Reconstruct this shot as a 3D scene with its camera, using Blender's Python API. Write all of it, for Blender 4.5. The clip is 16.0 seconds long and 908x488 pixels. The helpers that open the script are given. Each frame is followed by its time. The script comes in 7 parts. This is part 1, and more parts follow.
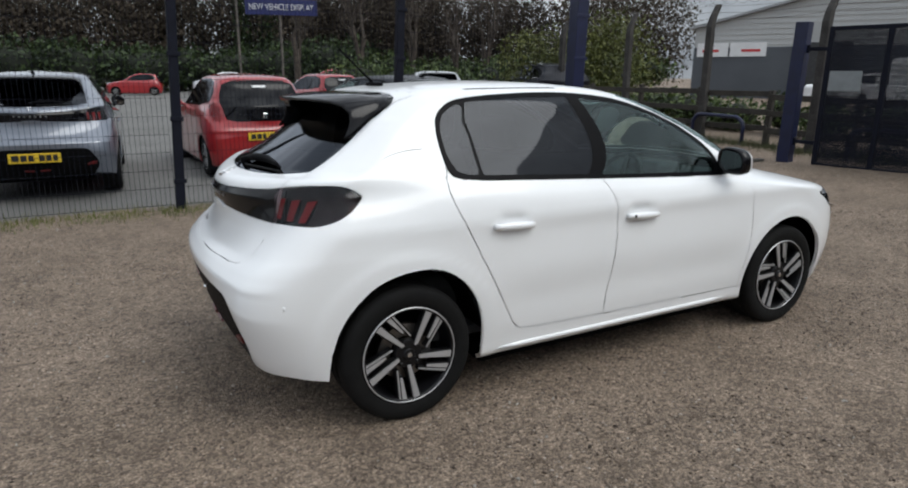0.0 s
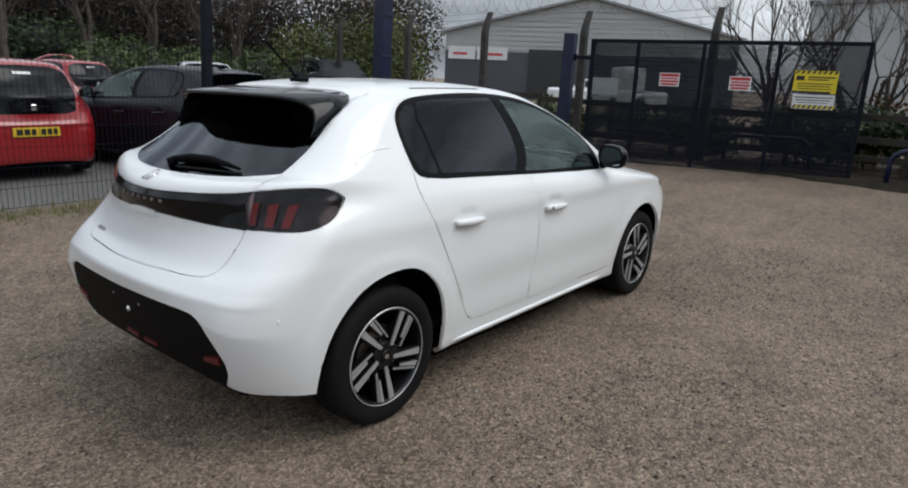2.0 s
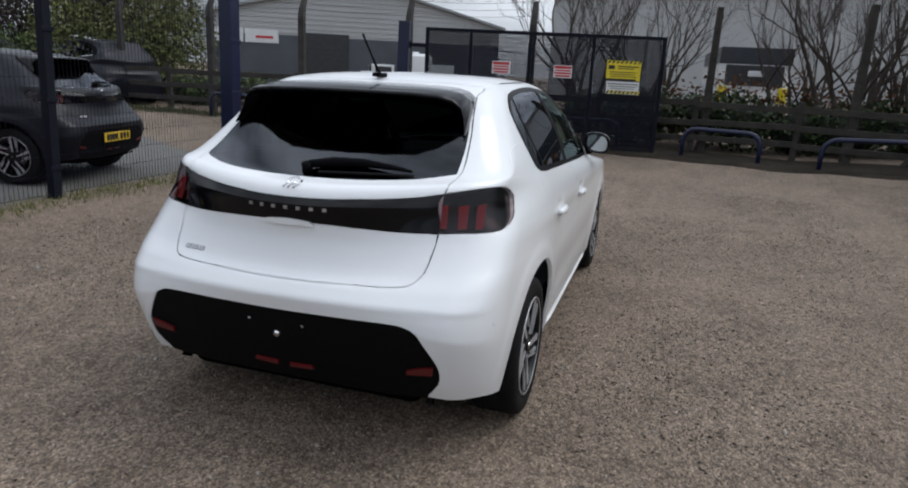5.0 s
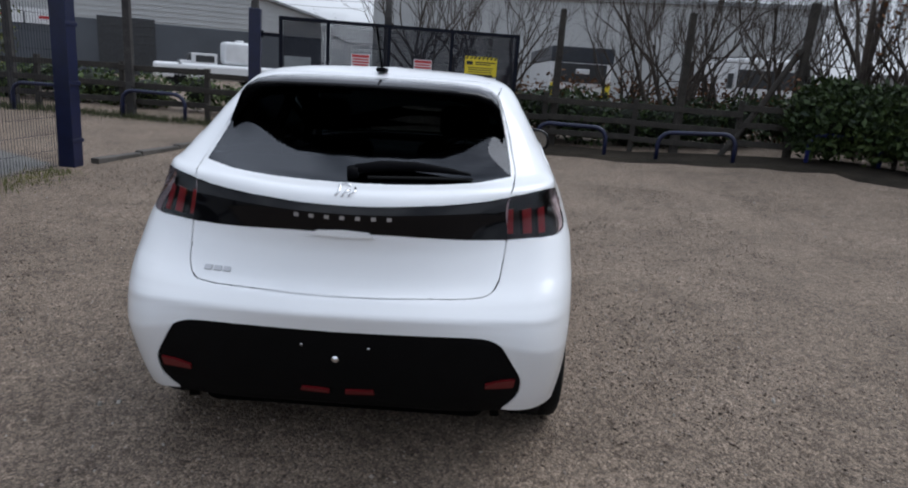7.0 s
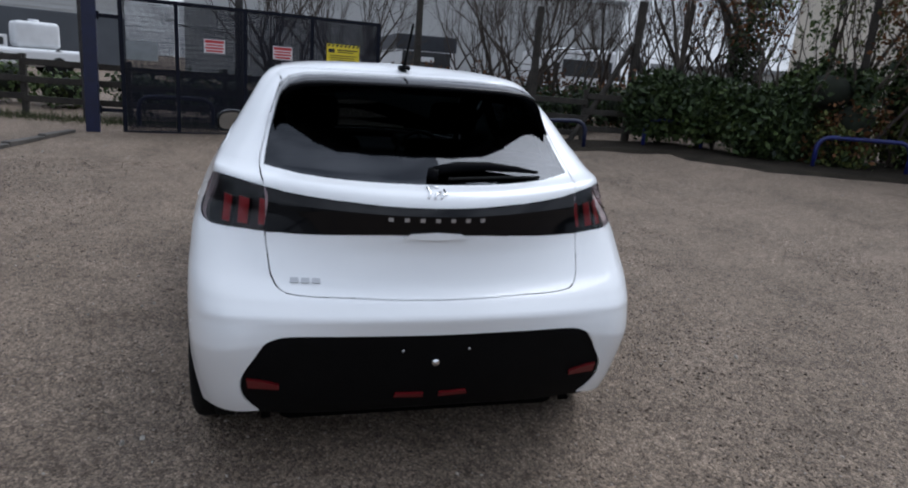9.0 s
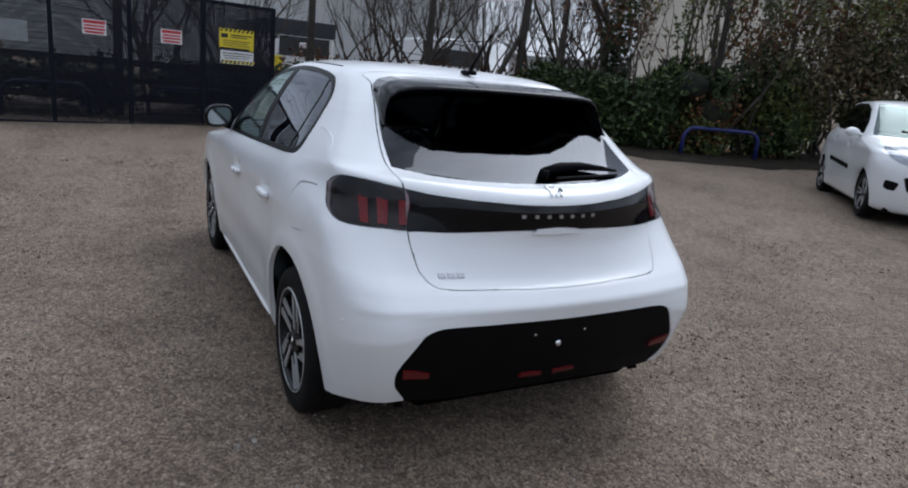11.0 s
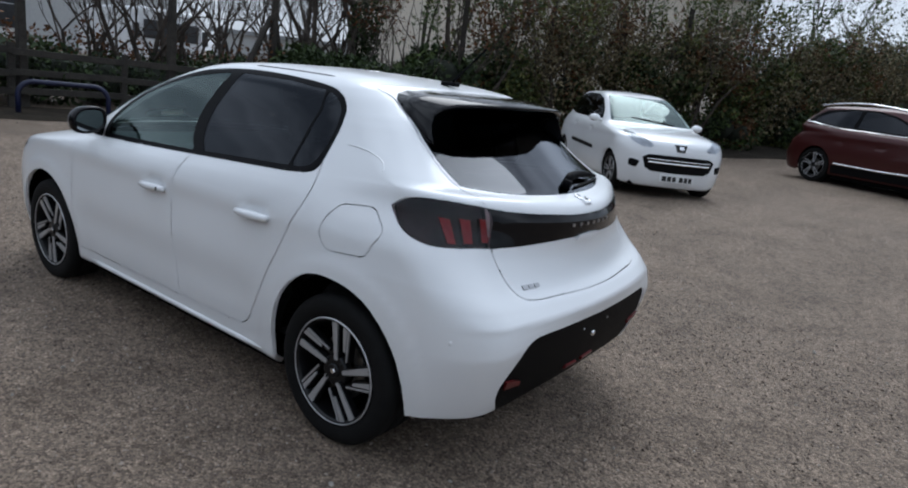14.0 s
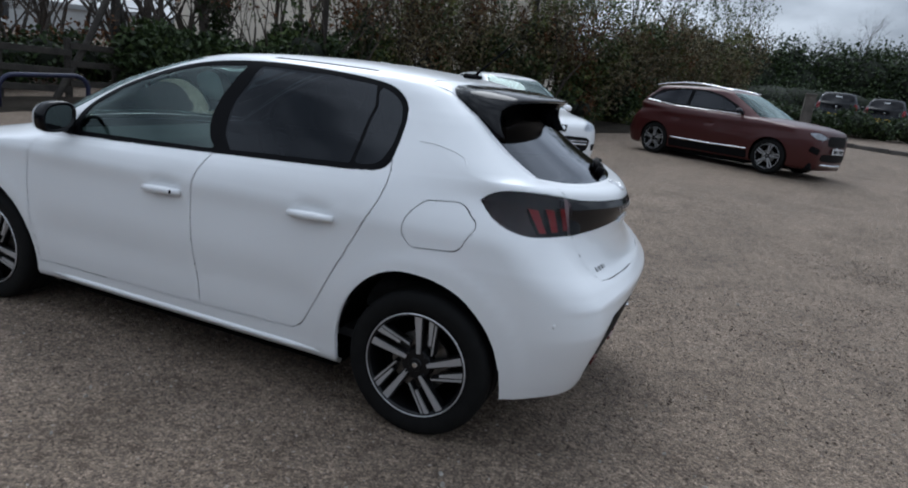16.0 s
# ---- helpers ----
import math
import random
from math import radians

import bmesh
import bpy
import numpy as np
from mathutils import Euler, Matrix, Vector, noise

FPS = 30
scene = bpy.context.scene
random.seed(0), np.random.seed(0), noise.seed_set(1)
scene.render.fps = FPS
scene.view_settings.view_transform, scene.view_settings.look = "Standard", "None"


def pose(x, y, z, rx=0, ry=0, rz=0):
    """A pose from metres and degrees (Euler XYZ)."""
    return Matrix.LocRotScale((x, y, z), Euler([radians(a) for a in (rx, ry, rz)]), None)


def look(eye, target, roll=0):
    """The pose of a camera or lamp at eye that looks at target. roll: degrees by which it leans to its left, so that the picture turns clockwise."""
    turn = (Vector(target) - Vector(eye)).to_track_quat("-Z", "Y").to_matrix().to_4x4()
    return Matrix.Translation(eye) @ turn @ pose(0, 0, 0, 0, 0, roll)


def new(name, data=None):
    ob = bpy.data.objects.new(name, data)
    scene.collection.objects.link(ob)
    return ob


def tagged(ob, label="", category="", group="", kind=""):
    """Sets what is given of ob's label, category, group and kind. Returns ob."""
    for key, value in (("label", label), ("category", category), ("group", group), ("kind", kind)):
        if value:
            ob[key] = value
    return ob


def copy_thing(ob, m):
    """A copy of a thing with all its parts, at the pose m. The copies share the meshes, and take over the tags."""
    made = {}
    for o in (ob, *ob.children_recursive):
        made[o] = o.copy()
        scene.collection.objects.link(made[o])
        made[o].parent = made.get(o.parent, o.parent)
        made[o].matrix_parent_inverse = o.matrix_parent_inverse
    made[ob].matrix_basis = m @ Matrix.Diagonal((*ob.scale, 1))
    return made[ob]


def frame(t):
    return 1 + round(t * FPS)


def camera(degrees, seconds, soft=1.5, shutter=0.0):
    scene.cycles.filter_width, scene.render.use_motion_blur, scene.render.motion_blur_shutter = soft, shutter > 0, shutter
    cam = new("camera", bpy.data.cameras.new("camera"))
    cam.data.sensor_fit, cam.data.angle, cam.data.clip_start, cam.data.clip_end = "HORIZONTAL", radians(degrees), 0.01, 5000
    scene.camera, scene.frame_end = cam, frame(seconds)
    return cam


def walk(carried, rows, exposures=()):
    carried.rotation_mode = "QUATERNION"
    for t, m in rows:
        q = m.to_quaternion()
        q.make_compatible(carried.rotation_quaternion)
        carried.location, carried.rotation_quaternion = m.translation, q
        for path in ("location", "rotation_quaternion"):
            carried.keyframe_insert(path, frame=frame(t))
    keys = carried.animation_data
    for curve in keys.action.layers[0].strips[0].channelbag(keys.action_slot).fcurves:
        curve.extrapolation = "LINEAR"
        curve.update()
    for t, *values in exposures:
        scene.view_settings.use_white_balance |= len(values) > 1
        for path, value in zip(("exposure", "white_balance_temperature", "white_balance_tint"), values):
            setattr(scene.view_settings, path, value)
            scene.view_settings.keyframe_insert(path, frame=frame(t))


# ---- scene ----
cam = camera(69.9, 16.0, 2.0)
PATH = [
    (0, (-1.111, -3.252, 1.502), (-0.169, -1.561, 1.0), 0.4),
    (0.5, (-1.387, -3.17, 1.504), (-0.285, -1.58, 0.999), 1.2),
    (1, (-1.576, -3.057, 1.493), (-0.326, -1.581, 0.984), 2.1),
    (1.5, (-1.705, -2.86, 1.499), (-0.327, -1.499, 1.0), 2.6),
    (2, (-1.864, -2.699, 1.499), (-0.355, -1.485, 1.003), 2.5),
    (2.5, (-2.094, -2.523, 1.494), (-0.461, -1.481, 0.996), 2.5),
    (3, (-2.205, -2.292, 1.476), (-0.504, -1.367, 0.975), 3.1),
    (3.5, (-2.277, -2.046, 1.48), (-0.542, -1.186, 0.98), 3.2),
    (4, (-2.413, -1.804, 1.489), (-0.638, -1.03, 0.991), 2.8),
    (4.2, (-2.491, -1.704, 1.496), (-0.702, -0.963, 0.996), 2.8),
    (6.5, (-2.784, -0.632, 1.443), (-0.859, -0.44, 0.937), 3.5),
    (7, (-2.74, -0.414, 1.447), (-0.803, -0.376, 0.95), 4.0),
    (7.5, (-2.752, -0.221, 1.445), (-0.822, -0.393, 0.949), 4.5),
    (8, (-2.828, 0.049, 1.445), (-0.917, -0.274, 0.951), 4.1),
    (8.5, (-2.788, 0.287, 1.431), (-0.898, -0.133, 0.931), 4.1),
    (9, (-2.692, 0.5, 1.437), (-0.819, 0.004, 0.938), 4.4),
    (9.5, (-2.657, 0.704, 1.439), (-0.822, 0.082, 0.944), 4.9),
    (10, (-2.64, 0.971, 1.443), (-0.846, 0.241, 0.944), 5.2),
    (12.3, (-2.269, 1.997, 1.43), (-0.754, 0.784, 0.948), 6.2),
    (12.5, (-2.209, 2.051, 1.443), (-0.739, 0.782, 0.965), 6.3),
    (13, (-2.035, 2.169, 1.457), (-0.695, 0.762, 0.981), 7.0),
    (13.5, (-1.9, 2.368, 1.476), (-0.702, 0.836, 1.007), 7.0),
    (14, (-1.727, 2.556, 1.455), (-0.597, 0.975, 0.982), 7.0),
    (14.5, (-1.499, 2.647, 1.464), (-0.429, 1.024, 0.993), 6.6),
    (15, (-1.307, 2.757, 1.439), (-0.352, 1.063, 0.97), 6.8),
    (15.5, (-1.126, 2.981, 1.445), (-0.295, 1.224, 0.976), 6.7),
    (16, (-0.934, 3.109, 1.417), (-0.257, 1.289, 0.939), 7.0),
]
EXPOSURES = [(0.0, 0.40, 6260, 7), (2.0, 0.33, 6240, 7), (4.0, 0.29, 6160, 8), (7.0, 0.29, 5880, 10), (10.0, 0.25, 5780, 10), (13.0, 0.26, 5740, 8), (16.0, 0.22, 5720, 7)]
walk(cam, [(t, look(eye, target, roll)) for t, eye, target, roll in PATH], EXPOSURES)

# ---- daylight: bright overcast sky with soft clouds, one very soft sun ----
SUN_EL, SUN_ROT = radians(52), radians(150)
world = bpy.data.worlds.new("overcast_sky")
scene.world = world
world.use_nodes = True
wn = world.node_tree
wn.nodes.clear()
w_out = wn.nodes.new("ShaderNodeOutputWorld")
w_bg = wn.nodes.new("ShaderNodeBackground")
w_sky = wn.nodes.new("ShaderNodeTexSky")
w_sky.sky_type, w_sky.sun_disc, w_sky.sun_elevation, w_sky.sun_rotation = "NISHITA", False, SUN_EL, SUN_ROT
w_sky.dust_density, w_sky.air_density = 3.0, 1.0
w_hsv = wn.nodes.new("ShaderNodeHueSaturation")
w_hsv.inputs["Saturation"].default_value = 0.45
w_tc = wn.nodes.new("ShaderNodeTexCoord")
w_map = wn.nodes.new("ShaderNodeMapping")
w_map.inputs["Scale"].default_value = (1.6, 1.6, 4.0)
w_noise = wn.nodes.new("ShaderNodeTexNoise")
w_noise.inputs["Scale"].default_value, w_noise.inputs["Detail"].default_value = 2.2, 6.0
w_ramp = wn.nodes.new("ShaderNodeValToRGB")
w_ramp.color_ramp.elements[0].position, w_ramp.color_ramp.elements[0].color = 0.34, (2.3, 2.5, 2.85, 1)
w_ramp.color_ramp.elements[1].position, w_ramp.color_ramp.elements[1].color = 0.66, (9.2, 9.4, 9.8, 1)
w_mix = wn.nodes.new("ShaderNodeMix")
w_mix.data_type = "RGBA"
w_mix.inputs[0].default_value = 0.8
wn.links.new(w_tc.outputs["Generated"], w_map.inputs["Vector"])
wn.links.new(w_map.outputs["Vector"], w_noise.inputs["Vector"])
wn.links.new(w_noise.outputs["Fac"], w_ramp.inputs["Fac"])
wn.links.new(w_sky.outputs["Color"], w_hsv.inputs["Color"])
wn.links.new(w_hsv.outputs["Color"], w_mix.inputs[6])
wn.links.new(w_ramp.outputs["Color"], w_mix.inputs[7])
# overcast: brighter overhead than at the horizon
w_sep = wn.nodes.new("ShaderNodeSeparateXYZ")
w_el = wn.nodes.new("ShaderNodeMapRange")
w_el.inputs["From Min"].default_value, w_el.inputs["From Max"].default_value = 0.0, 0.9
w_el.inputs["To Min"].default_value, w_el.inputs["To Max"].default_value = 0.68, 1.64
w_mul = wn.nodes.new("ShaderNodeVectorMath")
w_mul.operation = "SCALE"
wn.links.new(w_tc.outputs["Generated"], w_sep.inputs["Vector"])
wn.links.new(w_sep.outputs["Z"], w_el.inputs["Value"])
wn.links.new(w_mix.outputs[2], w_mul.inputs[0])
wn.links.new(w_el.outputs["Result"], w_mul.inputs["Scale"])
wn.links.new(w_mul.outputs["Vector"], w_bg.inputs["Color"])
w_bg.inputs["Strength"].default_value = 0.10
wn.links.new(w_bg.outputs["Background"], w_out.inputs["Surface"])
sun = new("sun", bpy.data.lights.new("sun", "SUN"))
sun.data.energy, sun.data.angle, sun.data.color = 1.05, radians(40), (1.0, 0.96, 0.9)
sun.matrix_world = look((0, 0, 30), (0 + 30 * math.cos(SUN_EL) * -math.sin(SUN_ROT), 30 * math.cos(SUN_EL) * -math.cos(SUN_ROT), 30 - 30 * math.sin(SUN_EL)))

# ---- materials ----
def mat(name, color, rough=0.5, metal=0.0, vary=0.0, scale=8.0, bump=0.0, bump_scale=60.0, coat=0.0, spec=0.5, color2=None, detail=5.0, speck=0.0, speck_scale=90.0):
    """A principled surface whose colour drifts at a coarse scale (vary) and a fine one (speck), with bump relief."""
    m = bpy.data.materials.new(name)
    m.use_nodes = True
    nt = m.node_tree
    b = nt.nodes["Principled BSDF"]
    b.inputs["Base Color"].default_value = (*color, 1)
    b.inputs["Roughness"].default_value = rough
    b.inputs["Metallic"].default_value = metal
    b.inputs["Coat Weight"].default_value = coat
    b.inputs["Coat Roughness"].default_value = 0.03
    b.inputs["Specular IOR Level"].default_value = spec
    if vary or speck or bump:
        tc = nt.nodes.new("ShaderNodeTexCoord")
        if vary:
            n = nt.nodes.new("ShaderNodeTexNoise")
            n.inputs["Scale"].default_value, n.inputs["Detail"].default_value = scale, detail
            nt.links.new(tc.outputs["Object"], n.inputs["Vector"])
            mr = nt.nodes.new("ShaderNodeMapRange")
            mr.inputs["From Min"].default_value, mr.inputs["From Max"].default_value = 0.33, 0.67
            nt.links.new(n.outputs["Fac"], mr.inputs["Value"])
            mx = nt.nodes.new("ShaderNodeMix")
            mx.data_type = "RGBA"
            c2 = color2 or tuple(c * (1 - vary) for c in color)
            mx.inputs[6].default_value, mx.inputs[7].default_value = (*color, 1), (*c2, 1)
            nt.links.new(mr.outputs["Result"], mx.inputs[0])
            last = mx.outputs[2]
            if speck:
                n2 = nt.nodes.new("ShaderNodeTexNoise")
                n2.inputs["Scale"].default_value, n2.inputs["Detail"].default_value = speck_scale, 3.0
                nt.links.new(tc.outputs["Object"], n2.inputs["Vector"])
                mr2 = nt.nodes.new("ShaderNodeMapRange")
                mr2.inputs["From Min"].default_value, mr2.inputs["From Max"].default_value = 0.3, 0.7
                mr2.inputs["To Min"].default_value, mr2.inputs["To Max"].default_value = 1 - speck, 1 + speck
                nt.links.new(n2.outputs["Fac"], mr2.inputs["Value"])
                mu = nt.nodes.new("ShaderNodeVectorMath")
                mu.operation = "SCALE"
                nt.links.new(last, mu.inputs[0])
                nt.links.new(mr2.outputs["Result"], mu.inputs["Scale"])
                last = mu.outputs["Vector"]
            nt.links.new(last, b.inputs["Base Color"])
        if bump:
            nb = nt.nodes.new("ShaderNodeTexNoise")
            nb.inputs["Scale"].default_value, nb.inputs["Detail"].default_value = bump_scale, 6.0
            nt.links.new(tc.outputs["Object"], nb.inputs["Vector"])
            bp = nt.nodes.new("ShaderNodeBump")
            bp.inputs["Strength"].default_value, bp.inputs["Distance"].default_value = min(1.0, bump), 0.01
            nt.links.new(nb.outputs["Fac"], bp.inputs["Height"])
            nt.links.new(bp.outputs["Normal"], b.inputs["Normal"])
    return m


def glass(name, tint, rough=0.0, face=(0.95, 0.97, 1.0), ior=1.55):
    """Real window glass: a thin tinted pane that lets light through and mirrors at its face."""
    m = bpy.data.materials.new(name)
    m.use_nodes = True
    nt = m.node_tree
    nt.nodes.clear()
    out = nt.nodes.new("ShaderNodeOutputMaterial")
    tr = nt.nodes.new("ShaderNodeBsdfTransparent")
    tr.inputs["Color"].default_value = (*tint, 1)
    gl = nt.nodes.new("ShaderNodeBsdfGlossy")
    gl.inputs["Roughness"].default_value = rough
    gl.inputs["Color"].default_value = (*face, 1)
    fr = nt.nodes.new("ShaderNodeFresnel")
    fr.inputs["IOR"].default_value = ior
    mx = nt.nodes.new("ShaderNodeMixShader")
    nt.links.new(fr.outputs["Fac"], mx.inputs["Fac"])
    nt.links.new(tr.outputs["BSDF"], mx.inputs[1])
    nt.links.new(gl.outputs["BSDF"], mx.inputs[2])
    nt.links.new(mx.outputs["Shader"], out.inputs["Surface"])
    return m


WHITE_PAINT = mat("white_car_paint", (0.80, 0.81, 0.82), 0.36, coat=0.7, vary=0.03, scale=1.5)
GLOSS_BLACK = mat("gloss_black_plastic", (0.003, 0.003, 0.004), 0.09, coat=0.05, spec=0.24)
FRAME_BLACK = mat("black_window_frame", (0.003, 0.003, 0.004), 0.36, vary=0.2, scale=20, spec=0.06)
SATIN_BLACK = mat("satin_black_trim", (0.004, 0.004, 0.005), 0.55, vary=0.2, scale=20, spec=0.04)
MATTE_BLACK = mat("grained_black_plastic", (0.0035, 0.0035, 0.004), 0.6, vary=0.25, scale=14, bump=0.25, bump_scale=500, spec=0.09)
VOID_BLACK = mat("near_black_void", (0.003, 0.003, 0.003), 0.95, vary=0.3, spec=0.02)
RUBBER = mat("tyre_rubber", (0.006, 0.006, 0.006), 0.8, vary=0.35, scale=18, bump=0.3, bump_scale=160, spec=0.2)
ALLOY = mat("machined_alloy", (0.50, 0.50, 0.51), 0.40, metal=0.55, vary=0.1, scale=30)
ALLOY_DARK = mat("black_painted_alloy", (0.005, 0.005, 0.006), 0.4, coat=0.15, vary=0.2, spec=0.25)
CHROME = mat("chrome", (0.78, 0.78, 0.79), 0.08, metal=1.0)
# mirror colour lowered to stand for dark trees reflected in it
MIRROR = mat("mirror_glass_dark_reflection", (0.32, 0.34, 0.35), 0.03, metal=1.0)
BADGE = mat("grey_badge_metal", (0.46, 0.46, 0.47), 0.35, metal=1.0)
DISC = mat("brake_disc", (0.25, 0.24, 0.23), 0.4, metal=1.0, vary=0.3, scale=40)
GLASS_CLEAR = glass("tinted_front_glass", (0.46, 0.58, 0.56), 0.0, (0.84, 1.0, 0.98), 1.68)
GLASS_PRIVACY = glass("privacy_glass", (0.040, 0.043, 0.050), 0.0, (0.88, 0.92, 1.0), 1.39)
LAMP_LENS = glass("smoked_lamp_lens", (0.80, 0.68, 0.69), 0.05, (0.62, 0.63, 0.65), 1.48)
LAMP_CLEAR = glass("clear_lamp_lens", (0.85, 0.87, 0.9))
LAMP_RED = mat("red_lamp_element", (0.42, 0.012, 0.020), 0.4)
LAMP_SILVER = mat("silver_lamp_reflector", (0.80, 0.81, 0.83), 0.3, vary=0.35, scale=14)
REFLECTOR_RED = mat("red_reflector", (0.10, 0.003, 0.005), 0.35, coat=0.3)
TRIM_GREY = mat("grey_cabin_fabric", (0.04, 0.04, 0.043), 0.9, vary=0.3, scale=25, bump=0.2, bump_scale=300)
TRIM_DARK = mat("dark_cabin_plastic", (0.025, 0.025, 0.027), 0.6, vary=0.2)
NAVY = mat("navy_painted_steel", (0.006, 0.010, 0.045), 0.42, vary=0.35, scale=6, speck=0.2, bump=0.1)
NAVY_DARK = mat("dark_navy_powder_coat", (0.005, 0.0065, 0.015), 0.7, spec=0.2, vary=0.35, scale=6, speck=0.2)
BLUE_HOOP = mat("blue_painted_tube", (0.015, 0.022, 0.14), 0.4, vary=0.4, scale=7, speck=0.25)
CONCRETE = mat("weathered_concrete", (0.13, 0.115, 0.10), 0.9, vary=0.55, scale=4, speck=0.3, speck_scale=50, bump=0.5, bump_scale=70)
TIMBER = mat("weathered_timber", (0.040, 0.034, 0.027), 0.85, vary=0.5, scale=5, speck=0.3, speck_scale=30, bump=0.5, bump_scale=45)
OLD_CONCRETE = mat("dark_weathered_concrete", (0.050, 0.046, 0.043), 0.9, vary=0.5, scale=4, speck=0.3, speck_scale=50, bump=0.5, bump_scale=70)
BARK = mat("grey_brown_bark", (0.075, 0.06, 0.048), 0.95, vary=0.5, scale=6, speck=0.3, speck_scale=40, bump=0.7, bump_scale=30)
TWIG = mat("dark_twig", (0.07, 0.055, 0.045), 0.95, vary=0.4, scale=3)
ACRYL_WHITE = mat("white_sign_panel", (0.72, 0.73, 0.74), 0.4, vary=0.12, scale=3, speck=0.05)
SIGN_RED = mat("red_sign_ink", (0.50, 0.03, 0.035), 0.45, vary=0.1)
SIGN_YELLOW = mat("yellow_sign_panel", (0.75, 0.60, 0.02), 0.45, vary=0.12, scale=5)
SIGN_NAVY = mat("navy_sign_panel", (0.012, 0.018, 0.10), 0.4, vary=0.15)
PANEL_GREY = mat("dull_grey_panel", (0.22, 0.24, 0.25), 0.6, vary=0.2, scale=6)
INK_BLACK = mat("black_ink", (0.012, 0.012, 0.012), 0.5)
PLATE_YELLOW = mat("yellow_plate", (0.72, 0.50, 0.03), 0.35, vary=0.08)
PLATE_WHITE = mat("white_plate", (0.72, 0.73, 0.73), 0.35, vary=0.08)

# ---- building helpers ----
def part(name, bm, material, parent=None, label="", smooth=False):
    """Links a bmesh as one mesh object under a thing or a part."""
    me = bpy.data.meshes.new(name)
    bm.normal_update()
    bm.to_mesh(me)
    bm.free()
    if isinstance(material, (list, tuple)):
        for m in material:
            me.materials.append(m)
    else:
        me.materials.append(material)
    if smooth:
        me.shade_smooth()
    ob = new(name, me)
    if parent is not None:
        ob.parent = parent
    if label:
        ob["label"] = label
    return ob


def share(name, mesh, m, parent=None):
    """One more object on a mesh that exists already."""
    ob = new(name, mesh)
    ob.matrix_basis = m
    if parent is not None:
        ob.parent = parent
    return ob


def empty(name, m=None):
    ob = new(name)
    ob.empty_display_size = 0.2
    if m is not None:
        ob.matrix_basis = m
    return ob


def box(bm, x0, x1, y0, y1, z0, z1, bevel=0.0, seg=2, m=None):
    r = bmesh.ops.create_cube(bm, size=1.0)
    vs = r["verts"]
    bmesh.ops.scale(bm, vec=(abs(x1 - x0), abs(y1 - y0), abs(z1 - z0)), verts=vs)
    bmesh.ops.translate(bm, vec=((x0 + x1) / 2, (y0 + y1) / 2, (z0 + z1) / 2), verts=vs)
    if bevel:
        es = list({e for v in vs for e in v.link_edges})
        r = bmesh.ops.bevel(bm, geom=es, offset=bevel, segments=seg, affect="EDGES", profile=0.5)
        vs = list({v for f in r["faces"] for v in f.verts} | {v for v in vs if v.is_valid})
    if m is not None:
        bmesh.ops.transform(bm, matrix=m, verts=vs)
    return vs


def tube(bm, pts, radius, n=8, cap=True):
    """A round bar along points; radius is one number or one for each point."""
    pts = [Vector(p) for p in pts]
    rad = radius if isinstance(radius, (list, tuple)) else [radius] * len(pts)
    rings, side = [], None
    for i, p in enumerate(pts):
        d = (pts[min(i + 1, len(pts) - 1)] - pts[max(i - 1, 0)]).normalized()
        if side is None:
            side = d.orthogonal().normalized()
        side = (side - d * side.dot(d)).normalized()
        up = d.cross(side)
        rings.append([bm.verts.new(p + (side * math.cos(2 * math.pi * k / n) + up * math.sin(2 * math.pi * k / n)) * rad[i]) for k in range(n)])
    for a, b in zip(rings, rings[1:]):
        for k in range(n):
            bm.faces.new((a[k], a[(k + 1) % n], b[(k + 1) % n], b[k]))
    if cap:
        bm.faces.new(rings[0][::-1])
        bm.faces.new(rings[-1])
    return rings


def disc_ring(bm, profile, n=48, axis="y"):
    """A turned body: profile is (radius, offset along the axis) pairs."""
    rings = []
    for r, h in profile:
        ring = []
        for k in range(n):
            a = 2 * math.pi * k / n
            c, s = r * math.cos(a), r * math.sin(a)
            ring.append(bm.verts.new((c, h, s) if axis == "y" else (c, s, h)))
        rings.append(ring)
    for a, b in zip(rings, rings[1:]):
        for k in range(n):
            bm.faces.new((a[k], a[(k + 1) % n], b[(k + 1) % n], b[k]))
    return rings


def gz(x, y):
    """Height of the ground: level where the white hatchback stands, rising gently to the gate and the hedge."""
    side = float(np.interp(-y, (3.5, 6.9, 9.3, 12.0, 13.8, 26.0), (0.0, 0.23, 0.24, 0.395, 0.405, 1.38)))
    z = 0.035 * min(max(x - 4.0, 0.0), 9.0) + side + 0.02 * min(max(y - 4.0, 0.0), 4.0) - 0.0105 * min(max(y, -1.5), 1.5) - 0.010
    return z

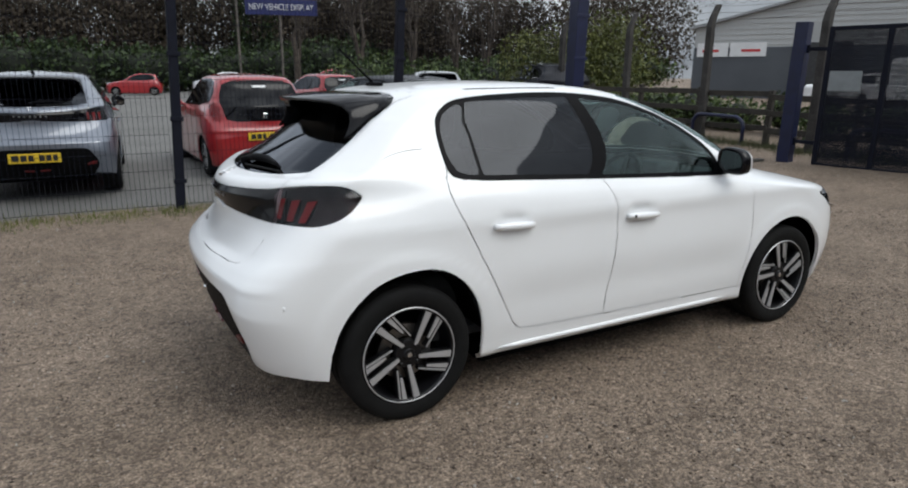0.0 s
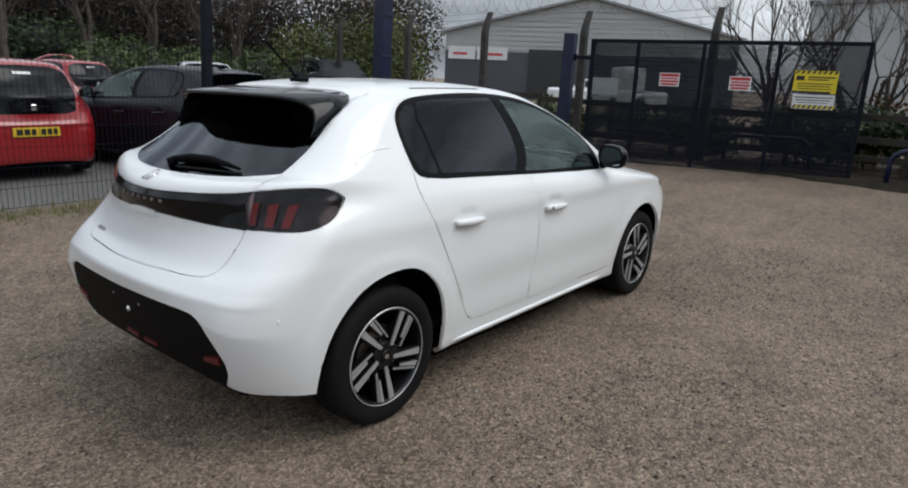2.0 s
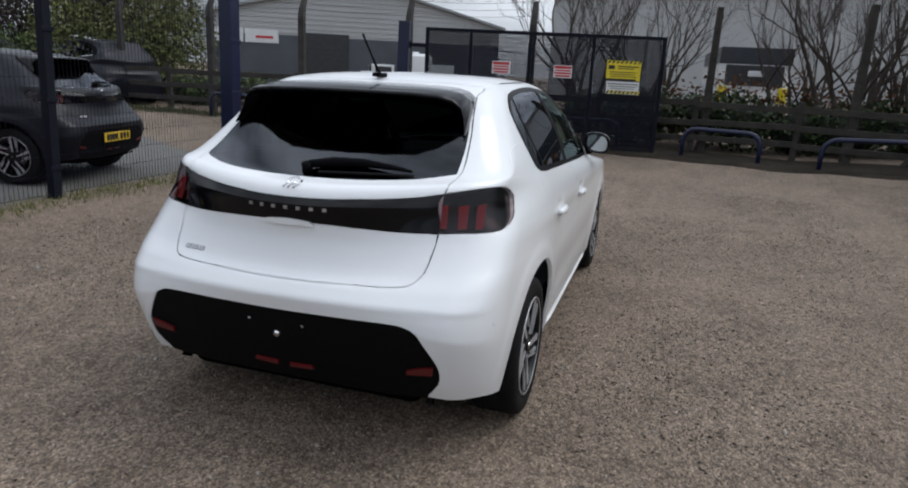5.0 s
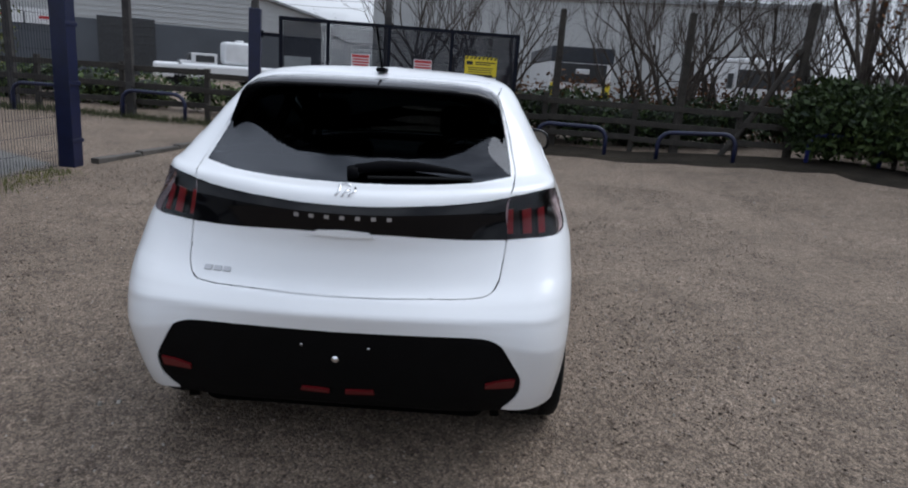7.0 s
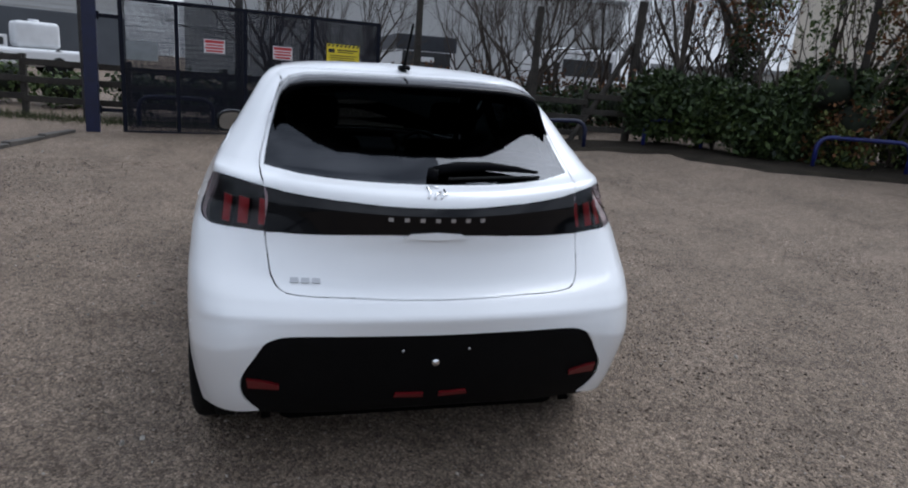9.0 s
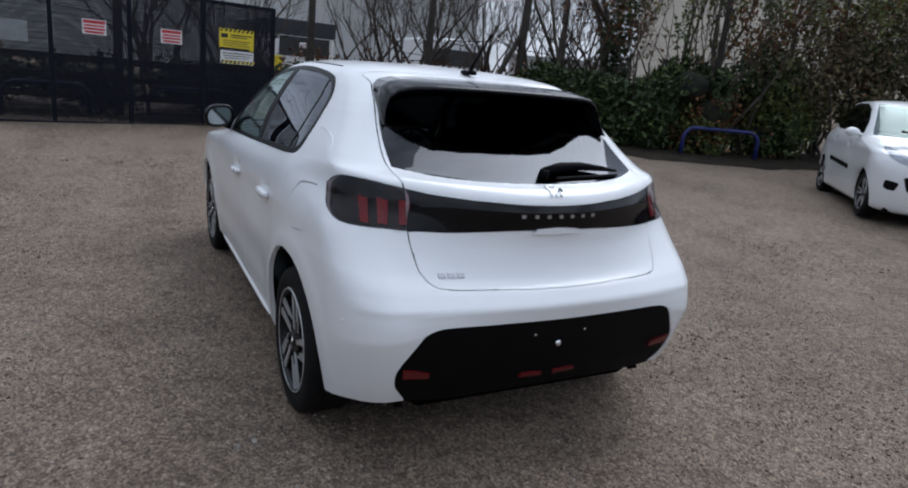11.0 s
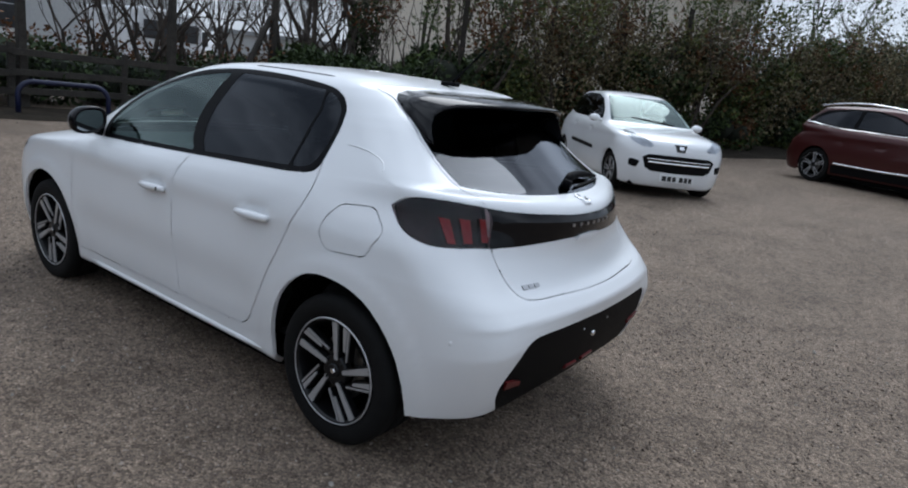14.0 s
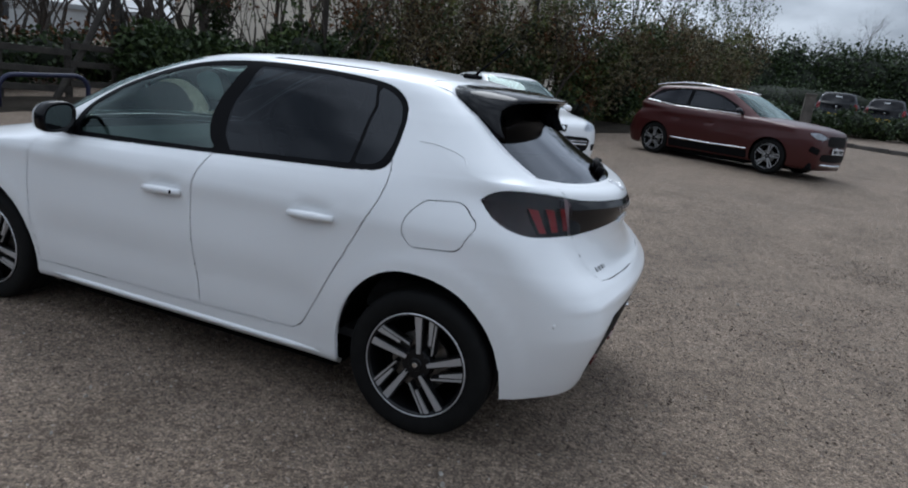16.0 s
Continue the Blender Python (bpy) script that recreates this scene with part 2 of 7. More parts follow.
# ---- ground ----
def ground_material():
    """Worn gravelly tarmac in the yard; greyer tarmac past the mesh fence and on the road beyond the gate opening."""
    m = bpy.data.materials.new("gravelly_tarmac")
    m.use_nodes = True
    nt = m.node_tree
    N, L = nt.nodes.new, nt.links.new
    b = nt.nodes["Principled BSDF"]
    b.inputs["Specular IOR Level"].default_value = 0.35
    tc = N("ShaderNodeTexCoord")

    def noise_at(scale, detail=4.0, rough=0.6):
        n = N("ShaderNodeTexNoise")
        n.inputs["Scale"].default_value, n.inputs["Detail"].default_value, n.inputs["Roughness"].default_value = scale, detail, rough
        L(tc.outputs["Object"], n.inputs["Vector"])
        return n.outputs["Fac"]

    def ramp(fac, stops):
        r = N("ShaderNodeValToRGB")
        els = r.color_ramp.elements
        while len(els) < len(stops):
            els.new(0.5)
        for e, (p, c) in zip(els, stops):
            e.position, e.color = p, (*c, 1)
        L(fac, r.inputs["Fac"])
        return r.outputs["Color"]

    def mix(fac, a, c, mode="MIX"):
        x = N("ShaderNodeMix")
        x.data_type, x.blend_type = "RGBA", mode
        for k, v in ((0, fac), (6, a), (7, c)):
            if isinstance(v, (int, float)):
                x.inputs[k].default_value = v
            elif isinstance(v, tuple):
                x.inputs[k].default_value = (*v, 1)
            else:
                L(v, x.inputs[k])
        return x.outputs[2]

    # stones of three sizes, each cell with a tone of its own
    def stones(scale, lo, hi):
        v = N("ShaderNodeTexVoronoi")
        v.inputs["Scale"].default_value = scale
        L(tc.outputs["Object"], v.inputs["Vector"])
        s = N("ShaderNodeSeparateColor")
        L(v.outputs["Color"], s.inputs["Color"])
        return ramp(s.outputs["Red"], ((0.0, lo), (0.75, tuple((a + c) / 2 for a, c in zip(lo, hi))), (1.0, hi))), v.outputs["Distance"]

    c1, d1 = stones(92, (0.040, 0.030, 0.023), (0.44, 0.352, 0.270))
    c2, d2 = stones(190, (0.050, 0.037, 0.029), (0.34, 0.272, 0.210))
    base = mix(0.45, c1, c2)
    worn = ramp(noise_at(0.55, 6.0), ((0.28, (0.92, 0.90, 0.87)), (0.52, (1.14, 1.115, 1.085)), (0.74, (1.34, 1.32, 1.30))))
    base = mix(1.0, base, worn, "MULTIPLY")
    stain = ramp(noise_at(2.3, 7.0), ((0.34, (0.74, 0.73, 0.72)), (0.52, (1.0, 1.0, 1.0))))
    base = mix(0.8, base, stain, "MULTIPLY")
    litter = ramp(noise_at(14, 8.0, 0.7), ((0.40, (0.62, 0.60, 0.57)), (0.50, (1.0, 1.0, 1.0)), (0.62, (1.0, 1.0, 1.0)), (0.72, (1.22, 1.21, 1.20))))
    base = mix(0.75, base, litter, "MULTIPLY")
    grit = ramp(noise_at(230, 3.0), ((0.36, (0.66, 0.65, 0.65)), (0.64, (1.30, 1.30, 1.30))))
    base = mix(1.0, base, grit, "MULTIPLY")
    # tarmac of the car park: by the plan, with a ragged edge
    sx = N("ShaderNodeSeparateXYZ")
    L(tc.outputs["Object"], sx.inputs["Vector"])
    edge = N("ShaderNodeMath")
    edge.operation = "ADD"
    wob = N("ShaderNodeMath")
    wob.operation = "MULTIPLY"
    L(noise_at(1.5), wob.inputs[0])
    wob.inputs[1].default_value = 0.5
    past = N("ShaderNodeMath")
    past.operation = "SUBTRACT"
    L(sx.outputs["X"], past.inputs[0])
    past.inputs[1].default_value = 5.3
    over = N("ShaderNodeMath")
    over.operation = "MAXIMUM"
    L(past.outputs[0], over.inputs[0])
    over.inputs[1].default_value = 0.0
    bent = N("ShaderNodeMath")
    bent.operation = "MULTIPLY_ADD"
    L(over.outputs[0], bent.inputs[0])
    bent.inputs[1].default_value = -2.0
    L(sx.outputs["Y"], bent.inputs[2])
    L(bent.outputs[0], edge.inputs[0])
    L(wob.outputs[0], edge.inputs[1])
    far = N("ShaderNodeMapRange")
    far.inputs["From Min"].default_value, far.inputs["From Max"].default_value = 5.0, 5.25
    L(edge.outputs[0], far.inputs["Value"])
    tar = mix(0.6, ramp(noise_at(180, 3.0), ((0.3, (0.085, 0.083, 0.078)), (0.7, (0.19, 0.186, 0.176)))), ramp(noise_at(0.35, 6.0), ((0.3, (0.11, 0.108, 0.102)), (0.7, (0.20, 0.196, 0.186)))))
    L(mix(far.outputs["Result"], base, tar), b.inputs["Base Color"])
    rr = N("ShaderNodeMapRange")
    rr.inputs["To Min"].default_value, rr.inputs["To Max"].default_value = 0.7, 0.95
    L(noise_at(3.0), rr.inputs["Value"])
    L(rr.outputs["Result"], b.inputs["Roughness"])
    h = N("ShaderNodeMath")
    h.operation = "SUBTRACT"
    L(noise_at(150, 4.0), h.inputs[0])
    L(d1, h.inputs[1])
    bp = N("ShaderNodeBump")
    bp.inputs["Strength"].default_value, bp.inputs["Distance"].default_value = 0.9, 0.0075
    L(h.outputs[0], bp.inputs["Height"])
    L(bp.outputs["Normal"], b.inputs["Normal"])
    return m


GROUND = ground_material()
bm = bmesh.new()
gx = [-400, -150, -60, -30] + [-20 + 0.75 * i for i in range(70)] + [35, 45, 60, 100, 200, 400]
gy = [-400, -150, -80, -50] + [-40 + 0.75 * i for i in range(94)] + [32, 38, 45, 60, 100, 200, 400]
grid = [[bm.verts.new((x, y, gz(x, y) + (0.012 * noise.noise((x * 0.5, y * 0.5, 0)) if abs(x - 1.3) > 4 or abs(y) > 3 else 0))) for x in gx] for y in gy]
for a, b in zip(grid, grid[1:]):
    for k in range(len(gx) - 1):
        bm.faces.new((a[k], a[k + 1], b[k + 1], b[k]))
tagged(part("ground", bm, GROUND, smooth=True), "worn brown gravelly tarmac yard", "ground", kind="structure")

# loose stones and bits of litter on the yard
PALE_STONE = mat("pale_loose_stone", (0.42, 0.39, 0.34), 0.9, vary=0.5, scale=40)
rng = random.Random(4)
ico = bmesh.new()
bmesh.ops.create_icosphere(ico, subdivisions=1, radius=1.0)
iv, itri = [v.co.copy() for v in ico.verts], [[v.index for v in f.verts] for f in ico.faces]
ico.free()
vs_, fs_ = [], []
for k in range(1800):
    x, y = rng.uniform(-3.5, 9), rng.uniform(-8, 4.4)
    if -0.5 < x < 3.2 and abs(y) < 0.85:
        continue
    r = rng.choice((0.004, 0.005, 0.006, 0.008)) * rng.uniform(0.8, 1.3) * (2.0 if rng.random() < 0.03 else 1)
    m_ = Matrix.Translation((x, y, gz(x, y) + r * 0.3)) @ Euler((rng.random() * 6, rng.random() * 6, 0)).to_matrix().to_4x4() @ Matrix.Diagonal((1.3 * r, rng.uniform(0.7, 1.1) * r, 0.6 * r, 1))
    o = len(vs_)
    vs_ += [tuple(m_ @ v) for v in iv]
    fs_ += [[o + i for i in f] for f in itri]
me = bpy.data.meshes.new("loose_stones")
me.from_pydata(vs_, [], fs_)
me.materials.append(PALE_STONE)
tagged(new("loose_stones", me), "pale loose stones scattered on the tarmac", "stones", kind="stuff")


def gravel(count, seed):
    """Small brown and grey chippings lying on the yard, as one mesh of many pieces."""
    m = bpy.data.materials.new("brown_chippings")
    m.use_nodes = True
    nt = m.node_tree
    g, r = nt.nodes.new("ShaderNodeNewGeometry"), nt.nodes.new("ShaderNodeValToRGB")
    e = r.color_ramp.elements
    e.new(0.5)
    for k, (p, c) in enumerate(((0.0, (0.035, 0.027, 0.022)), (0.6, (0.17, 0.130, 0.102)), (1.0, (0.38, 0.33, 0.28)))):
        e[k].position, e[k].color = p, (*c, 1)
    nt.links.new(g.outputs["Random Per Island"], r.inputs["Fac"])
    nt.links.new(r.outputs["Color"], nt.nodes["Principled BSDF"].inputs["Base Color"])
    nt.nodes["Principled BSDF"].inputs["Roughness"].default_value = 0.85
    nt.nodes["Principled BSDF"].inputs["Specular IOR Level"].default_value = 0.3
    q = np.random.RandomState(seed)
    x, y = q.uniform(-3.9, 6.5, count), q.uniform(-4.8, 4.5, count)
    patch = np.array([noise.noise((a * 0.9, b * 0.9, 3.0)) for a, b in zip(x, y)])
    keep = q.rand(count) < 0.55 + 0.9 * patch
    x, y = x[keep], y[keep]
    n = len(x)
    z = np.array([gz(a, b) for a, b in zip(x, y)])
    r_ = 0.0032 + 0.0052 * q.rand(n) ** 2.2
    octa = np.array([(1, 0, 0), (0, 1, 0), (-1, 0, 0), (0, -1, 0), (0.15, 0.1, 1), (0, 0, -1)], float)
    a = q.uniform(0, 2 * np.pi, n)
    c, s = np.cos(a), np.sin(a)
    P = octa[None] * np.stack([r_ * q.uniform(0.9, 1.7, n), r_ * q.uniform(0.7, 1.1, n), r_ * q.uniform(0.5, 0.9, n)], 1)[:, None, :]
    P = P + q.normal(size=P.shape) * (r_ * 0.16)[:, None, None]
    X = P[..., 0] * c[:, None] - P[..., 1] * s[:, None] + x[:, None]
    Y = P[..., 0] * s[:, None] + P[..., 1] * c[:, None] + y[:, None]
    Z = P[..., 2] + (z + r_ * 0.3)[:, None]
    tri = np.array([(0, 1, 4), (1, 2, 4), (2, 3, 4), (3, 0, 4), (1, 0, 5), (2, 1, 5), (3, 2, 5), (0, 3, 5)])
    F = (tri[None] + 6 * np.arange(n)[:, None, None]).reshape(-1)
    me = bpy.data.meshes.new("gravel")
    me.vertices.add(6 * n)
    me.vertices.foreach_set("co", np.stack([X, Y, Z], -1).ravel())
    me.loops.add(len(F))
    me.loops.foreach_set("vertex_index", F)
    me.polygons.add(8 * n)
    me.polygons.foreach_set("loop_start", np.arange(8 * n) * 3)
    me.update()
    me.materials.append(m)
    return tagged(new("gravel", me), "loose brown and grey chippings on worn tarmac", "gravel", kind="stuff")


gravel(115000, 17)

# kerb between the yard and the road by the gate opening, and the far kerb past the dark red car
KERB = mat("dark_stone_kerb", (0.10, 0.09, 0.08), 0.9, vary=0.4, scale=5, speck=0.25, bump=0.4)


def kerb(pts, h=0.06, w=0.13):
    th = empty("kerb")
    k = 0
    for (x0, y0), (x1, y1) in zip(pts, pts[1:]):
        ln, a = math.hypot(x1 - x0, y1 - y0), math.atan2(y1 - y0, x1 - x0)
        n = max(1, round(ln / 0.9))
        for i in range(n):
            t = (i + 0.5) / n
            x, y = x0 + (x1 - x0) * t, y0 + (y1 - y0) * t
            bm = bmesh.new()
            box(bm, -ln / n / 2 + 0.004, ln / n / 2 - 0.004, -w / 2, w / 2, -0.1, h, 0.015, 2)
            part("kerb_stone", bm, KERB, th).matrix_basis = pose(x, y, gz(x, y), 0, 0, math.degrees(a))
    return tagged(th, "weathered dark concrete kerb edging stones", "kerb", kind="structure")


kerb([(5.55, 4.50), (8.75, 3.80)])
kerb([(-3.2, -21.0), (-5.8, -20.0), (-12.0, -19.5)], 0.12)

# ---- the white hatchback: one smooth skin over height levels, cut into its panels ----
# Each level: side height, half width, side slope, rear x, rear height, front x, front height, rear corner (x, y), front corner (x, y)
HATCH_LEVELS = (
    (0.185, 0.790, 0.0, -0.560, 0.240, 3.20, 0.17, 0.30, 0.22, 0.40, 0.32),
    (0.215, 0.832, 0.0, -0.612, 0.275, 3.27, 0.20, 0.30, 0.22, 0.40, 0.32),
    (0.290, 0.846, 0.0, -0.658, 0.360, 3.32, 0.29, 0.29, 0.21, 0.40, 0.32),
    (0.400, 0.862, 0.0, -0.694, 0.470, 3.35, 0.40, 0.28, 0.20, 0.40, 0.32),
    (0.510, 0.871, 0.0, -0.722, 0.585, 3.355, 0.50, 0.26, 0.19, 0.40, 0.32),
    (0.610, 0.871, 0.0, -0.728, 0.645, 3.35, 0.59, 0.24, 0.18, 0.40, 0.32),
    (0.700, 0.866, 0.0, -0.702, 0.692, 3.33, 0.67, 0.21, 0.17, 0.40, 0.32),
    (0.785, 0.862, 0.0, -0.640, 0.742, 3.28, 0.735, 0.19, 0.16, 0.42, 0.32),
    (0.855, 0.864, -0.005, -0.604, 0.828, 3.16, 0.795, 0.17, 0.15, 0.44, 0.33),
    (0.905, 0.853, -0.015, -0.598, 0.900, 2.96, 0.865, 0.16, 0.15, 0.50, 0.38),
    (0.950, 0.836, -0.030, -0.602, 0.962, 2.72, 0.925, 0.15, 0.14, 0.46, 0.36),
    (0.985, 0.815, -0.045, -0.594, 1.012, 2.62, 0.955, 0.15, 0.13, 0.42, 0.34),
    (1.010, 0.797, -0.055, -0.560, 1.046, 2.54, 0.980, 0.15, 0.12, 0.36, 0.30),
    (1.040, 0.781, -0.050, -0.480, 1.072, 2.46, 1.005, 0.16, 0.12, 0.34, 0.24),
    (1.120, 0.741, -0.035, -0.320, 1.152, 2.27, 1.105, 0.18, 0.12, 0.32, 0.20),
    (1.220, 0.690, -0.015, -0.160, 1.250, 2.04, 1.215, 0.20, 0.11, 0.30, 0.18),
    (1.315, 0.642, 0.0, -0.030, 1.335, 1.81, 1.310, 0.20, 0.11, 0.28, 0.17),
    (1.385, 0.602, 0.0, 0.060, 1.390, 1.62, 1.375, 0.20, 0.12, 0.26, 0.17),
    (1.425, 0.560, 0.0, 0.105, 1.415, 1.47, 1.412, 0.22, 0.14, 0.26, 0.17),
    (1.448, 0.490, 0.0, 0.160, 1.432, 1.33, 1.435, 0.24, 0.16, 0.25, 0.17),
    (1.466, 0.340, 0.0, 0.330, 1.455, 1.12, 1.458, 0.24, 0.14, 0.24, 0.14),
    (1.476, 0.000, 0.0, 0.560, 1.474, 0.90, 1.476, 0.10, 0.00, 0.10, 0.00),
)
NLEV = len(HATCH_LEVELS)


def skin(u, v, table=HATCH_LEVELS):
    """Points of the right half of the skin: u runs from the rear's middle (0) round the side to the front's middle (1), v up the levels."""
    u, v = np.atleast_1d(np.asarray(u, float)), np.atleast_1d(np.asarray(v, float))
    tab = np.array(table)
    n = len(tab)
    i = np.clip(np.floor(v).astype(int), 0, n - 2)
    t = (v - i)[:, None]
    p0, p1, p2, p3 = tab[np.clip(i - 1, 0, n - 1)], tab[i], tab[i + 1], tab[np.clip(i + 2, 0, n - 1)]
    m1, m2 = (p2 - p0) / 2, (p3 - p1) / 2
    q = (2 * t**3 - 3 * t**2 + 1) * p1 + (t**3 - 2 * t**2 + t) * m1 + (-2 * t**3 + 3 * t**2) * p2 + (t**3 - t**2) * m2
    zs, w, sl, xr, zr, xf, zf, rxr, ryr, rxf, ryf = q.T
    w = np.maximum(w, 0)
    ryr, ryf = np.minimum(np.maximum(ryr, 0), w), np.minimum(np.maximum(ryf, 0), w)
    zk = np.clip((zr - 0.60) / 0.34, 0, 1) * np.clip((1.32 - zr) / 0.24, 0, 1)
    bow_r, bow_f = (0.075 + 0.225 * zk) * w, 0.13 * w
    e = 2 / 2.3
    x, y = np.zeros_like(u), np.zeros_like(u)
    xs0, xs1 = xr + rxr, xf - rxf
    a = u <= 0.16
    x[a], y[a] = xr[a], (u[a] / 0.16) * (w - ryr)[a]
    a = (u > 0.16) & (u <= 0.34)
    g = (u[a] - 0.16) / 0.18 * math.pi / 2
    x[a], y[a] = xr[a] + rxr[a] * (1 - np.cos(g) ** e), (w - ryr)[a] + ryr[a] * np.sin(g) ** e
    a = (u > 0.34) & (u <= 0.74)
    x[a], y[a] = xs0[a] + (u[a] - 0.34) / 0.40 * (xs1 - xs0)[a], w[a]
    a = (u > 0.74) & (u <= 0.90)
    g = (0.90 - u[a]) / 0.16 * math.pi / 2
    x[a], y[a] = xf[a] - rxf[a] * (1 - np.cos(g) ** e), (w - ryf)[a] + ryf[a] * np.sin(g) ** e
    a = u > 0.90
    x[a], y[a] = xf[a], (1 - u[a]) / 0.10 * (w - ryf)[a]
    f = y / np.maximum(w, 1e-6)
    rear, front = (u < 0.5), (u >= 0.5)
    x = x + np.where(u <= 0.34, bow_r * f**2, 0) - np.where(u >= 0.74, bow_f * f**2, 0)
    sp = np.clip((u - 0.34) / 0.40, 0, 1)
    x = x + np.where((u > 0.34) & (u < 0.74), bow_r * (1 - sp) - bow_f * sp, 0)
    zside = zs + sl * (x - 0.9) - 0.030 * ((x - 0.85) ** 2) * np.clip((zs - 1.25) / 0.15, 0, 1)
    b = np.clip(f, 0, 1) ** 2.6
    z = np.where(rear, zr * (1 - b) + zside * b, zf * (1 - b) + zside * b)
    # plan taper, haunches over the wheels
    tail = np.clip((0.35 - x) / 1.0, 0, 1)
    nose = np.clip((x - 2.5) / 0.9, 0, 1)
    y = y * (1 - (0.078 + 0.030 * np.clip((z - 0.75) / 0.15, 0, 1) + 0.08 * np.exp(-(((z - 1.0) / 0.07) ** 2))) * tail**1.5 - 0.05 * nose**1.5)
    low = np.clip((1.0 - z) / 0.2, 0, 1)
    y = y + f**4 * low * (0.012 * np.exp(-(((x + 0.0) / 0.42) ** 2) - ((z - 0.72) / 0.16) ** 2) + 0.010 * np.exp(-(((x - 2.54) / 0.42) ** 2) - ((z - 0.72) / 0.16) ** 2))
    y = y - f**4 * low * sum(0.022 * np.exp(-(((x - hx) / 0.075) ** 4) - ((z - hz) / 0.030) ** 2) for hx, hz in ((0.535, 0.858), (1.335, 0.832)))
    x = x - 0.007 * np.exp(-(((z - 0.655) / 0.020) ** 2)) * np.clip((0.30 - u) / 0.06, 0, 1)
    # raised lips round the wheel arches, hollow lower doors, fuller sill
    ring = lambda cx, r: 1 / (1 + np.exp((np.hypot(x - cx, z - 0.30) - r) / 0.010))
    y = y + f**4 * low * 0.0065 * (ring(0.02, 0.455) + ring(2.568, 0.445))
    along = 1 / (1 + np.exp(-(x - 0.52) / 0.04)) / (1 + np.exp((x - 2.10) / 0.04))
    y = y - f**4 * low * along * 0.011 * np.exp(-(((z - 0.47) / 0.105) ** 2))
    return np.stack([x, -y, z], 1)


def skin_normal(u, v, table=HATCH_LEVELS):
    d = 2e-3
    u0, u1 = np.clip(u - d, 0, 1), np.clip(u + d, 0, 1)
    v0, v1 = np.clip(v - 8 * d, 0, len(table) - 1.02), np.clip(v + 8 * d, 0, len(table) - 1.02)
    a = skin(u1, v, table) - skin(u0, v, table)
    b = skin(u, v1, table) - skin(u, v0, table)
    n = np.cross(b, a)
    n /= np.maximum(np.linalg.norm(n, axis=1), 1e-9)[:, None]
    p = skin(u, v, table)
    c = np.stack([np.clip(p[:, 0], 0.2, 2.6), p[:, 1] * 0, np.full(len(p), 0.75)], 1)
    flip = ((p - c) * n).sum(1) < 0
    n[flip] *= -1
    seam = np.abs(p[:, 1]) < 2e-3
    n[seam, 1] = 0
    return n / np.maximum(np.linalg.norm(n, axis=1), 1e-9)[:, None]


class Inverse:
    """Finds (u, v) on the skin for a place seen from the side (x, z) or from behind (y, z)."""

    def __init__(self, table, umin, umax, axes, n=260):
        self.table, self.axes, self.lo, self.hi = table, axes, umin, umax
        self.U, self.V = (g.ravel() for g in np.meshgrid(np.linspace(umin, umax, n), np.linspace(0, len(table) - 1.001, n)))
        self.P = skin(self.U, self.V, table)[:, axes]

    def __call__(self, pts):
        out = []
        for a, b in pts:
            k = int(np.argmin(((self.P - (a, b)) ** 2).sum(1)))
            u, v = self.U[k], self.V[k]
            for _ in range(6):
                e = 1e-3
                r = skin([u, u + e, u], [v, v, v + 4 * e], self.table)[:, self.axes]
                J = np.stack([(r[1] - r[0]) / e, (r[2] - r[0]) / (4 * e)], 1)
                d = np.linalg.lstsq(J, np.array((a, b)) - r[0], rcond=None)[0]
                u = min(self.hi, max(self.lo, u + np.clip(d[0], -0.02, 0.02)))
                v = min(len(self.table) - 1.01, max(0, v + np.clip(d[1], -0.5, 0.5)))
            out.append((u, v))
        return out


def curve2(pts, per=5, closed=False):
    """A smooth line through corner points (Catmull-Rom)."""
    pts = [np.array(p, float) for p in pts]
    n, out = len(pts), []
    for i in range(n if closed else n - 1):
        p0 = pts[(i - 1) % n] if closed or i > 0 else pts[0]
        p1, p2 = pts[i], pts[(i + 1) % n]
        p3 = pts[(i + 2) % n] if closed or i + 2 < n else pts[-1]
        for k in range(per):
            t = k / per
            out.append(tuple(0.5 * (2 * p1 + (p2 - p0) * t + (2 * p0 - 5 * p1 + 4 * p2 - p3) * t * t + (3 * p1 - p0 - 3 * p2 + p3) * t**3)))
    if not closed:
        out.append(tuple(pts[-1]))
    return out


def poly2(pts, per=6, closed=False):
    """A straight-sided line with extra points on each side."""
    out, n = [], len(pts)
    for i in range(n if closed else n - 1):
        a, b = pts[i], pts[(i + 1) % n]
        out += [(a[0] + (b[0] - a[0]) * k / per, a[1] + (b[1] - a[1]) * k / per) for k in range(per)]
    return out if closed else out + [pts[-1]]


def rounded(pts, r=0.02, n=4):
    """A closed polygon with rounded corners."""
    out = []
    for i, p in enumerate(pts):
        p, a, b = (Vector(q) for q in (p, pts[i - 1], pts[(i + 1) % len(pts)]))
        rr = min(r, (a - p).length * 0.45, (b - p).length * 0.45)
        s, e = p + (a - p).normalized() * rr, p + (b - p).normalized() * rr
        for k in range(n + 1):
            t = k / n
            q = s * (1 - t) ** 2 + p * 2 * t * (1 - t) + e * t * t
            out.append((q.x, q.y))
    return out


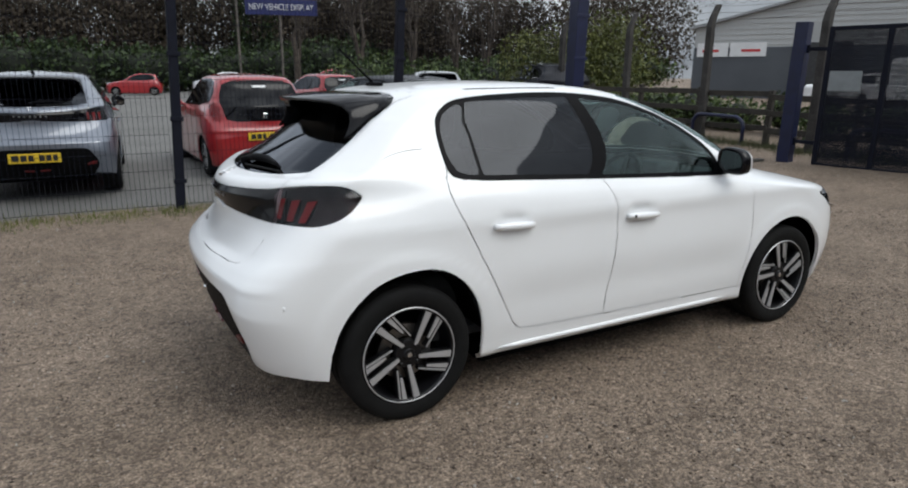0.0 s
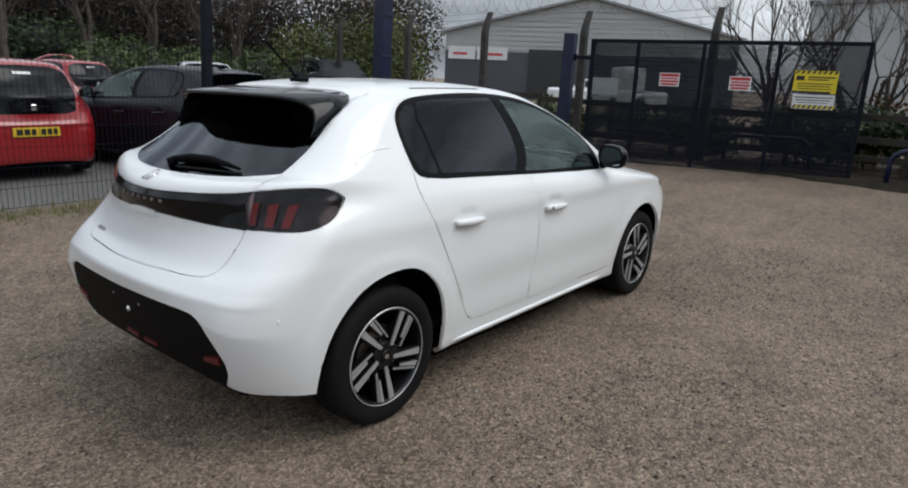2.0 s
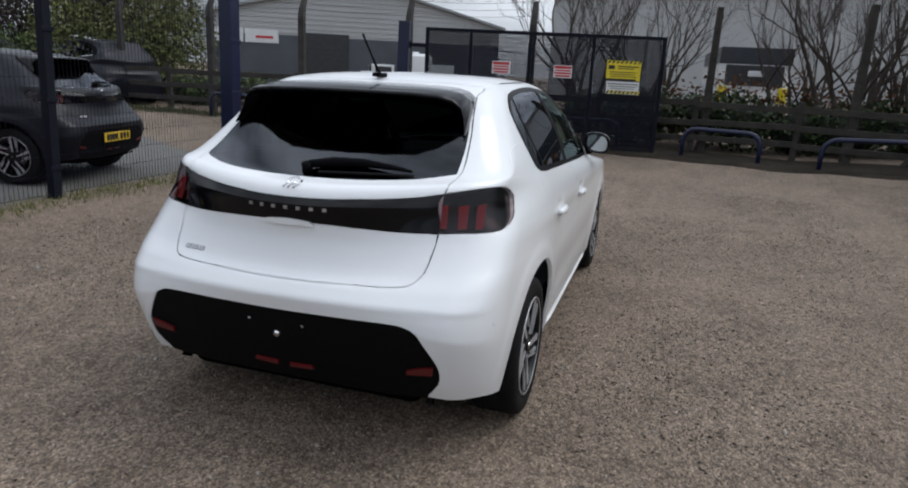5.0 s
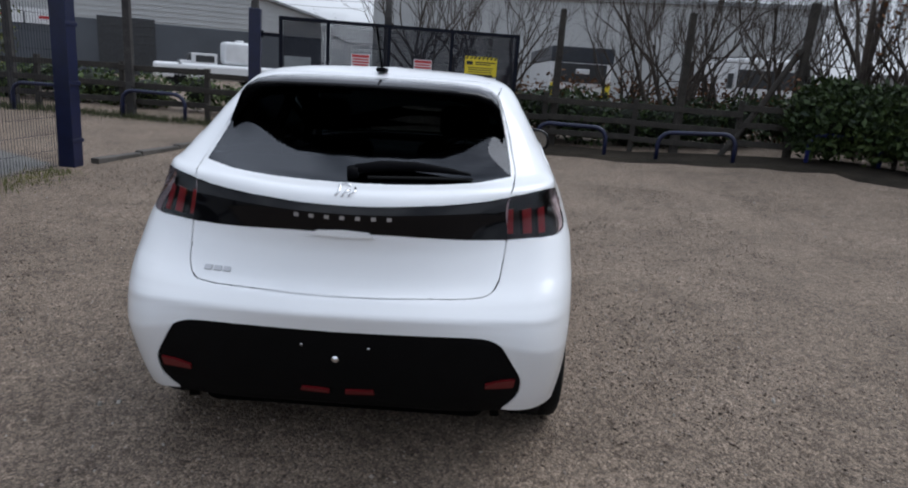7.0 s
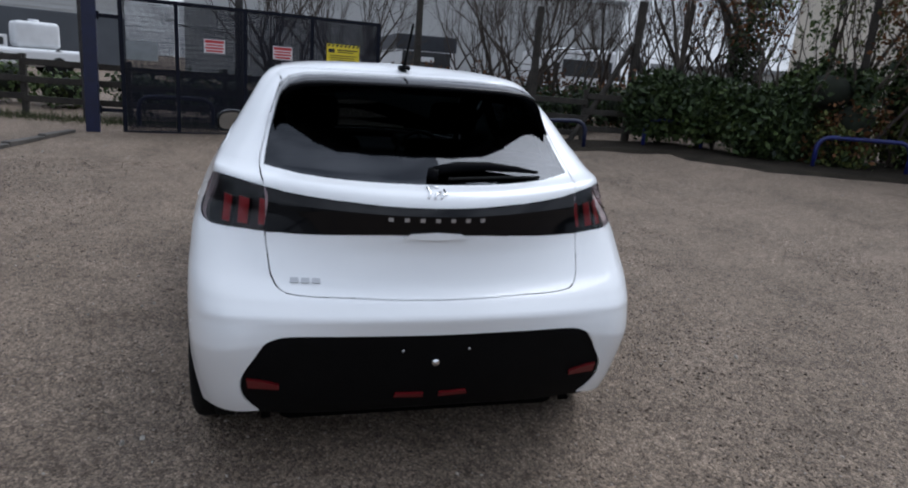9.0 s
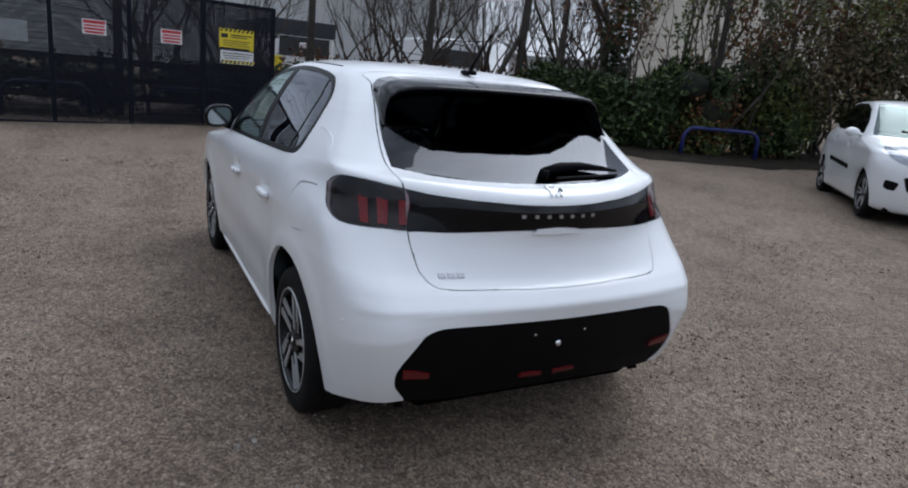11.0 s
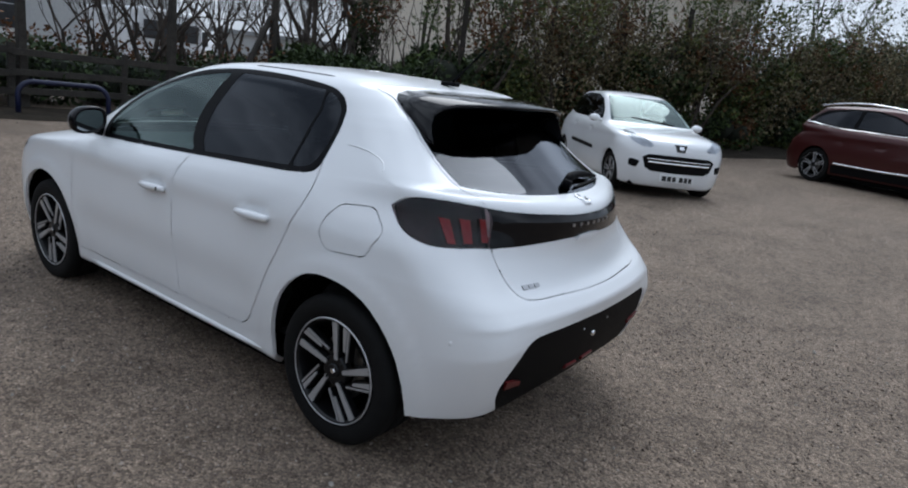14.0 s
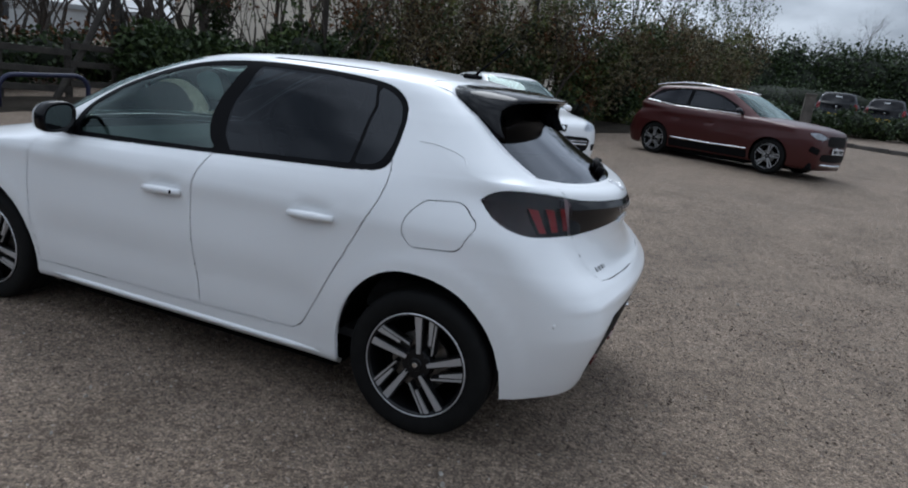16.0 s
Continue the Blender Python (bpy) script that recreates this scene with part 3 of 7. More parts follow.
def inside(poly, px, py):
    poly = np.asarray(poly)
    x0, y0 = poly[:, 0], poly[:, 1]
    x1, y1 = np.roll(x0, -1), np.roll(y0, -1)
    hit = ((y0[None] > py[:, None]) != (y1[None] > py[:, None])) & (px[:, None] < (x1 - x0)[None] * (py[:, None] - y0[None]) / np.where(y1 == y0, 1e-12, y1 - y0)[None] + x0[None])
    return hit.sum(1) % 2 == 1


VS = 0.05  # a level's height in the flat working plane


def cut(bm, line):
    """Cuts the flat (u, v) sheet along a line of points."""
    pts = [Vector((a, b * VS, 0)) for a, b in line]
    lo = Vector((min(p.x for p in pts), min(p.y for p in pts), 0)) - Vector((0.03, 0.03, 0))
    hi = Vector((max(p.x for p in pts), max(p.y for p in pts), 0)) + Vector((0.03, 0.03, 0))
    near = {}

    def note(f):
        xs, ys = [w.co.x for w in f.verts], [w.co.y for w in f.verts]
        near[f] = (min(xs), max(xs), min(ys), max(ys))

    for f in bm.faces:
        c = f.verts[0].co
        if lo.x < c.x < hi.x and lo.y < c.y < hi.y:
            note(f)
    for a, b in zip(pts, pts[1:]):
        d = b - a
        if d.length < 1e-6:
            continue
        x0, x1, y0, y1 = min(a.x, b.x) - 1e-4, max(a.x, b.x) + 1e-4, min(a.y, b.y) - 1e-4, max(a.y, b.y) + 1e-4
        hit = [f for f, q in near.items() if q[1] >= x0 and q[0] <= x1 and q[3] >= y0 and q[2] <= y1]
        if not hit:
            continue
        geom = list({w for f in hit for w in f.verts}) + list({e for f in hit for e in f.edges}) + hit
        r = bmesh.ops.bisect_plane(bm, geom=geom, dist=1e-6, plane_co=a, plane_no=Vector((-d.y, d.x, 0)))
        for f in hit:
            near.pop(f, None)
        for g in hit:
            if g.is_valid:
                note(g)
        for g in r["geom"]:
            if isinstance(g, bmesh.types.BMFace):
                note(g)


def sheet(us, vs):
    bm = bmesh.new()
    rows = [[bm.verts.new((u, v * VS, 0)) for u in us] for v in vs]
    for a, b in zip(rows, rows[1:]):
        for k in range(len(us) - 1):
            bm.faces.new((a[k], a[k + 1], b[k + 1], b[k]))
    return bm


def panel(name, faces, material, parent, table=HATCH_LEVELS, sides="both", lift=0.0, gap=0.0, lip=0.012, label="", shape=None):
    """Takes (u, v) faces to the skin as one smooth panel, with a gap and a folded lip at its edge. sides: both halves in one mesh, 'R' or 'L'."""
    idx, uv, polys = {}, [], []
    for f in faces:
        p = []
        for w in f.verts:
            if w.index not in idx:
                idx[w.index] = len(uv)
                uv.append((w.co.x, w.co.y / VS))
            p.append(idx[w.index])
        polys.append(p)
    uv = np.array(uv)
    P, N = skin(uv[:, 0], uv[:, 1], table), skin_normal(uv[:, 0], uv[:, 1], table)
    P = P + N * lift
    if shape:
        P = P + shape(uv[:, 0], P, N)
    count = {}
    for p in polys:
        for a, b in zip(p, p[1:] + p[:1]):
            count[tuple(sorted((a, b)))] = count.get(tuple(sorted((a, b))), 0) + 1
    seam = np.abs(P[:, 1]) < 2e-3
    edge = [(a, b) for p in polys for a, b in zip(p, p[1:] + p[:1]) if count[tuple(sorted((a, b)))] == 1 and not (seam[a] and seam[b])]
    if gap:
        pull = np.zeros_like(P)
        for p in polys:
            c = P[p].mean(0)
            for a, b in zip(p, p[1:] + p[:1]):
                if count[tuple(sorted((a, b)))] == 1 and not (seam[a] and seam[b]):
                    t = P[b] - P[a]
                    t /= max(np.linalg.norm(t), 1e-9)
                    d = c - P[a]
                    d = d - t * d.dot(t)
                    d /= max(np.linalg.norm(d), 1e-9)
                    pull[a] += d
                    pull[b] += d
        ln = np.linalg.norm(pull, axis=1)
        k = ln > 1e-6
        pull[k] *= (gap / ln[k])[:, None]
        pull[seam, 1] = 0
        P = P + pull
    P[seam, 1] = 0
    verts, norms, faces_out = [list(p) for p in P], [tuple(n) for n in N], [list(p) for p in polys]
    if lip and edge:
        low = {}
        for a, b in edge:
            for q in (a, b):
                if q not in low:
                    low[q] = (len(verts), len(verts) + 1)
                    verts += [list(P[q]), list(P[q] - N[q] * lip)]
                    norms += [tuple(N[q]), tuple(N[q])]
            faces_out.append([low[b][0], low[a][0], low[a][1], low[b][1]])
    verts, norms = np.array(verts), np.array(norms)
    votes = sum(1 if np.dot(np.cross(verts[f[1]] - verts[f[0]], verts[f[2]] - verts[f[0]]), norms[f[0]]) < 0 else -1 for f in polys[:400])
    if votes > 0:
        faces_out = [f[::-1] for f in faces_out]
    if sides == "L":
        verts[:, 1] *= -1
        norms[:, 1] *= -1
        faces_out = [f[::-1] for f in faces_out]
    elif sides == "both":
        n = len(verts)
        v2, n2 = verts * (1, -1, 1), norms * (1, -1, 1)
        remap = [i if abs(verts[i][1]) < 1e-5 else i + n for i in range(n)]
        faces_out = faces_out + [[remap[i] for i in f][::-1] for f in faces_out]
        verts, norms = np.vstack([verts, v2]), np.vstack([norms, n2])
    me = bpy.data.meshes.new(name)
    me.from_pydata([tuple(p) for p in verts], [], faces_out)
    me.materials.append(material)
    me.shade_smooth()
    if shape:
        me.set_sharp_from_angle(angle=math.radians(14))
    else:
        me.normals_split_custom_set_from_vertices([tuple(n) for n in norms])
    ob = new(name, me)
    ob.parent = parent
    if label:
        ob["label"] = label
    return ob


hatch = tagged(empty("hatchback"), "glossy white five-door hatchback with black rear spoiler and light bar", "car")
h_side = Inverse(HATCH_LEVELS, 0.10, 0.92, [0, 2])
h_rear = Inverse(HATCH_LEVELS, 0.0, 0.345, [1, 2])
us = np.unique(np.concatenate([np.linspace(0, 0.16, 22), np.linspace(0.16, 0.34, 26), np.linspace(0.34, 0.74, 84), np.linspace(0.74, 0.90, 20), np.linspace(0.90, 1, 12)]))
vs = np.unique(np.concatenate([np.linspace(0, 17, 17 * 4 + 1), np.linspace(17, NLEV - 1, 17)]))
skin_bm = sheet(us, vs)

neg = lambda pts: [(-a, b) for a, b in pts]
# side lines (x, z)
WIN = [(0.237, 1.15), (0.236, 1.25), (0.262, 1.325), (0.335, 1.376), (0.45, 1.398), (0.65, 1.412), (0.90, 1.418), (1.13, 1.408), (1.35, 1.378), (1.58, 1.312), (1.78, 1.222), (1.92, 1.130),
       (1.985, 1.045), (1.985, 0.975), (1.90, 0.963), (1.17, 0.998), (0.60, 1.028), (0.35, 1.046), (0.275, 1.062), (0.247, 1.092)]
WIN = curve2(WIN, 4, True)
PANE_Q = rounded([(0.258, 1.15), (0.254, 1.25), (0.278, 1.318), (0.340, 1.358), (0.398, 1.374), (0.404, 1.062), (0.350, 1.064), (0.290, 1.080)], 0.03)
PANE_R = rounded([(0.420, 1.060), (0.414, 1.377), (0.65, 1.394), (1.020, 1.397), (1.040, 1.024)], 0.015)
PANE_F = rounded([(1.118, 1.016), (1.096, 1.391), (1.345, 1.360), (1.570, 1.296), (1.768, 1.207), (1.905, 1.117), (1.955, 1.045), (1.950, 0.982)], 0.015)
DOOR_R = [(0.240, 1.10), (0.230, 1.03), (0.236, 0.98), (0.262, 0.91), (0.327, 0.783), (0.450, 0.549), (0.520, 0.415), (0.562, 0.345), (0.605, 0.318), (0.66, 0.312)]
DOOR_M = [(1.10, 1.03), (1.125, 0.975), (1.158, 0.905), (1.170, 0.80), (1.168, 0.68), (1.150, 0.53), (1.128, 0.40), (1.122, 0.305)]
DOOR_F = [(2.10, 0.99), (2.165, 0.93), (2.198, 0.86), (2.215, 0.70), (2.200, 0.52), (2.175, 0.40), (2.165, 0.295)]
DOOR_B = [(0.60, 0.318), (0.70, 0.308), (1.122, 0.298), (1.70, 0.290), (2.165, 0.287)]
ARCH_N = 40
ARCH_R = curve2([(-0.344, 0.12), (-0.343, 0.23), (-0.334, 0.335), (-0.308, 0.438), (-0.266, 0.516), (-0.205, 0.586), (-0.135, 0.639), (-0.041, 0.674), (0.07, 0.686), (0.152, 0.675), (0.225, 0.641), (0.295, 0.578), (0.347, 0.494), (0.380, 0.368), (0.384, 0.227), (0.382, 0.12)], 3)
ARCH_F = [(2.568 + 0.374 * math.cos(a), 0.300 + 0.376 * math.sin(a)) for a in (math.pi * (1.14 - 1.28 * k / ARCH_N) for k in range(ARCH_N + 1))]
ARCH_F = [(2.182, 0.12)] + ARCH_F + [(2.954, 0.12)]
FLAP = rounded([(0.132, 0.850), (0.116, 0.910), (0.060, 0.974), (-0.092, 0.988), (-0.172, 0.914), (-0.112, 0.803), (0.085, 0.787)], 0.03)
HEADL = rounded([(2.86, 0.80), (3.02, 0.815), (3.20, 0.74), (3.22, 0.66), (3.05, 0.69)], 0.03)
# rear lines (|y|, z)
RWIN = curve2([(0.0, 1.066), (0.12, 1.066), (0.34, 1.071), (0.47, 1.081), (0.572, 1.096)], 5) + curve2([(0.572, 1.096), (0.562, 1.17), (0.545, 1.25), (0.520, 1.33), (0.50, 1.40)], 5)
TG_LOW = curve2([(0.0, 0.706), (0.14, 0.707), (0.30, 0.711), (0.44, 0.714), (0.512, 0.726), (0.545, 0.762), (0.556, 0.81), (0.562, 0.85), (0.567, 0.893)], 5)
TG_UP = curve2([(0.567, 0.893), (0.572, 1.04), (0.590, 1.10), (0.578, 1.17), (0.560, 1.25), (0.535, 1.33), (0.512, 1.40)], 5)
BAR_TOP = curve2([(0.0, 0.998), (0.14, 1.000), (0.28, 1.007), (0.40, 1.014), (0.50, 1.024), (0.566, 1.036)], 5)
BAR_BOT = curve2([(0.0, 0.908), (0.14, 0.908), (0.27, 0.903), (0.40, 0.897), (0.567, 0.893)], 6)
BAR_CREASE = curve2([(0.0, 0.976), (0.14, 0.977), (0.28, 0.981), (0.40, 0.985), (0.506, 0.989), (0.566, 0.991)], 5)
VAL = curve2([(0.0, 0.594), (0.30, 0.596), (0.48, 0.595), (0.54, 0.582), (0.566, 0.562), (0.60, 0.508), (0.632, 0.452), (0.642, 0.410), (0.635, 0.362), (0.610, 0.322), (0.585, 0.285), (0.575, 0.20)], 5)


def side_uv(pts):
    return h_side(pts)


def rear_uv(pts):
    return h_rear(neg(pts))


# the lamp runs round the corner: rear part and side part joined
lamp_top = rear_uv(BAR_TOP[-1:] + [(0.60, 1.043), (0.655, 1.051)]) + side_uv(curve2([(-0.345, 1.055), (-0.27, 1.054), (-0.205, 1.041), (-0.158, 1.012)], 4))
lamp_bot = side_uv(curve2([(-0.158, 1.004), (-0.205, 0.958), (-0.265, 0.925), (-0.325, 0.905), (-0.370, 0.898)], 4)) + rear_uv([(0.68, 0.897), (0.62, 0.896), BAR_BOT[-1]])
L_CREASE = rear_uv(BAR_CREASE + [(0.62, 0.993), (0.68, 0.996)]) + side_uv([(-0.33, 1.000), (-0.27, 1.003), (-0.21, 1.006), (-0.165, 1.008)])
LAMP_UV = lamp_top + lamp_bot
L_WIN, L_Q, L_PR, L_PF = (side_uv(p) for p in (WIN, PANE_Q, PANE_R, PANE_F))
L_AR, L_AF, L_HL, L_FLAP = (side_uv(p) for p in (poly2(ARCH_R, 1), poly2(ARCH_F, 1), HEADL, FLAP))
L_DR, L_DM, L_DF, L_DB = (side_uv(p) for p in (curve2(DOOR_R, 4), curve2(DOOR_M, 4), curve2(DOOR_F, 4), poly2(DOOR_B, 4)))
L_RW, L_TG, L_VAL = rear_uv(RWIN), rear_uv(TG_LOW + TG_UP[1:]), rear_uv(VAL)
L_BT, L_BB = rear_uv(BAR_TOP), rear_uv(BAR_BOT)
L_LOW = side_uv(curve2([(-0.28, 0.208), (-0.34, 0.232), (-0.43, 0.250), (-0.505, 0.266)], 4)) + rear_uv([(0.66, 0.278), (0.60, 0.288), (0.53, 0.290)])
L_VB = rear_uv(curve2([(0.0, 0.240), (0.25, 0.247), (0.42, 0.258), (0.53, 0.272), (0.60, 0.282)], 4))
L_LOW = [p for k, p in enumerate(L_LOW) if k == 0 or p[0] < min(q[0] for q in L_LOW[:k])]
k_top = next(k for k, (a, b) in enumerate(L_TG) if b > 16.3)
SEAM = curve2([L_TG[k_top - 1], (L_TG[k_top - 1][0] + 0.022, 17.1), (0.252, 17.9), (0.225, 18.6), (0.16, 18.85), (0.08, 18.9), (0.0, 18.9)], 5)
L_TG = L_TG[: k_top - 1] + SEAM
k_top = next(k for k, (a, b) in enumerate(L_RW) if b > 16.7)
L_RW = L_RW[:k_top] + [(L_RW[k_top - 1][0] - 0.02, 16.9), (0.0, 16.95)]
for line in (L_WIN + L_WIN[:1], L_Q + L_Q[:1], L_PR + L_PR[:1], L_PF + L_PF[:1], L_AR, L_AF, L_HL + L_HL[:1], L_FLAP + L_FLAP[:1], L_DR, L_DM, L_DF, L_DB,
             L_RW, L_TG, L_VAL, L_BT, L_BB, L_CREASE, L_LOW, L_VB, LAMP_UV + LAMP_UV[:1]):
    cut(skin_bm, line)
skin_bm.verts.index_update()
skin_bm.faces.ensure_lookup_table()
fl = list(skin_bm.faces)
C = np.array([tuple(f.calc_center_median())[:2] for f in fl])
cu, cv = C[:, 0], C[:, 1] / VS
PW = skin(cu, cv)


def within_(poly):
    return inside([(a, b) for a, b in poly], cu, cv)


m_win, m_q, m_pr, m_pf = (within_(p) for p in (L_WIN, L_Q, L_PR, L_PF))
m_arch = within_(L_AR + [(L_AR[-1][0], -0.5), (L_AR[0][0], -0.5)]) | within_(L_AF + [(L_AF[-1][0], -0.5), (L_AF[0][0], -0.5)])
m_lamp, m_hl, m_flap = within_(LAMP_UV), within_(L_HL), within_(L_FLAP)
m_dr = within_(L_DR + L_DB[1:5] + L_DM[::-1]) & (cv < 15)
m_df = within_(L_DM + L_DB[4:] + L_DF[::-1] + [(L_DF[0][0], 14), (L_DM[0][0], 14)])
m_rw = within_([(-0.01, L_RW[0][1])] + L_RW + [(-0.01, L_RW[-1][1])])
m_low = within_(L_LOW + [(L_LOW[-1][0], -1), (L_LOW[0][0], -1)])
m_tg = within_([(-0.01, L_TG[0][1])] + L_TG + [(-0.01, L_TG[-1][1])])
m_bar = within_([(-0.01, L_BT[0][1])] + L_BT + L_BB[::-1] + [(-0.01, L_BB[0][1])])
m_val = within_([(-0.01, L_VAL[0][1])] + L_VAL + [(L_VAL[-1][0], -1), (-0.01, -1)])
m_under = within_([(-0.01, L_VB[0][1])] + L_VB + [(L_VB[-1][0], -1), (-0.01, -1)]) & (PW[:, 0] < 0.0)
# windscreen: front part of the glasshouse; bonnet below it
m_ws = (cu > 0.80) & (cv > 13.0) & (cv < 17.6)
m_bon = (cu > 0.83) & (cv > 8.6) & (cv <= 13.0)
rest = ~(m_low & (PW[:, 0] < 0.3) | m_under | m_arch | m_win | m_lamp | m_hl | m_dr | m_df | m_tg | m_val | m_ws | m_bon | m_rw)


def line_height(uv):
    """Height along a line of the skin, by u."""
    uv = np.array(sorted(uv))
    return uv[:, 0], skin(uv[:, 0], uv[:, 1])[:, 2]


EDGE_LOW, EDGE_TOP, EDGE_MID = line_height(L_BB + lamp_bot), line_height(L_BT + lamp_top), line_height(L_CREASE)


def creased(u, P, N, out=0.011):
    """The light bar and lamps stand proud along a crease: the face below it leans under, the one above leans back."""
    lo, hi, mid = (np.interp(u, *e) for e in (EDGE_LOW, EDGE_TOP, EDGE_MID))
    h = np.where(P[:, 2] < mid, (P[:, 2] - lo) / np.maximum(mid - lo, 1e-3), (hi - P[:, 2]) / np.maximum(hi - mid, 1e-3))
    flat = N * (1, 1, 0)
    flat /= np.maximum(np.linalg.norm(flat, axis=1), 1e-6)[:, None]
    return flat * (out * np.clip(h, 0, 1) * np.clip((hi - lo) / 0.08, 0, 1))[:, None]


def pick(mask):
    return [fl[i] for i in np.nonzero(mask)[0]]


panel("body_shell", pick(rest), WHITE_PAINT, hatch, sides="R", gap=0.0022, lip=0.02, label="glossy white painted body shell")
panel("body_shell", pick(rest & ~m_flap), WHITE_PAINT, hatch, sides="L", gap=0.0022, lip=0.02, label="glossy white painted body shell")
panel("fuel_flap", pick(m_flap & rest), WHITE_PAINT, hatch, sides="L", gap=0.0028)
for sd in "RL":
    panel("rear_door", pick(m_dr & ~m_win), WHITE_PAINT, hatch, sides=sd, gap=0.0034)
    panel("front_door", pick(m_df & ~m_win), WHITE_PAINT, hatch, sides=sd, gap=0.0034)
    panel("window_surround", pick(m_win & ~(m_q | m_pr | m_pf)), FRAME_BLACK, hatch, sides=sd, lift=0.002, lip=0.02, label="black window surround")
    panel("quarter_window", pick(m_q), GLASS_PRIVACY, hatch, sides=sd, lip=0)
    panel("rear_side_window", pick(m_pr), GLASS_PRIVACY, hatch, sides=sd, lip=0, label="dark privacy glass window")
    panel("front_side_window", pick(m_pf), GLASS_CLEAR, hatch, sides=sd, lip=0, label="green-tinted clear window")
    lamp = panel("tail_lamp", pick(m_lamp), LAMP_LENS, hatch, sides=sd, gap=0.0015, lip=0.006, lift=0.002, label="smoked tail lamp with three red claws", shape=creased)
    panel("housing", pick(m_lamp), GLOSS_BLACK, lamp, sides=sd, lift=-0.020, lip=0)
    panel("headlamp", pick(m_hl), LAMP_CLEAR, hatch, sides=sd, lip=0.01, gap=0.001)
    panel("headlamp_housing", pick(m_hl), GLOSS_BLACK, hatch, sides=sd, lift=-0.03, lip=0)
tg = panel("tailgate", pick(m_tg & ~m_rw & ~m_bar), WHITE_PAINT, hatch, gap=0.0034, label="white tailgate with recessed handle")
panel("light_bar", pick(m_bar & m_tg), GLOSS_BLACK, tg, lift=0.003, lip=0.01, label="full-width gloss black light bar", shape=creased)
panel("rear_window", pick(m_rw), GLASS_PRIVACY, tg, lip=0.01, lift=0.001, label="dark tinted rear window")
valance = panel("valance", pick(m_val & ~m_under), MATTE_BLACK, hatch, lift=-0.004, lip=0.02, label="black grained lower bumper")
panel("windscreen", pick(m_ws), GLASS_CLEAR, hatch, lip=0.01)
panel("bonnet", pick(m_bon), WHITE_PAINT, hatch, gap=0.002)
skin_bm.free()

# near-black shell added under the skin: its colour is the shade seen through the gaps
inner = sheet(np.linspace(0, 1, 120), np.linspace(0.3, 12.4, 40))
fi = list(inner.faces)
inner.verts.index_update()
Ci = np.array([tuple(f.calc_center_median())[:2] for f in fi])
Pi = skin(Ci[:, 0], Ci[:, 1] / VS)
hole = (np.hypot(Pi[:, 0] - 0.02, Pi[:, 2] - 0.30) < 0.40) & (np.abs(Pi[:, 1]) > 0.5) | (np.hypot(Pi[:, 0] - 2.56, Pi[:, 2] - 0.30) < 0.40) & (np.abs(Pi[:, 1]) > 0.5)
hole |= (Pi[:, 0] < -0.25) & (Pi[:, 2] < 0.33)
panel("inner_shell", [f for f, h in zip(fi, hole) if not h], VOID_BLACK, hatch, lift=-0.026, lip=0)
inner.free()


def wheel_arch(parent, x, r=0.385, sgn=1, out=0.80):
    bm = bmesh.new()
    n = 28
    rows = []
    for k in range(n + 1):
        a = math.radians(6 + 168 * k / n)
        rows.append([bm.verts.new((x + r * math.cos(a), sgn * yy, 0.30 + r * math.sin(a))) for yy in (0.45, 0.66, out)])
    for a, b in zip(rows, rows[1:]):
        for k in range(2):
            bm.faces.new((a[k], b[k], b[k + 1], a[k + 1]))
    bm.faces.new([r_[0] for r_ in rows])
    return part("wheel_arch_liner", bm, VOID_BLACK, parent)


for sx in (-1, 1):
    wheel_arch(hatch, 0.022, sgn=sx)
    wheel_arch(hatch, 2.56, 0.378, sgn=sx, out=0.77)
# plain underbody boxes, set low and wide to deepen the shade beneath the car
bm = bmesh.new()
box(bm, -0.22, 2.95, -0.54, 0.54, 0.165, 0.30, 0.03)
box(bm, 0.42, 2.14, -0.77, 0.77, 0.140, 0.24, 0.02)
box(bm, -0.55, -0.18, -0.53, 0.53, 0.205, 0.32, 0.045, 3)
part("underbody", bm, VOID_BLACK, hatch)


def on_skin(inv, pts, lift=0.0):
    """Places on the right half of the skin for side or rear points, lifted off it."""
    sg = [-1.0 if inv is h_rear and a > 0 else 1.0 for a, b in pts]
    uv = np.array(inv([(-abs(a), b) if inv is h_rear else (a, b) for a, b in pts]))
    p = skin(uv[:, 0], uv[:, 1]) + skin_normal(uv[:, 0], uv[:, 1]) * lift
    return [Vector((q[0], q[1] * k, q[2])) for q, k in zip(p, sg)]


def strip(name, loop, material, parent, inv, lift, depth=0.004, flip=False, label=""):
    """A small flat badge or lens, cut to a closed outline, that follows the skin."""
    bm = bmesh.new()
    top = on_skin(inv, loop, lift)
    low = on_skin(inv, loop, lift - depth)
    s = -1 if flip else 1
    a = [bm.verts.new((p.x, p.y * s, p.z)) for p in top]
    b = [bm.verts.new((p.x, p.y * s, p.z)) for p in low]
    bm.faces.new(a)
    n = len(a)
    for k in range(n):
        bm.faces.new((a[k], b[k], b[(k + 1) % n], a[(k + 1) % n]))
    bmesh.ops.triangulate(bm, faces=[f for f in bm.faces if len(f.verts) > 4])
    bmesh.ops.recalc_face_normals(bm, faces=bm.faces)
    return part(name, bm, material, parent, label)


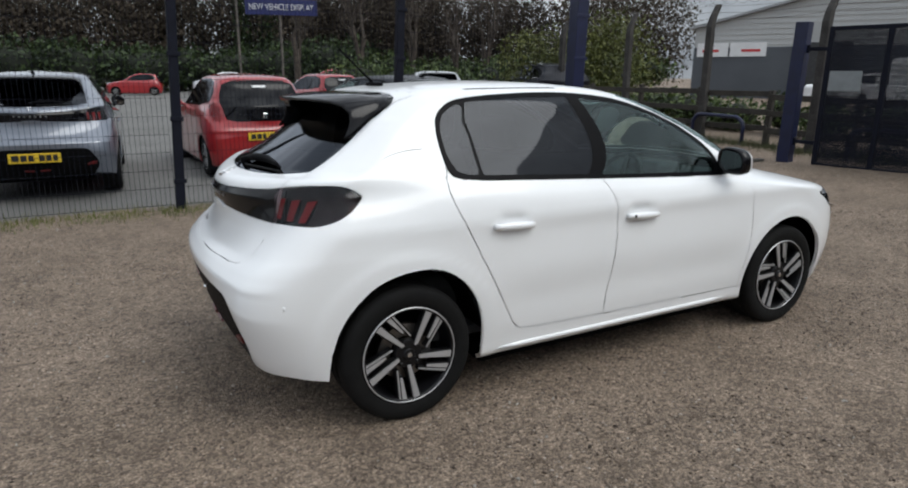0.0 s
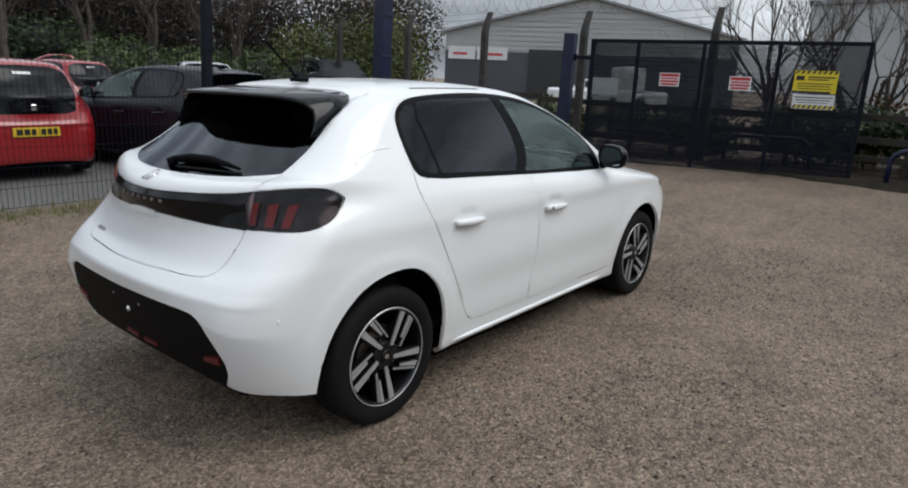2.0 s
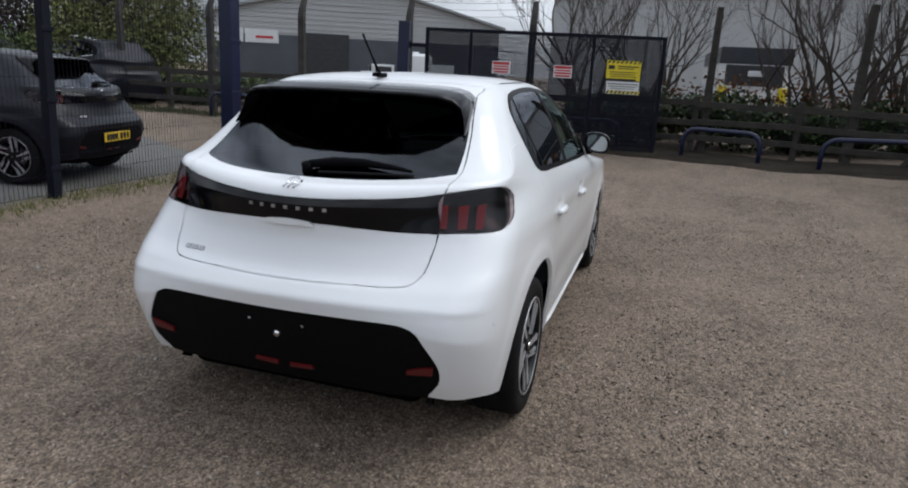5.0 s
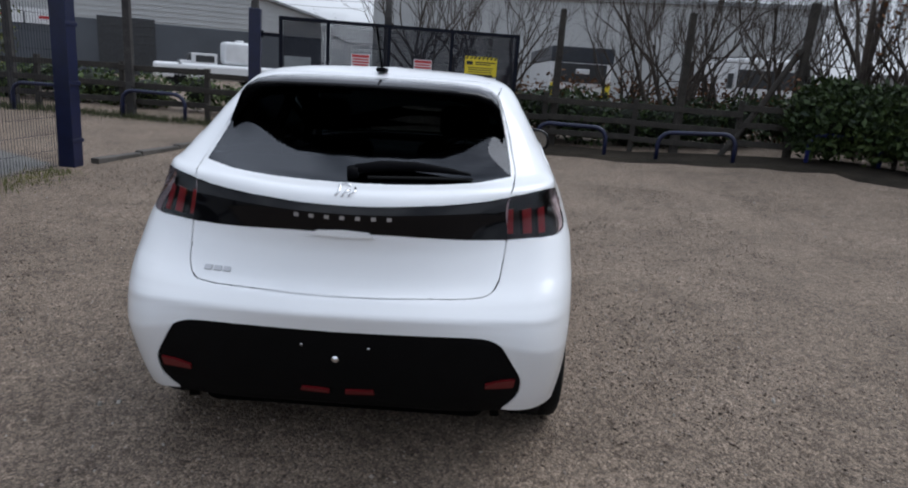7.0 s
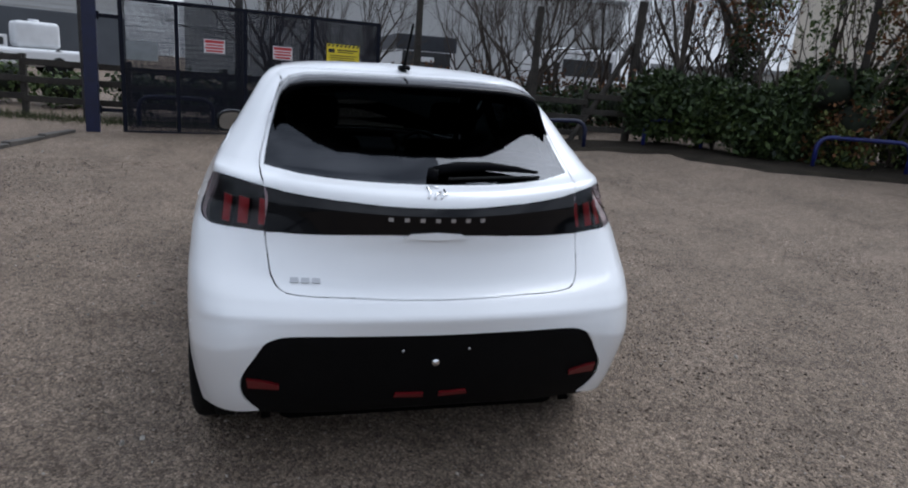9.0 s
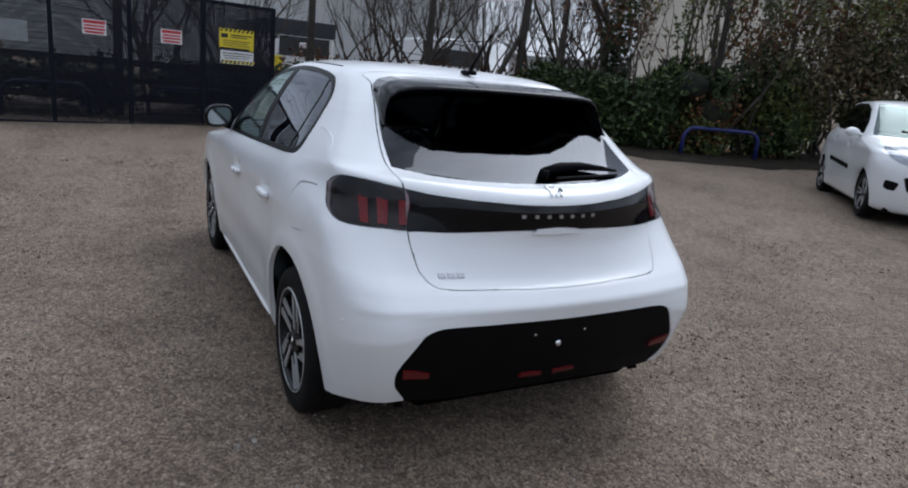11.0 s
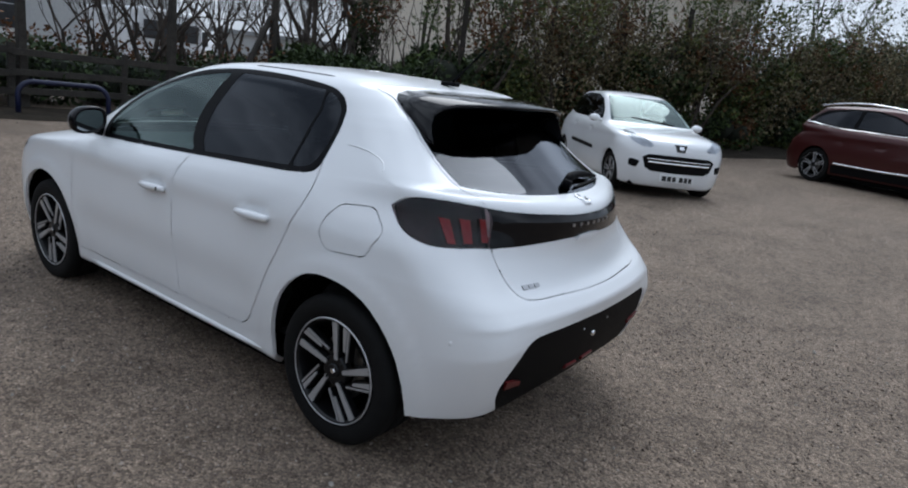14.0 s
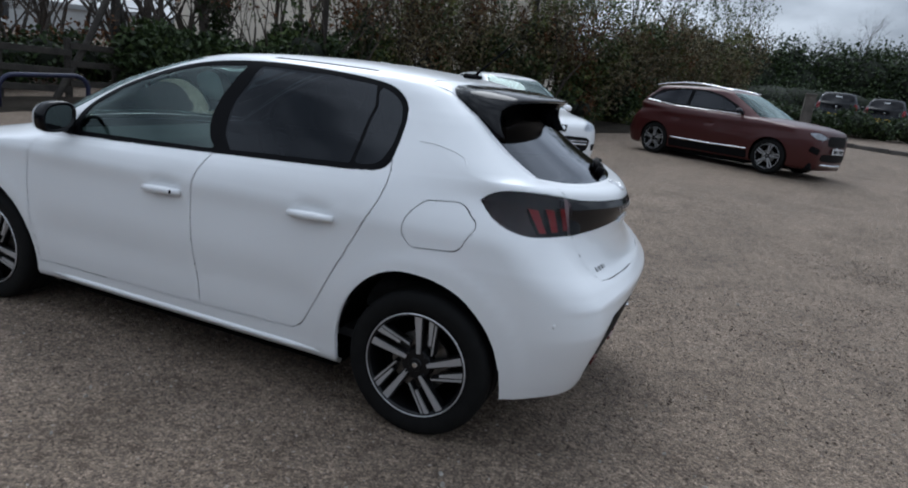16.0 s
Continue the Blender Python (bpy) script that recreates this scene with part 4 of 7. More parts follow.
# three red claws in each tail lamp, with a small clear reversing lens
for lamp in [o for o in hatch.children if o.name.startswith("tail_lamp")]:
    left = np.mean([v.co.y for v in lamp.data.vertices]) > 0
    for ya, yb in ((0.556, 0.592), (0.630, 0.662), (0.692, 0.716)):
        strip("claw", [(-ya, 0.912), (-yb, 0.914), (-yb + 0.004, 0.996), (-ya + 0.006, 0.990)], LAMP_RED, lamp, h_rear, -0.009, flip=left, label="red claw-shaped lamp element")

# badges as plain chrome shapes, tailgate handle lip, tow-eye cap, red reflectors
bm = bmesh.new()
for pts_ in ([(0.030, 1.031), (0.020, 1.045), (0.026, 1.057), (0.006, 1.060), (-0.012, 1.056)], [(0.008, 1.029), (0.004, 1.041), (-0.016, 1.047)], [(-0.014, 1.030), (-0.018, 1.039), (-0.034, 1.043), (-0.030, 1.053)]):
    tube(bm, on_skin(h_rear, pts_, 0.003), 0.0042, 6)
part("emblem", bm, CHROME, tg, "small chrome emblem", smooth=True)
for k in range(7):
    yc = 0.156 - 0.052 * k
    strip("badge_bar", [(yc + 0.008, 0.957), (yc - 0.008, 0.957), (yc - 0.008, 0.969), (yc + 0.008, 0.969)], BADGE, tg, h_rear, 0.0165)
for k in range(3):
    yc = 0.470 - 0.035 * k
    strip("badge_bar", [(yc + 0.013, 0.745), (yc - 0.013, 0.745), (yc - 0.013, 0.759), (yc + 0.013, 0.759)], BADGE, tg, h_rear, 0.005)
strip("tailgate_handle", [(0.112, 0.896), (0.0, 0.893), (-0.112, 0.896), (-0.088, 0.914), (0.0, 0.920), (0.088, 0.914)], WHITE_PAINT, tg, h_rear, 0.012, 0.016)
bm = bmesh.new()
disc_ring(bm, [(0.0005, 0.0), (0.012, 0.002), (0.014, 0.008), (0.014, 0.02)], 14, "y")
ob = part("fixing_screw", bm, CHROME, valance, smooth=True)
ob.matrix_basis = pose(-0.706, 0.0, 0.486, 0, 0, -90)
for yy in (-0.115, 0.115):
    bm = bmesh.new()
    disc_ring(bm, [(0.0005, 0.0), (0.005, 0.001), (0.006, 0.004), (0.006, 0.012)], 10, "y")
    part("fixing_screw", bm, BADGE, valance, smooth=True).matrix_basis = pose(-0.708, yy, 0.535, 0, 0, -90)
for sg in (False, True):
    strip("corner_reflector", [(-0.520, 0.392), (-0.618, 0.402), (-0.622, 0.436), (-0.575, 0.428), (-0.520, 0.410)], REFLECTOR_RED, valance, h_rear, 0.006, 0.01, sg)
    strip("fog_lens", [(-0.028, 0.334), (-0.132, 0.340), (-0.126, 0.355), (-0.028, 0.350)], REFLECTOR_RED, valance, h_rear, 0.006, 0.01, sg)
    bm = bmesh.new()
    disc_ring(bm, [(0.0005, 0.0), (0.009, 0.0), (0.011, 0.003)], 14, "y")
    p = on_skin(h_side, [(-0.52, 0.588)], 0.0)[0]
    ob = part("parking_sensor", bm, WHITE_PAINT, hatch, smooth=True)
    ob.matrix_basis = Matrix.Translation((p.x, p.y * (-1 if sg else 1), p.z)) @ pose(0, 0, 0, 0, 0, 180 if sg else 0) @ pose(0, 0, 0, 0, 0, -42 if not sg else 42)

# spoiler: a thin black blade over the rear window with fins down its sides
SP = ((0.0, 1.420, 1.350, -0.225, 1.394), (0.18, 1.420, 1.348, -0.217, 1.393), (0.33, 1.417, 1.340, -0.196, 1.390), (0.43, 1.410, 1.325, -0.163, 1.383), (0.485, 1.396, 1.300, -0.130, 1.367),
      (0.515, 1.374, 1.275, -0.110, 1.338), (0.530, 1.335, 1.250, -0.112, 1.300), (0.540, 1.290, 1.232, -0.128, 1.262), (0.546, 1.240, 1.222, -0.150, 1.232))
bm = bmesh.new()
rows = []
for y, za, zb, xt, zt in [(-a[0],) + a[1:] for a in SP[:0:-1]] + list(SP):
    A, B = on_skin(h_rear, [(-abs(y), za)], 0.004)[0], on_skin(h_rear, [(-abs(y), zb)], 0.003)[0]
    xt = min(xt, min(A.x, B.x) - 0.012)
    prof = [(A.x, A.z), ((A.x + xt) / 2, (A.z + zt) / 2 + 0.008), (xt + 0.012, zt + 0.004), (xt, zt - 0.004), (xt + 0.006, zt - 0.012), ((xt + B.x) / 2 + 0.01, (zt + B.z) / 2 - 0.002), (B.x, B.z), ((A.x + B.x) / 2 + 0.03, (A.z + B.z) / 2 - 0.02)]
    rows.append([bm.verts.new((px, y, pz)) for px, pz in prof])
for a, b in zip(rows, rows[1:]):
    for k in range(8):
        bm.faces.new((a[k], a[(k + 1) % 8], b[(k + 1) % 8], b[k]))
bm.faces.new(rows[0])
bm.faces.new(rows[-1])
bmesh.ops.recalc_face_normals(bm, faces=bm.faces)
sp = part("spoiler", bm, GLOSS_BLACK, tg, "gloss black roof spoiler with side fins", smooth=True)
# rear wiper
bm = bmesh.new()
pts = on_skin(h_rear, [(-0.01, 1.088), (-0.10, 1.100), (-0.22, 1.103), (-0.34, 1.094), (-0.42, 1.084)], 0.022)
tube(bm, pts, [0.016, 0.020, 0.017, 0.011, 0.005], 10)
wip = part("rear_wiper", bm, SATIN_BLACK, tg, smooth=True)
bm = bmesh.new()
tube(bm, on_skin(h_rear, [(-0.06, 1.076), (-0.24, 1.080), (-0.43, 1.080)], 0.008), 0.006, 6)
part("wiper_blade", bm, RUBBER, wip)
bm = bmesh.new()
tube(bm, on_skin(h_rear, [(-0.005, 1.082)], 0.0) + on_skin(h_rear, [(-0.005, 1.084)], 0.034), [0.022, 0.019], 14)
part("wiper_pivot", bm, SATIN_BLACK, wip, smooth=True)

# aerial
bm = bmesh.new()
box(bm, 0.18, 0.27, -0.022, 0.022, 1.446, 1.466, 0.008, 3)
tube(bm, [(0.215, 0, 1.462), (0.190, 0, 1.488), (0.12, 0, 1.552), (0.040, 0, 1.628)], [0.010, 0.006, 0.0045, 0.005], 8)
part("aerial", bm, SATIN_BLACK, hatch, smooth=True)


# door handles
def door_handle(parent, x, z, sgn, key):
    bm = bmesh.new()
    pts, rad = [], []
    for k in range(9):
        t = k / 8
        xx = x - 0.108 + 0.216 * t
        base = on_skin(h_side, [(xx, z)], 0.0)[0]
        pts.append(Vector((xx, (base.y - 0.026 * math.sin(math.pi * min(1, max(0, 0.12 + 0.76 * t)))), z + 0.008 * (0.5 - t))))
        rad.append(0.013 + 0.006 * math.sin(math.pi * t))
    tube(bm, [(p.x, p.y * sgn, p.z) for p in pts], rad, 10)
    h = part("door_handle", bm, WHITE_PAINT, parent, smooth=True)
    if key:
        bm = bmesh.new()
        q = pts[1]
        tube(bm, [(q.x + 0.012, (q.y - 0.010) * sgn, q.z), (q.x + 0.012, (q.y - 0.0165) * sgn, q.z)], 0.009, 12)
        part("key_lock", bm, SATIN_BLACK, h)


for o in list(hatch.children):
    if o.name.startswith(("rear_door", "front_door")):
        sgn = -1 if np.mean([v.co.y for v in o.data.vertices]) > 0 else 1
        if o.name.startswith("rear"):
            door_handle(o, 0.535, 0.832, sgn, False)
        else:
            door_handle(o, 1.335, 0.803, sgn, True)


# door mirrors
def door_mirror(parent, sgn):
    """A white cap in front of a black bezel with the mirror glass facing back."""
    def egg(x, a, b, yc, zc, n=24):
        return [(x, sgn * (yc + a * math.copysign(abs(math.cos(t)) ** 0.75, math.cos(t))), zc + b * math.copysign(abs(math.sin(t)) ** 0.75, math.sin(t)) + 0.012 * math.cos(t)) for t in (2 * math.pi * k / n for k in range(n))]
    def loft(rings, close_a, close_b):
        bm = bmesh.new()
        rr = [[bm.verts.new(p) for p in r] for r in rings]
        for a, b in zip(rr, rr[1:]):
            for k in range(len(a)):
                bm.faces.new((a[k], a[(k + 1) % len(a)], b[(k + 1) % len(a)], b[k]))
        if close_a:
            bm.faces.new(rr[0])
        if close_b:
            bm.faces.new(rr[-1])
        bmesh.ops.recalc_face_normals(bm, faces=bm.faces)
        return bm
    yc, zc = -0.872, 1.046
    cap = loft([egg(2.022, 0.088, 0.072, yc, zc), egg(2.032, 0.085, 0.069, yc, zc), egg(2.050, 0.076, 0.062, yc, zc), egg(2.068, 0.057, 0.044, yc, zc), egg(2.080, 0.035, 0.022, yc, zc)], False, True)
    mir = part("door_mirror", cap, WHITE_PAINT, parent, smooth=True)
    part("bezel", loft([egg(2.024, 0.087, 0.071, yc, zc), egg(1.994, 0.090, 0.074, yc, zc), egg(1.962, 0.087, 0.070, yc, zc), egg(1.960, 0.074, 0.058, yc, zc), egg(1.975, 0.071, 0.056, yc, zc)], False, True), GLOSS_BLACK, mir, smooth=True)
    g = loft([egg(1.968, 0.070, 0.055, yc, zc)], True, False)
    part("mirror_glass", g, MIRROR, mir)
    bm = bmesh.new()
    tube(bm, [(1.985, sgn * -0.795, 0.985), (2.00, sgn * -0.84, 1.000), (2.005, sgn * -0.88, 1.02)], [0.028, 0.026, 0.03], 10)
    part("mirror_stalk", bm, SATIN_BLACK, mir, smooth=True)


door_mirror(hatch, 1)
door_mirror(hatch, -1)


# wheels
def alloy_wheel(parent, m, R=0.312, width=0.205, rim=0.222, pairs=5, turn=0.0, style="pairs", spoke=ALLOY):
    """Wheel with the outer face towards -y: tyre, dark barrel, machined spokes, disc and cap."""
    w = bmesh.new()
    disc_ring(w, [(rim - 0.004, -0.002), (rim + 0.002, -0.008), (rim - 0.002, -0.012), (rim - 0.012, -0.008), (rim - 0.016, 0.002), (rim - 0.03, 0.10), (rim - 0.02, width - 0.02)], 56)
    bmesh.ops.recalc_face_normals(w, faces=w.faces)
    wheel = part("wheel", w, ALLOY_DARK, parent, "black and machined alloy wheel", smooth=True)
    wheel.matrix_basis = m
    lip = bmesh.new()
    disc_ring(lip, [(rim - 0.006, -0.009), (rim - 0.0045, -0.0130), (rim - 0.0015, -0.0130), (rim + 0.001, -0.009)], 64)
    part("rim_lip", lip, ALLOY, wheel, smooth=True)
    t = bmesh.new()
    prof = [(rim - 0.004, 0.004), (rim + 0.004, -0.006), (rim + 0.022, -0.012), ((R + rim) / 2, -0.016), (R - 0.022, -0.012), (R - 0.010, -0.004), (R - 0.003, 0.008), (R, 0.022),
            (R, 0.060), (R - 0.005, 0.063), (R - 0.005, 0.068), (R, 0.071), (R, width - 0.071), (R - 0.005, width - 0.068), (R - 0.005, width - 0.063), (R, width - 0.06), (R, width - 0.025), (R - 0.02, width), (rim, width - 0.005)]
    disc_ring(t, prof, 72)
    bmesh.ops.recalc_face_normals(t, faces=t.faces)
    part("tyre", t, RUBBER, wheel, smooth=True)
    for k in range(pairs):
        a = turn + 2 * math.pi * k / pairs
        rot = Matrix.Rotation(a, 4, "Y")
        if style == "pairs":
            bars = ((0.008, -0.006, 0.016, 0.031, 0.050), (0.053, 0.054, 0.010, 0.022, 0.098), (0.066, 0.075, 0.006, 0.008, 0.058))
        else:
            bars = ((-0.012, -0.030, 0.016, 0.018, 0.045), (0.012, 0.030, 0.016, 0.018, 0.045))
        sb, db = bmesh.new(), bmesh.new()
        for o0, o1, w0, w1, r0 in bars:
            for bmx, y0, y1, grow in ((sb, -0.006, 0.004, 0.0), (db, 0.000, 0.030, 0.006)):
                r1 = math.sqrt((rim - 0.007) ** 2 - o1 ** 2)
                q = [(o0 - w0 / 2 - grow, r0, 0.006), (o0 + w0 / 2 + grow, r0, 0.006), (o1 + w1 / 2 + grow, r1, 0.0), (o1 - w1 / 2 - grow, r1, 0.0)]
                top = [bmx.verts.new((x, y0 + dy, z)) for x, z, dy in q]
                low = [bmx.verts.new((x, y1 + dy, z)) for x, z, dy in q]
                bmx.faces.new(top)
                bmx.faces.new(low[::-1])
                for i in range(4):
                    bmx.faces.new((top[i], low[i], low[(i + 1) % 4], top[(i + 1) % 4]))
        bmesh.ops.recalc_face_normals(sb, faces=sb.faces)
        bmesh.ops.recalc_face_normals(db, faces=db.faces)
        s_ = part("spoke", sb, spoke, wheel)
        s_.matrix_basis = rot
        d_ = part("spoke_body", db, ALLOY_DARK, wheel)
        d_.matrix_basis = rot
    hub = bmesh.new()
    disc_ring(hub, [(0.0005, -0.004), (0.026, -0.004), (0.029, 0.0), (0.03, 0.004), (0.062, 0.006), (0.066, 0.012), (0.068, 0.04)], 32)
    for k in range(4):
        a = 2 * math.pi * (k + 0.5) / 4
        box(hub, 0.054 * math.cos(a) - 0.006, 0.054 * math.cos(a) + 0.006, -0.001, 0.01, 0.054 * math.sin(a) - 0.006, 0.054 * math.sin(a) + 0.006, 0.002, 1)
    bmesh.ops.recalc_face_normals(hub, faces=hub.faces)
    part("hub", hub, ALLOY_DARK, wheel, smooth=False)
    em = bmesh.new()
    disc_ring(em, [(0.0005, -0.0065), (0.012, -0.0065), (0.0135, -0.004)], 5)
    part("centre_cap", em, CHROME, wheel)
    d = bmesh.new()
    disc_ring(d, [(0.07, 0.050), (0.128, 0.050), (0.130, 0.054), (0.130, 0.066), (0.07, 0.068)], 40)
    bmesh.ops.recalc_face_normals(d, faces=d.faces)
    part("brake_disc", d, DISC, wheel)
    bk = bmesh.new()
    disc_ring(bk, [(0.0005, 0.10), (rim - 0.02, 0.10)], 40)
    part("backing", bk, VOID_BLACK, wheel)
    return wheel


for x in (0.012, 2.568):
    alloy_wheel(hatch, pose(x, -0.842, 0.298), turn=0.50 + 0.2 * x)
    alloy_wheel(hatch, pose(x, 0.842, 0.298, 0, 0, 180), turn=0.0 + 0.2 * x)
# the yard falls away a little to one side, and the car leans with it
hatch.matrix_basis = pose(0, 0, 0, -0.6, 0, 0)


# cabin
def seat(parent, x, y, wide=0.50, name="front_seat"):
    bm = bmesh.new()
    box(bm, x - 0.25, x + 0.27, y - wide / 2, y + wide / 2, 0.38, 0.55, 0.06, 3)
    box(bm, -0.07, 0.07, -wide / 2, wide / 2, 0.0, 0.62, 0.055, 3, pose(x - 0.28, y, 0.50, 0, -18, 0))
    s = part(name, bm, TRIM_GREY, parent, smooth=True)
    if wide > 1:
        return
    bm = bmesh.new()
    box(bm, -0.05, 0.05, -0.13, 0.13, 0.0, 0.17, 0.045, 3, pose(x - 0.47, y, 1.13, 0, -10, 0))
    part("headrest", bm, TRIM_GREY, s, smooth=True)


seat(hatch, 1.25, -0.37)
seat(hatch, 1.25, 0.37)
seat(hatch, 0.35, 0.0, 1.20, "rear_bench")
bm = bmesh.new()
box(bm, 1.72, 2.35, -0.72, 0.72, 0.62, 0.95, 0.09, 3)
box(bm, 1.78, 1.98, -0.52, -0.22, 0.93, 1.01, 0.03, 2)
part("dashboard", bm, TRIM_DARK, hatch, smooth=True)
bm = bmesh.new()
pts = [(0.165 * math.cos(a), 0.165 * math.sin(a), 0) for a in (2 * math.pi * k / 28 for k in range(29))]
tube(bm, pts, 0.014, 8, False)
for a in (0.0, math.pi, -math.pi / 2):
    tube(bm, [(0.02 * math.cos(a), 0.02 * math.sin(a), -0.01), (0.16 * math.cos(a), 0.16 * math.sin(a), 0)], 0.014, 8)
sw = part("steering_wheel", bm, TRIM_DARK, hatch, smooth=True)
sw.matrix_basis = pose(1.62, -0.37, 0.90, 0, -65, 0)
bm = bmesh.new()
box(bm, 0.0, 2.2, -0.76, 0.76, 0.30, 0.34)
part("cabin_floor", bm, TRIM_DARK, hatch)

# pressed lines on the rear pillars
for sg in (1, -1):
    bm = bmesh.new()
    q = on_skin(h_side, curve2([(-0.070, 1.118), (-0.045, 1.148), (0.015, 1.170), (0.085, 1.182), (0.150, 1.184)], 4), 0.0005)
    tube(bm, [(p.x, p.y * sg, p.z) for p in q], 0.0024, 5)
    part("pressed_line", bm, WHITE_PAINT, hatch)

# narrow dark ditches along the roof edges
for sg in (1, -1):
    q = skin(np.linspace(0.37, 0.70, 24), np.full(24, 18.55))
    bm = bmesh.new()
    tube(bm, [(p[0], p[1] * sg, p[2] - 0.001) for p in q], [0.001] + [0.0042] * 22 + [0.001], 6)
    part("roof_ditch", bm, SATIN_BLACK, hatch, smooth=True)

# raised sill edges below the doors
for sg in (1, -1):
    bm = bmesh.new()
    q = on_skin(h_side, [(0.47 + 1.62 * k / 12, 0.232) for k in range(13)], -0.003)
    tube(bm, [(p.x, p.y * sg, p.z) for p in q], [0.004] + [0.014] * 11 + [0.004], 10)
    part("sill", bm, WHITE_PAINT, hatch, smooth=True)

# ---- mesh fence with navy posts, gate, hoops, cranked posts, rails ----
def square_post(x, y, w, h, lean, material, label, cap=True):
    th = tagged(empty("fence_post", pose(x, y, gz(x, y), 0, lean, 0)), label, "post", group="fence posts")
    bm = bmesh.new()
    box(bm, -w / 2, w / 2, -w / 2, w / 2, -0.05, h, 0.008, 2)
    part("shaft", bm, material, th)
    bm = bmesh.new()
    box(bm, -w / 2 - 0.006, w / 2 + 0.006, -w / 2 - 0.006, w / 2 + 0.006, h, h + 0.02, 0.006, 2)
    part("post_cap", bm, material, th)
    for z in (0.3, 1.0, 1.7, 2.3):
        bm = bmesh.new()
        box(bm, -w / 2 - 0.02, w / 2 + 0.02, -w / 2 - 0.010, -w / 2 - 0.002, z, z + 0.05, 0.003, 1)
        part("clamp_bar", bm, material, th)
    return th


FENCE_X = (-8.65, -5.85, -3.05, -0.28, 2.44, 5.30)
FENCE_Y = 4.75
for x in FENCE_X:
    big = x > 5
    square_post(x, FENCE_Y - (0.10 if big else 0), 0.20 if big else 0.10, 3.1, 1.4 if big else 2.4, NAVY if big else NAVY_DARK, "thick navy blue square steel gate post" if big else "dark navy square steel fence post")


def mesh_panel(name, length, z0, z1, m, pitch, wire, rows, material, label, cat):
    th = tagged(empty(name, m), label, cat, group="mesh fence panels")
    n = int(length / pitch)
    w = wire / 2
    bm = bmesh.new()
    box_(bm, -w, w, -w, w, z0, z1)
    first = part("upright_wire", bm, material, th)
    for k in range(1, n + 1):
        share("upright_wire", first.data, pose(length * k / n, 0, 0), th)
    bm = bmesh.new()
    box_(bm, 0, length, -w, w, -w, w)
    first = part("cross_wire", bm, material, th)
    first.matrix_basis = pose(0, -wire, z0)
    for k in range(1, 2 * rows + 2):
        share("cross_wire", first.data, pose(0, wire if k % 2 else -wire, z0 + (z1 - z0) * (k // 2) / rows), th)
    return th


def box_(bm, x0, x1, y0, y1, z0, z1):
    """A plain bar with few faces."""
    v = [bm.verts.new((x, y, z)) for z in (z0, z1) for x, y in ((x0, y0), (x1, y0), (x1, y1), (x0, y1))]
    for f in ((0, 1, 5, 4), (1, 2, 6, 5), (2, 3, 7, 6), (3, 0, 4, 7), (4, 5, 6, 7), (3, 2, 1, 0)):
        bm.faces.new([v[i] for i in f])


for a, b in zip(FENCE_X, FENCE_X[1:]):
    mesh_panel("mesh_panel", b - a - 0.1, 0.05, 2.45, pose(a + 0.05, FENCE_Y, gz(a, FENCE_Y)), 0.05, 0.0034, 12, NAVY_DARK, "dark weld-mesh fence panel of thin steel wires", "fence")

# dry grass and weeds along the fence foot
WEED = mat("dry_weeds", (0.16, 0.15, 0.05), 0.9, vary=0.5, scale=3, color2=(0.09, 0.11, 0.03))


def grass(name, spots, count, h, material, label, seed=1):
    rng = random.Random(seed)
    vs, fs = [], []
    for _ in range(count):
        x, y, s = spots(rng)
        a, b = rng.random() * 6.28, rng.uniform(-0.6, 0.6)
        hh, w = h * rng.uniform(0.4, 1.2) * s, 0.006
        c, d = math.cos(a), math.sin(a)
        z = gz(x, y) - 0.01
        k = len(vs)
        vs += [(x - w * c, y - w * d, z), (x + w * c, y + w * d, z), (x + b * hh * d, y - b * hh * c, z + hh)]
        fs.append((k, k + 1, k + 2))
    me = bpy.data.meshes.new(name)
    me.from_pydata(vs, [], fs)
    me.materials.append(material)
    return tagged(new(name, me), label, "grass", kind="stuff")


grass("weeds", lambda r: (r.uniform(-8.5, 5.0), FENCE_Y - 0.05 + r.gauss(-0.10, 0.16), r.choice((0.4, 0.6, 1.0))), 9000, 0.09, WEED, "yellowish weeds and grass along the fence foot")

VERGE_GRASS = mat("dull_verge_grass", (0.07, 0.075, 0.03), 0.9, vary=0.5, scale=3, color2=(0.04, 0.05, 0.018))
grass("verge_grass", lambda r: (10.15 + r.gauss(0, 0.22), r.uniform(1.4, 12.0), r.choice((0.4, 0.7, 1.0))), 9000, 0.16, VERGE_GRASS, "dull green grass along the foot of the timber rails", 8)
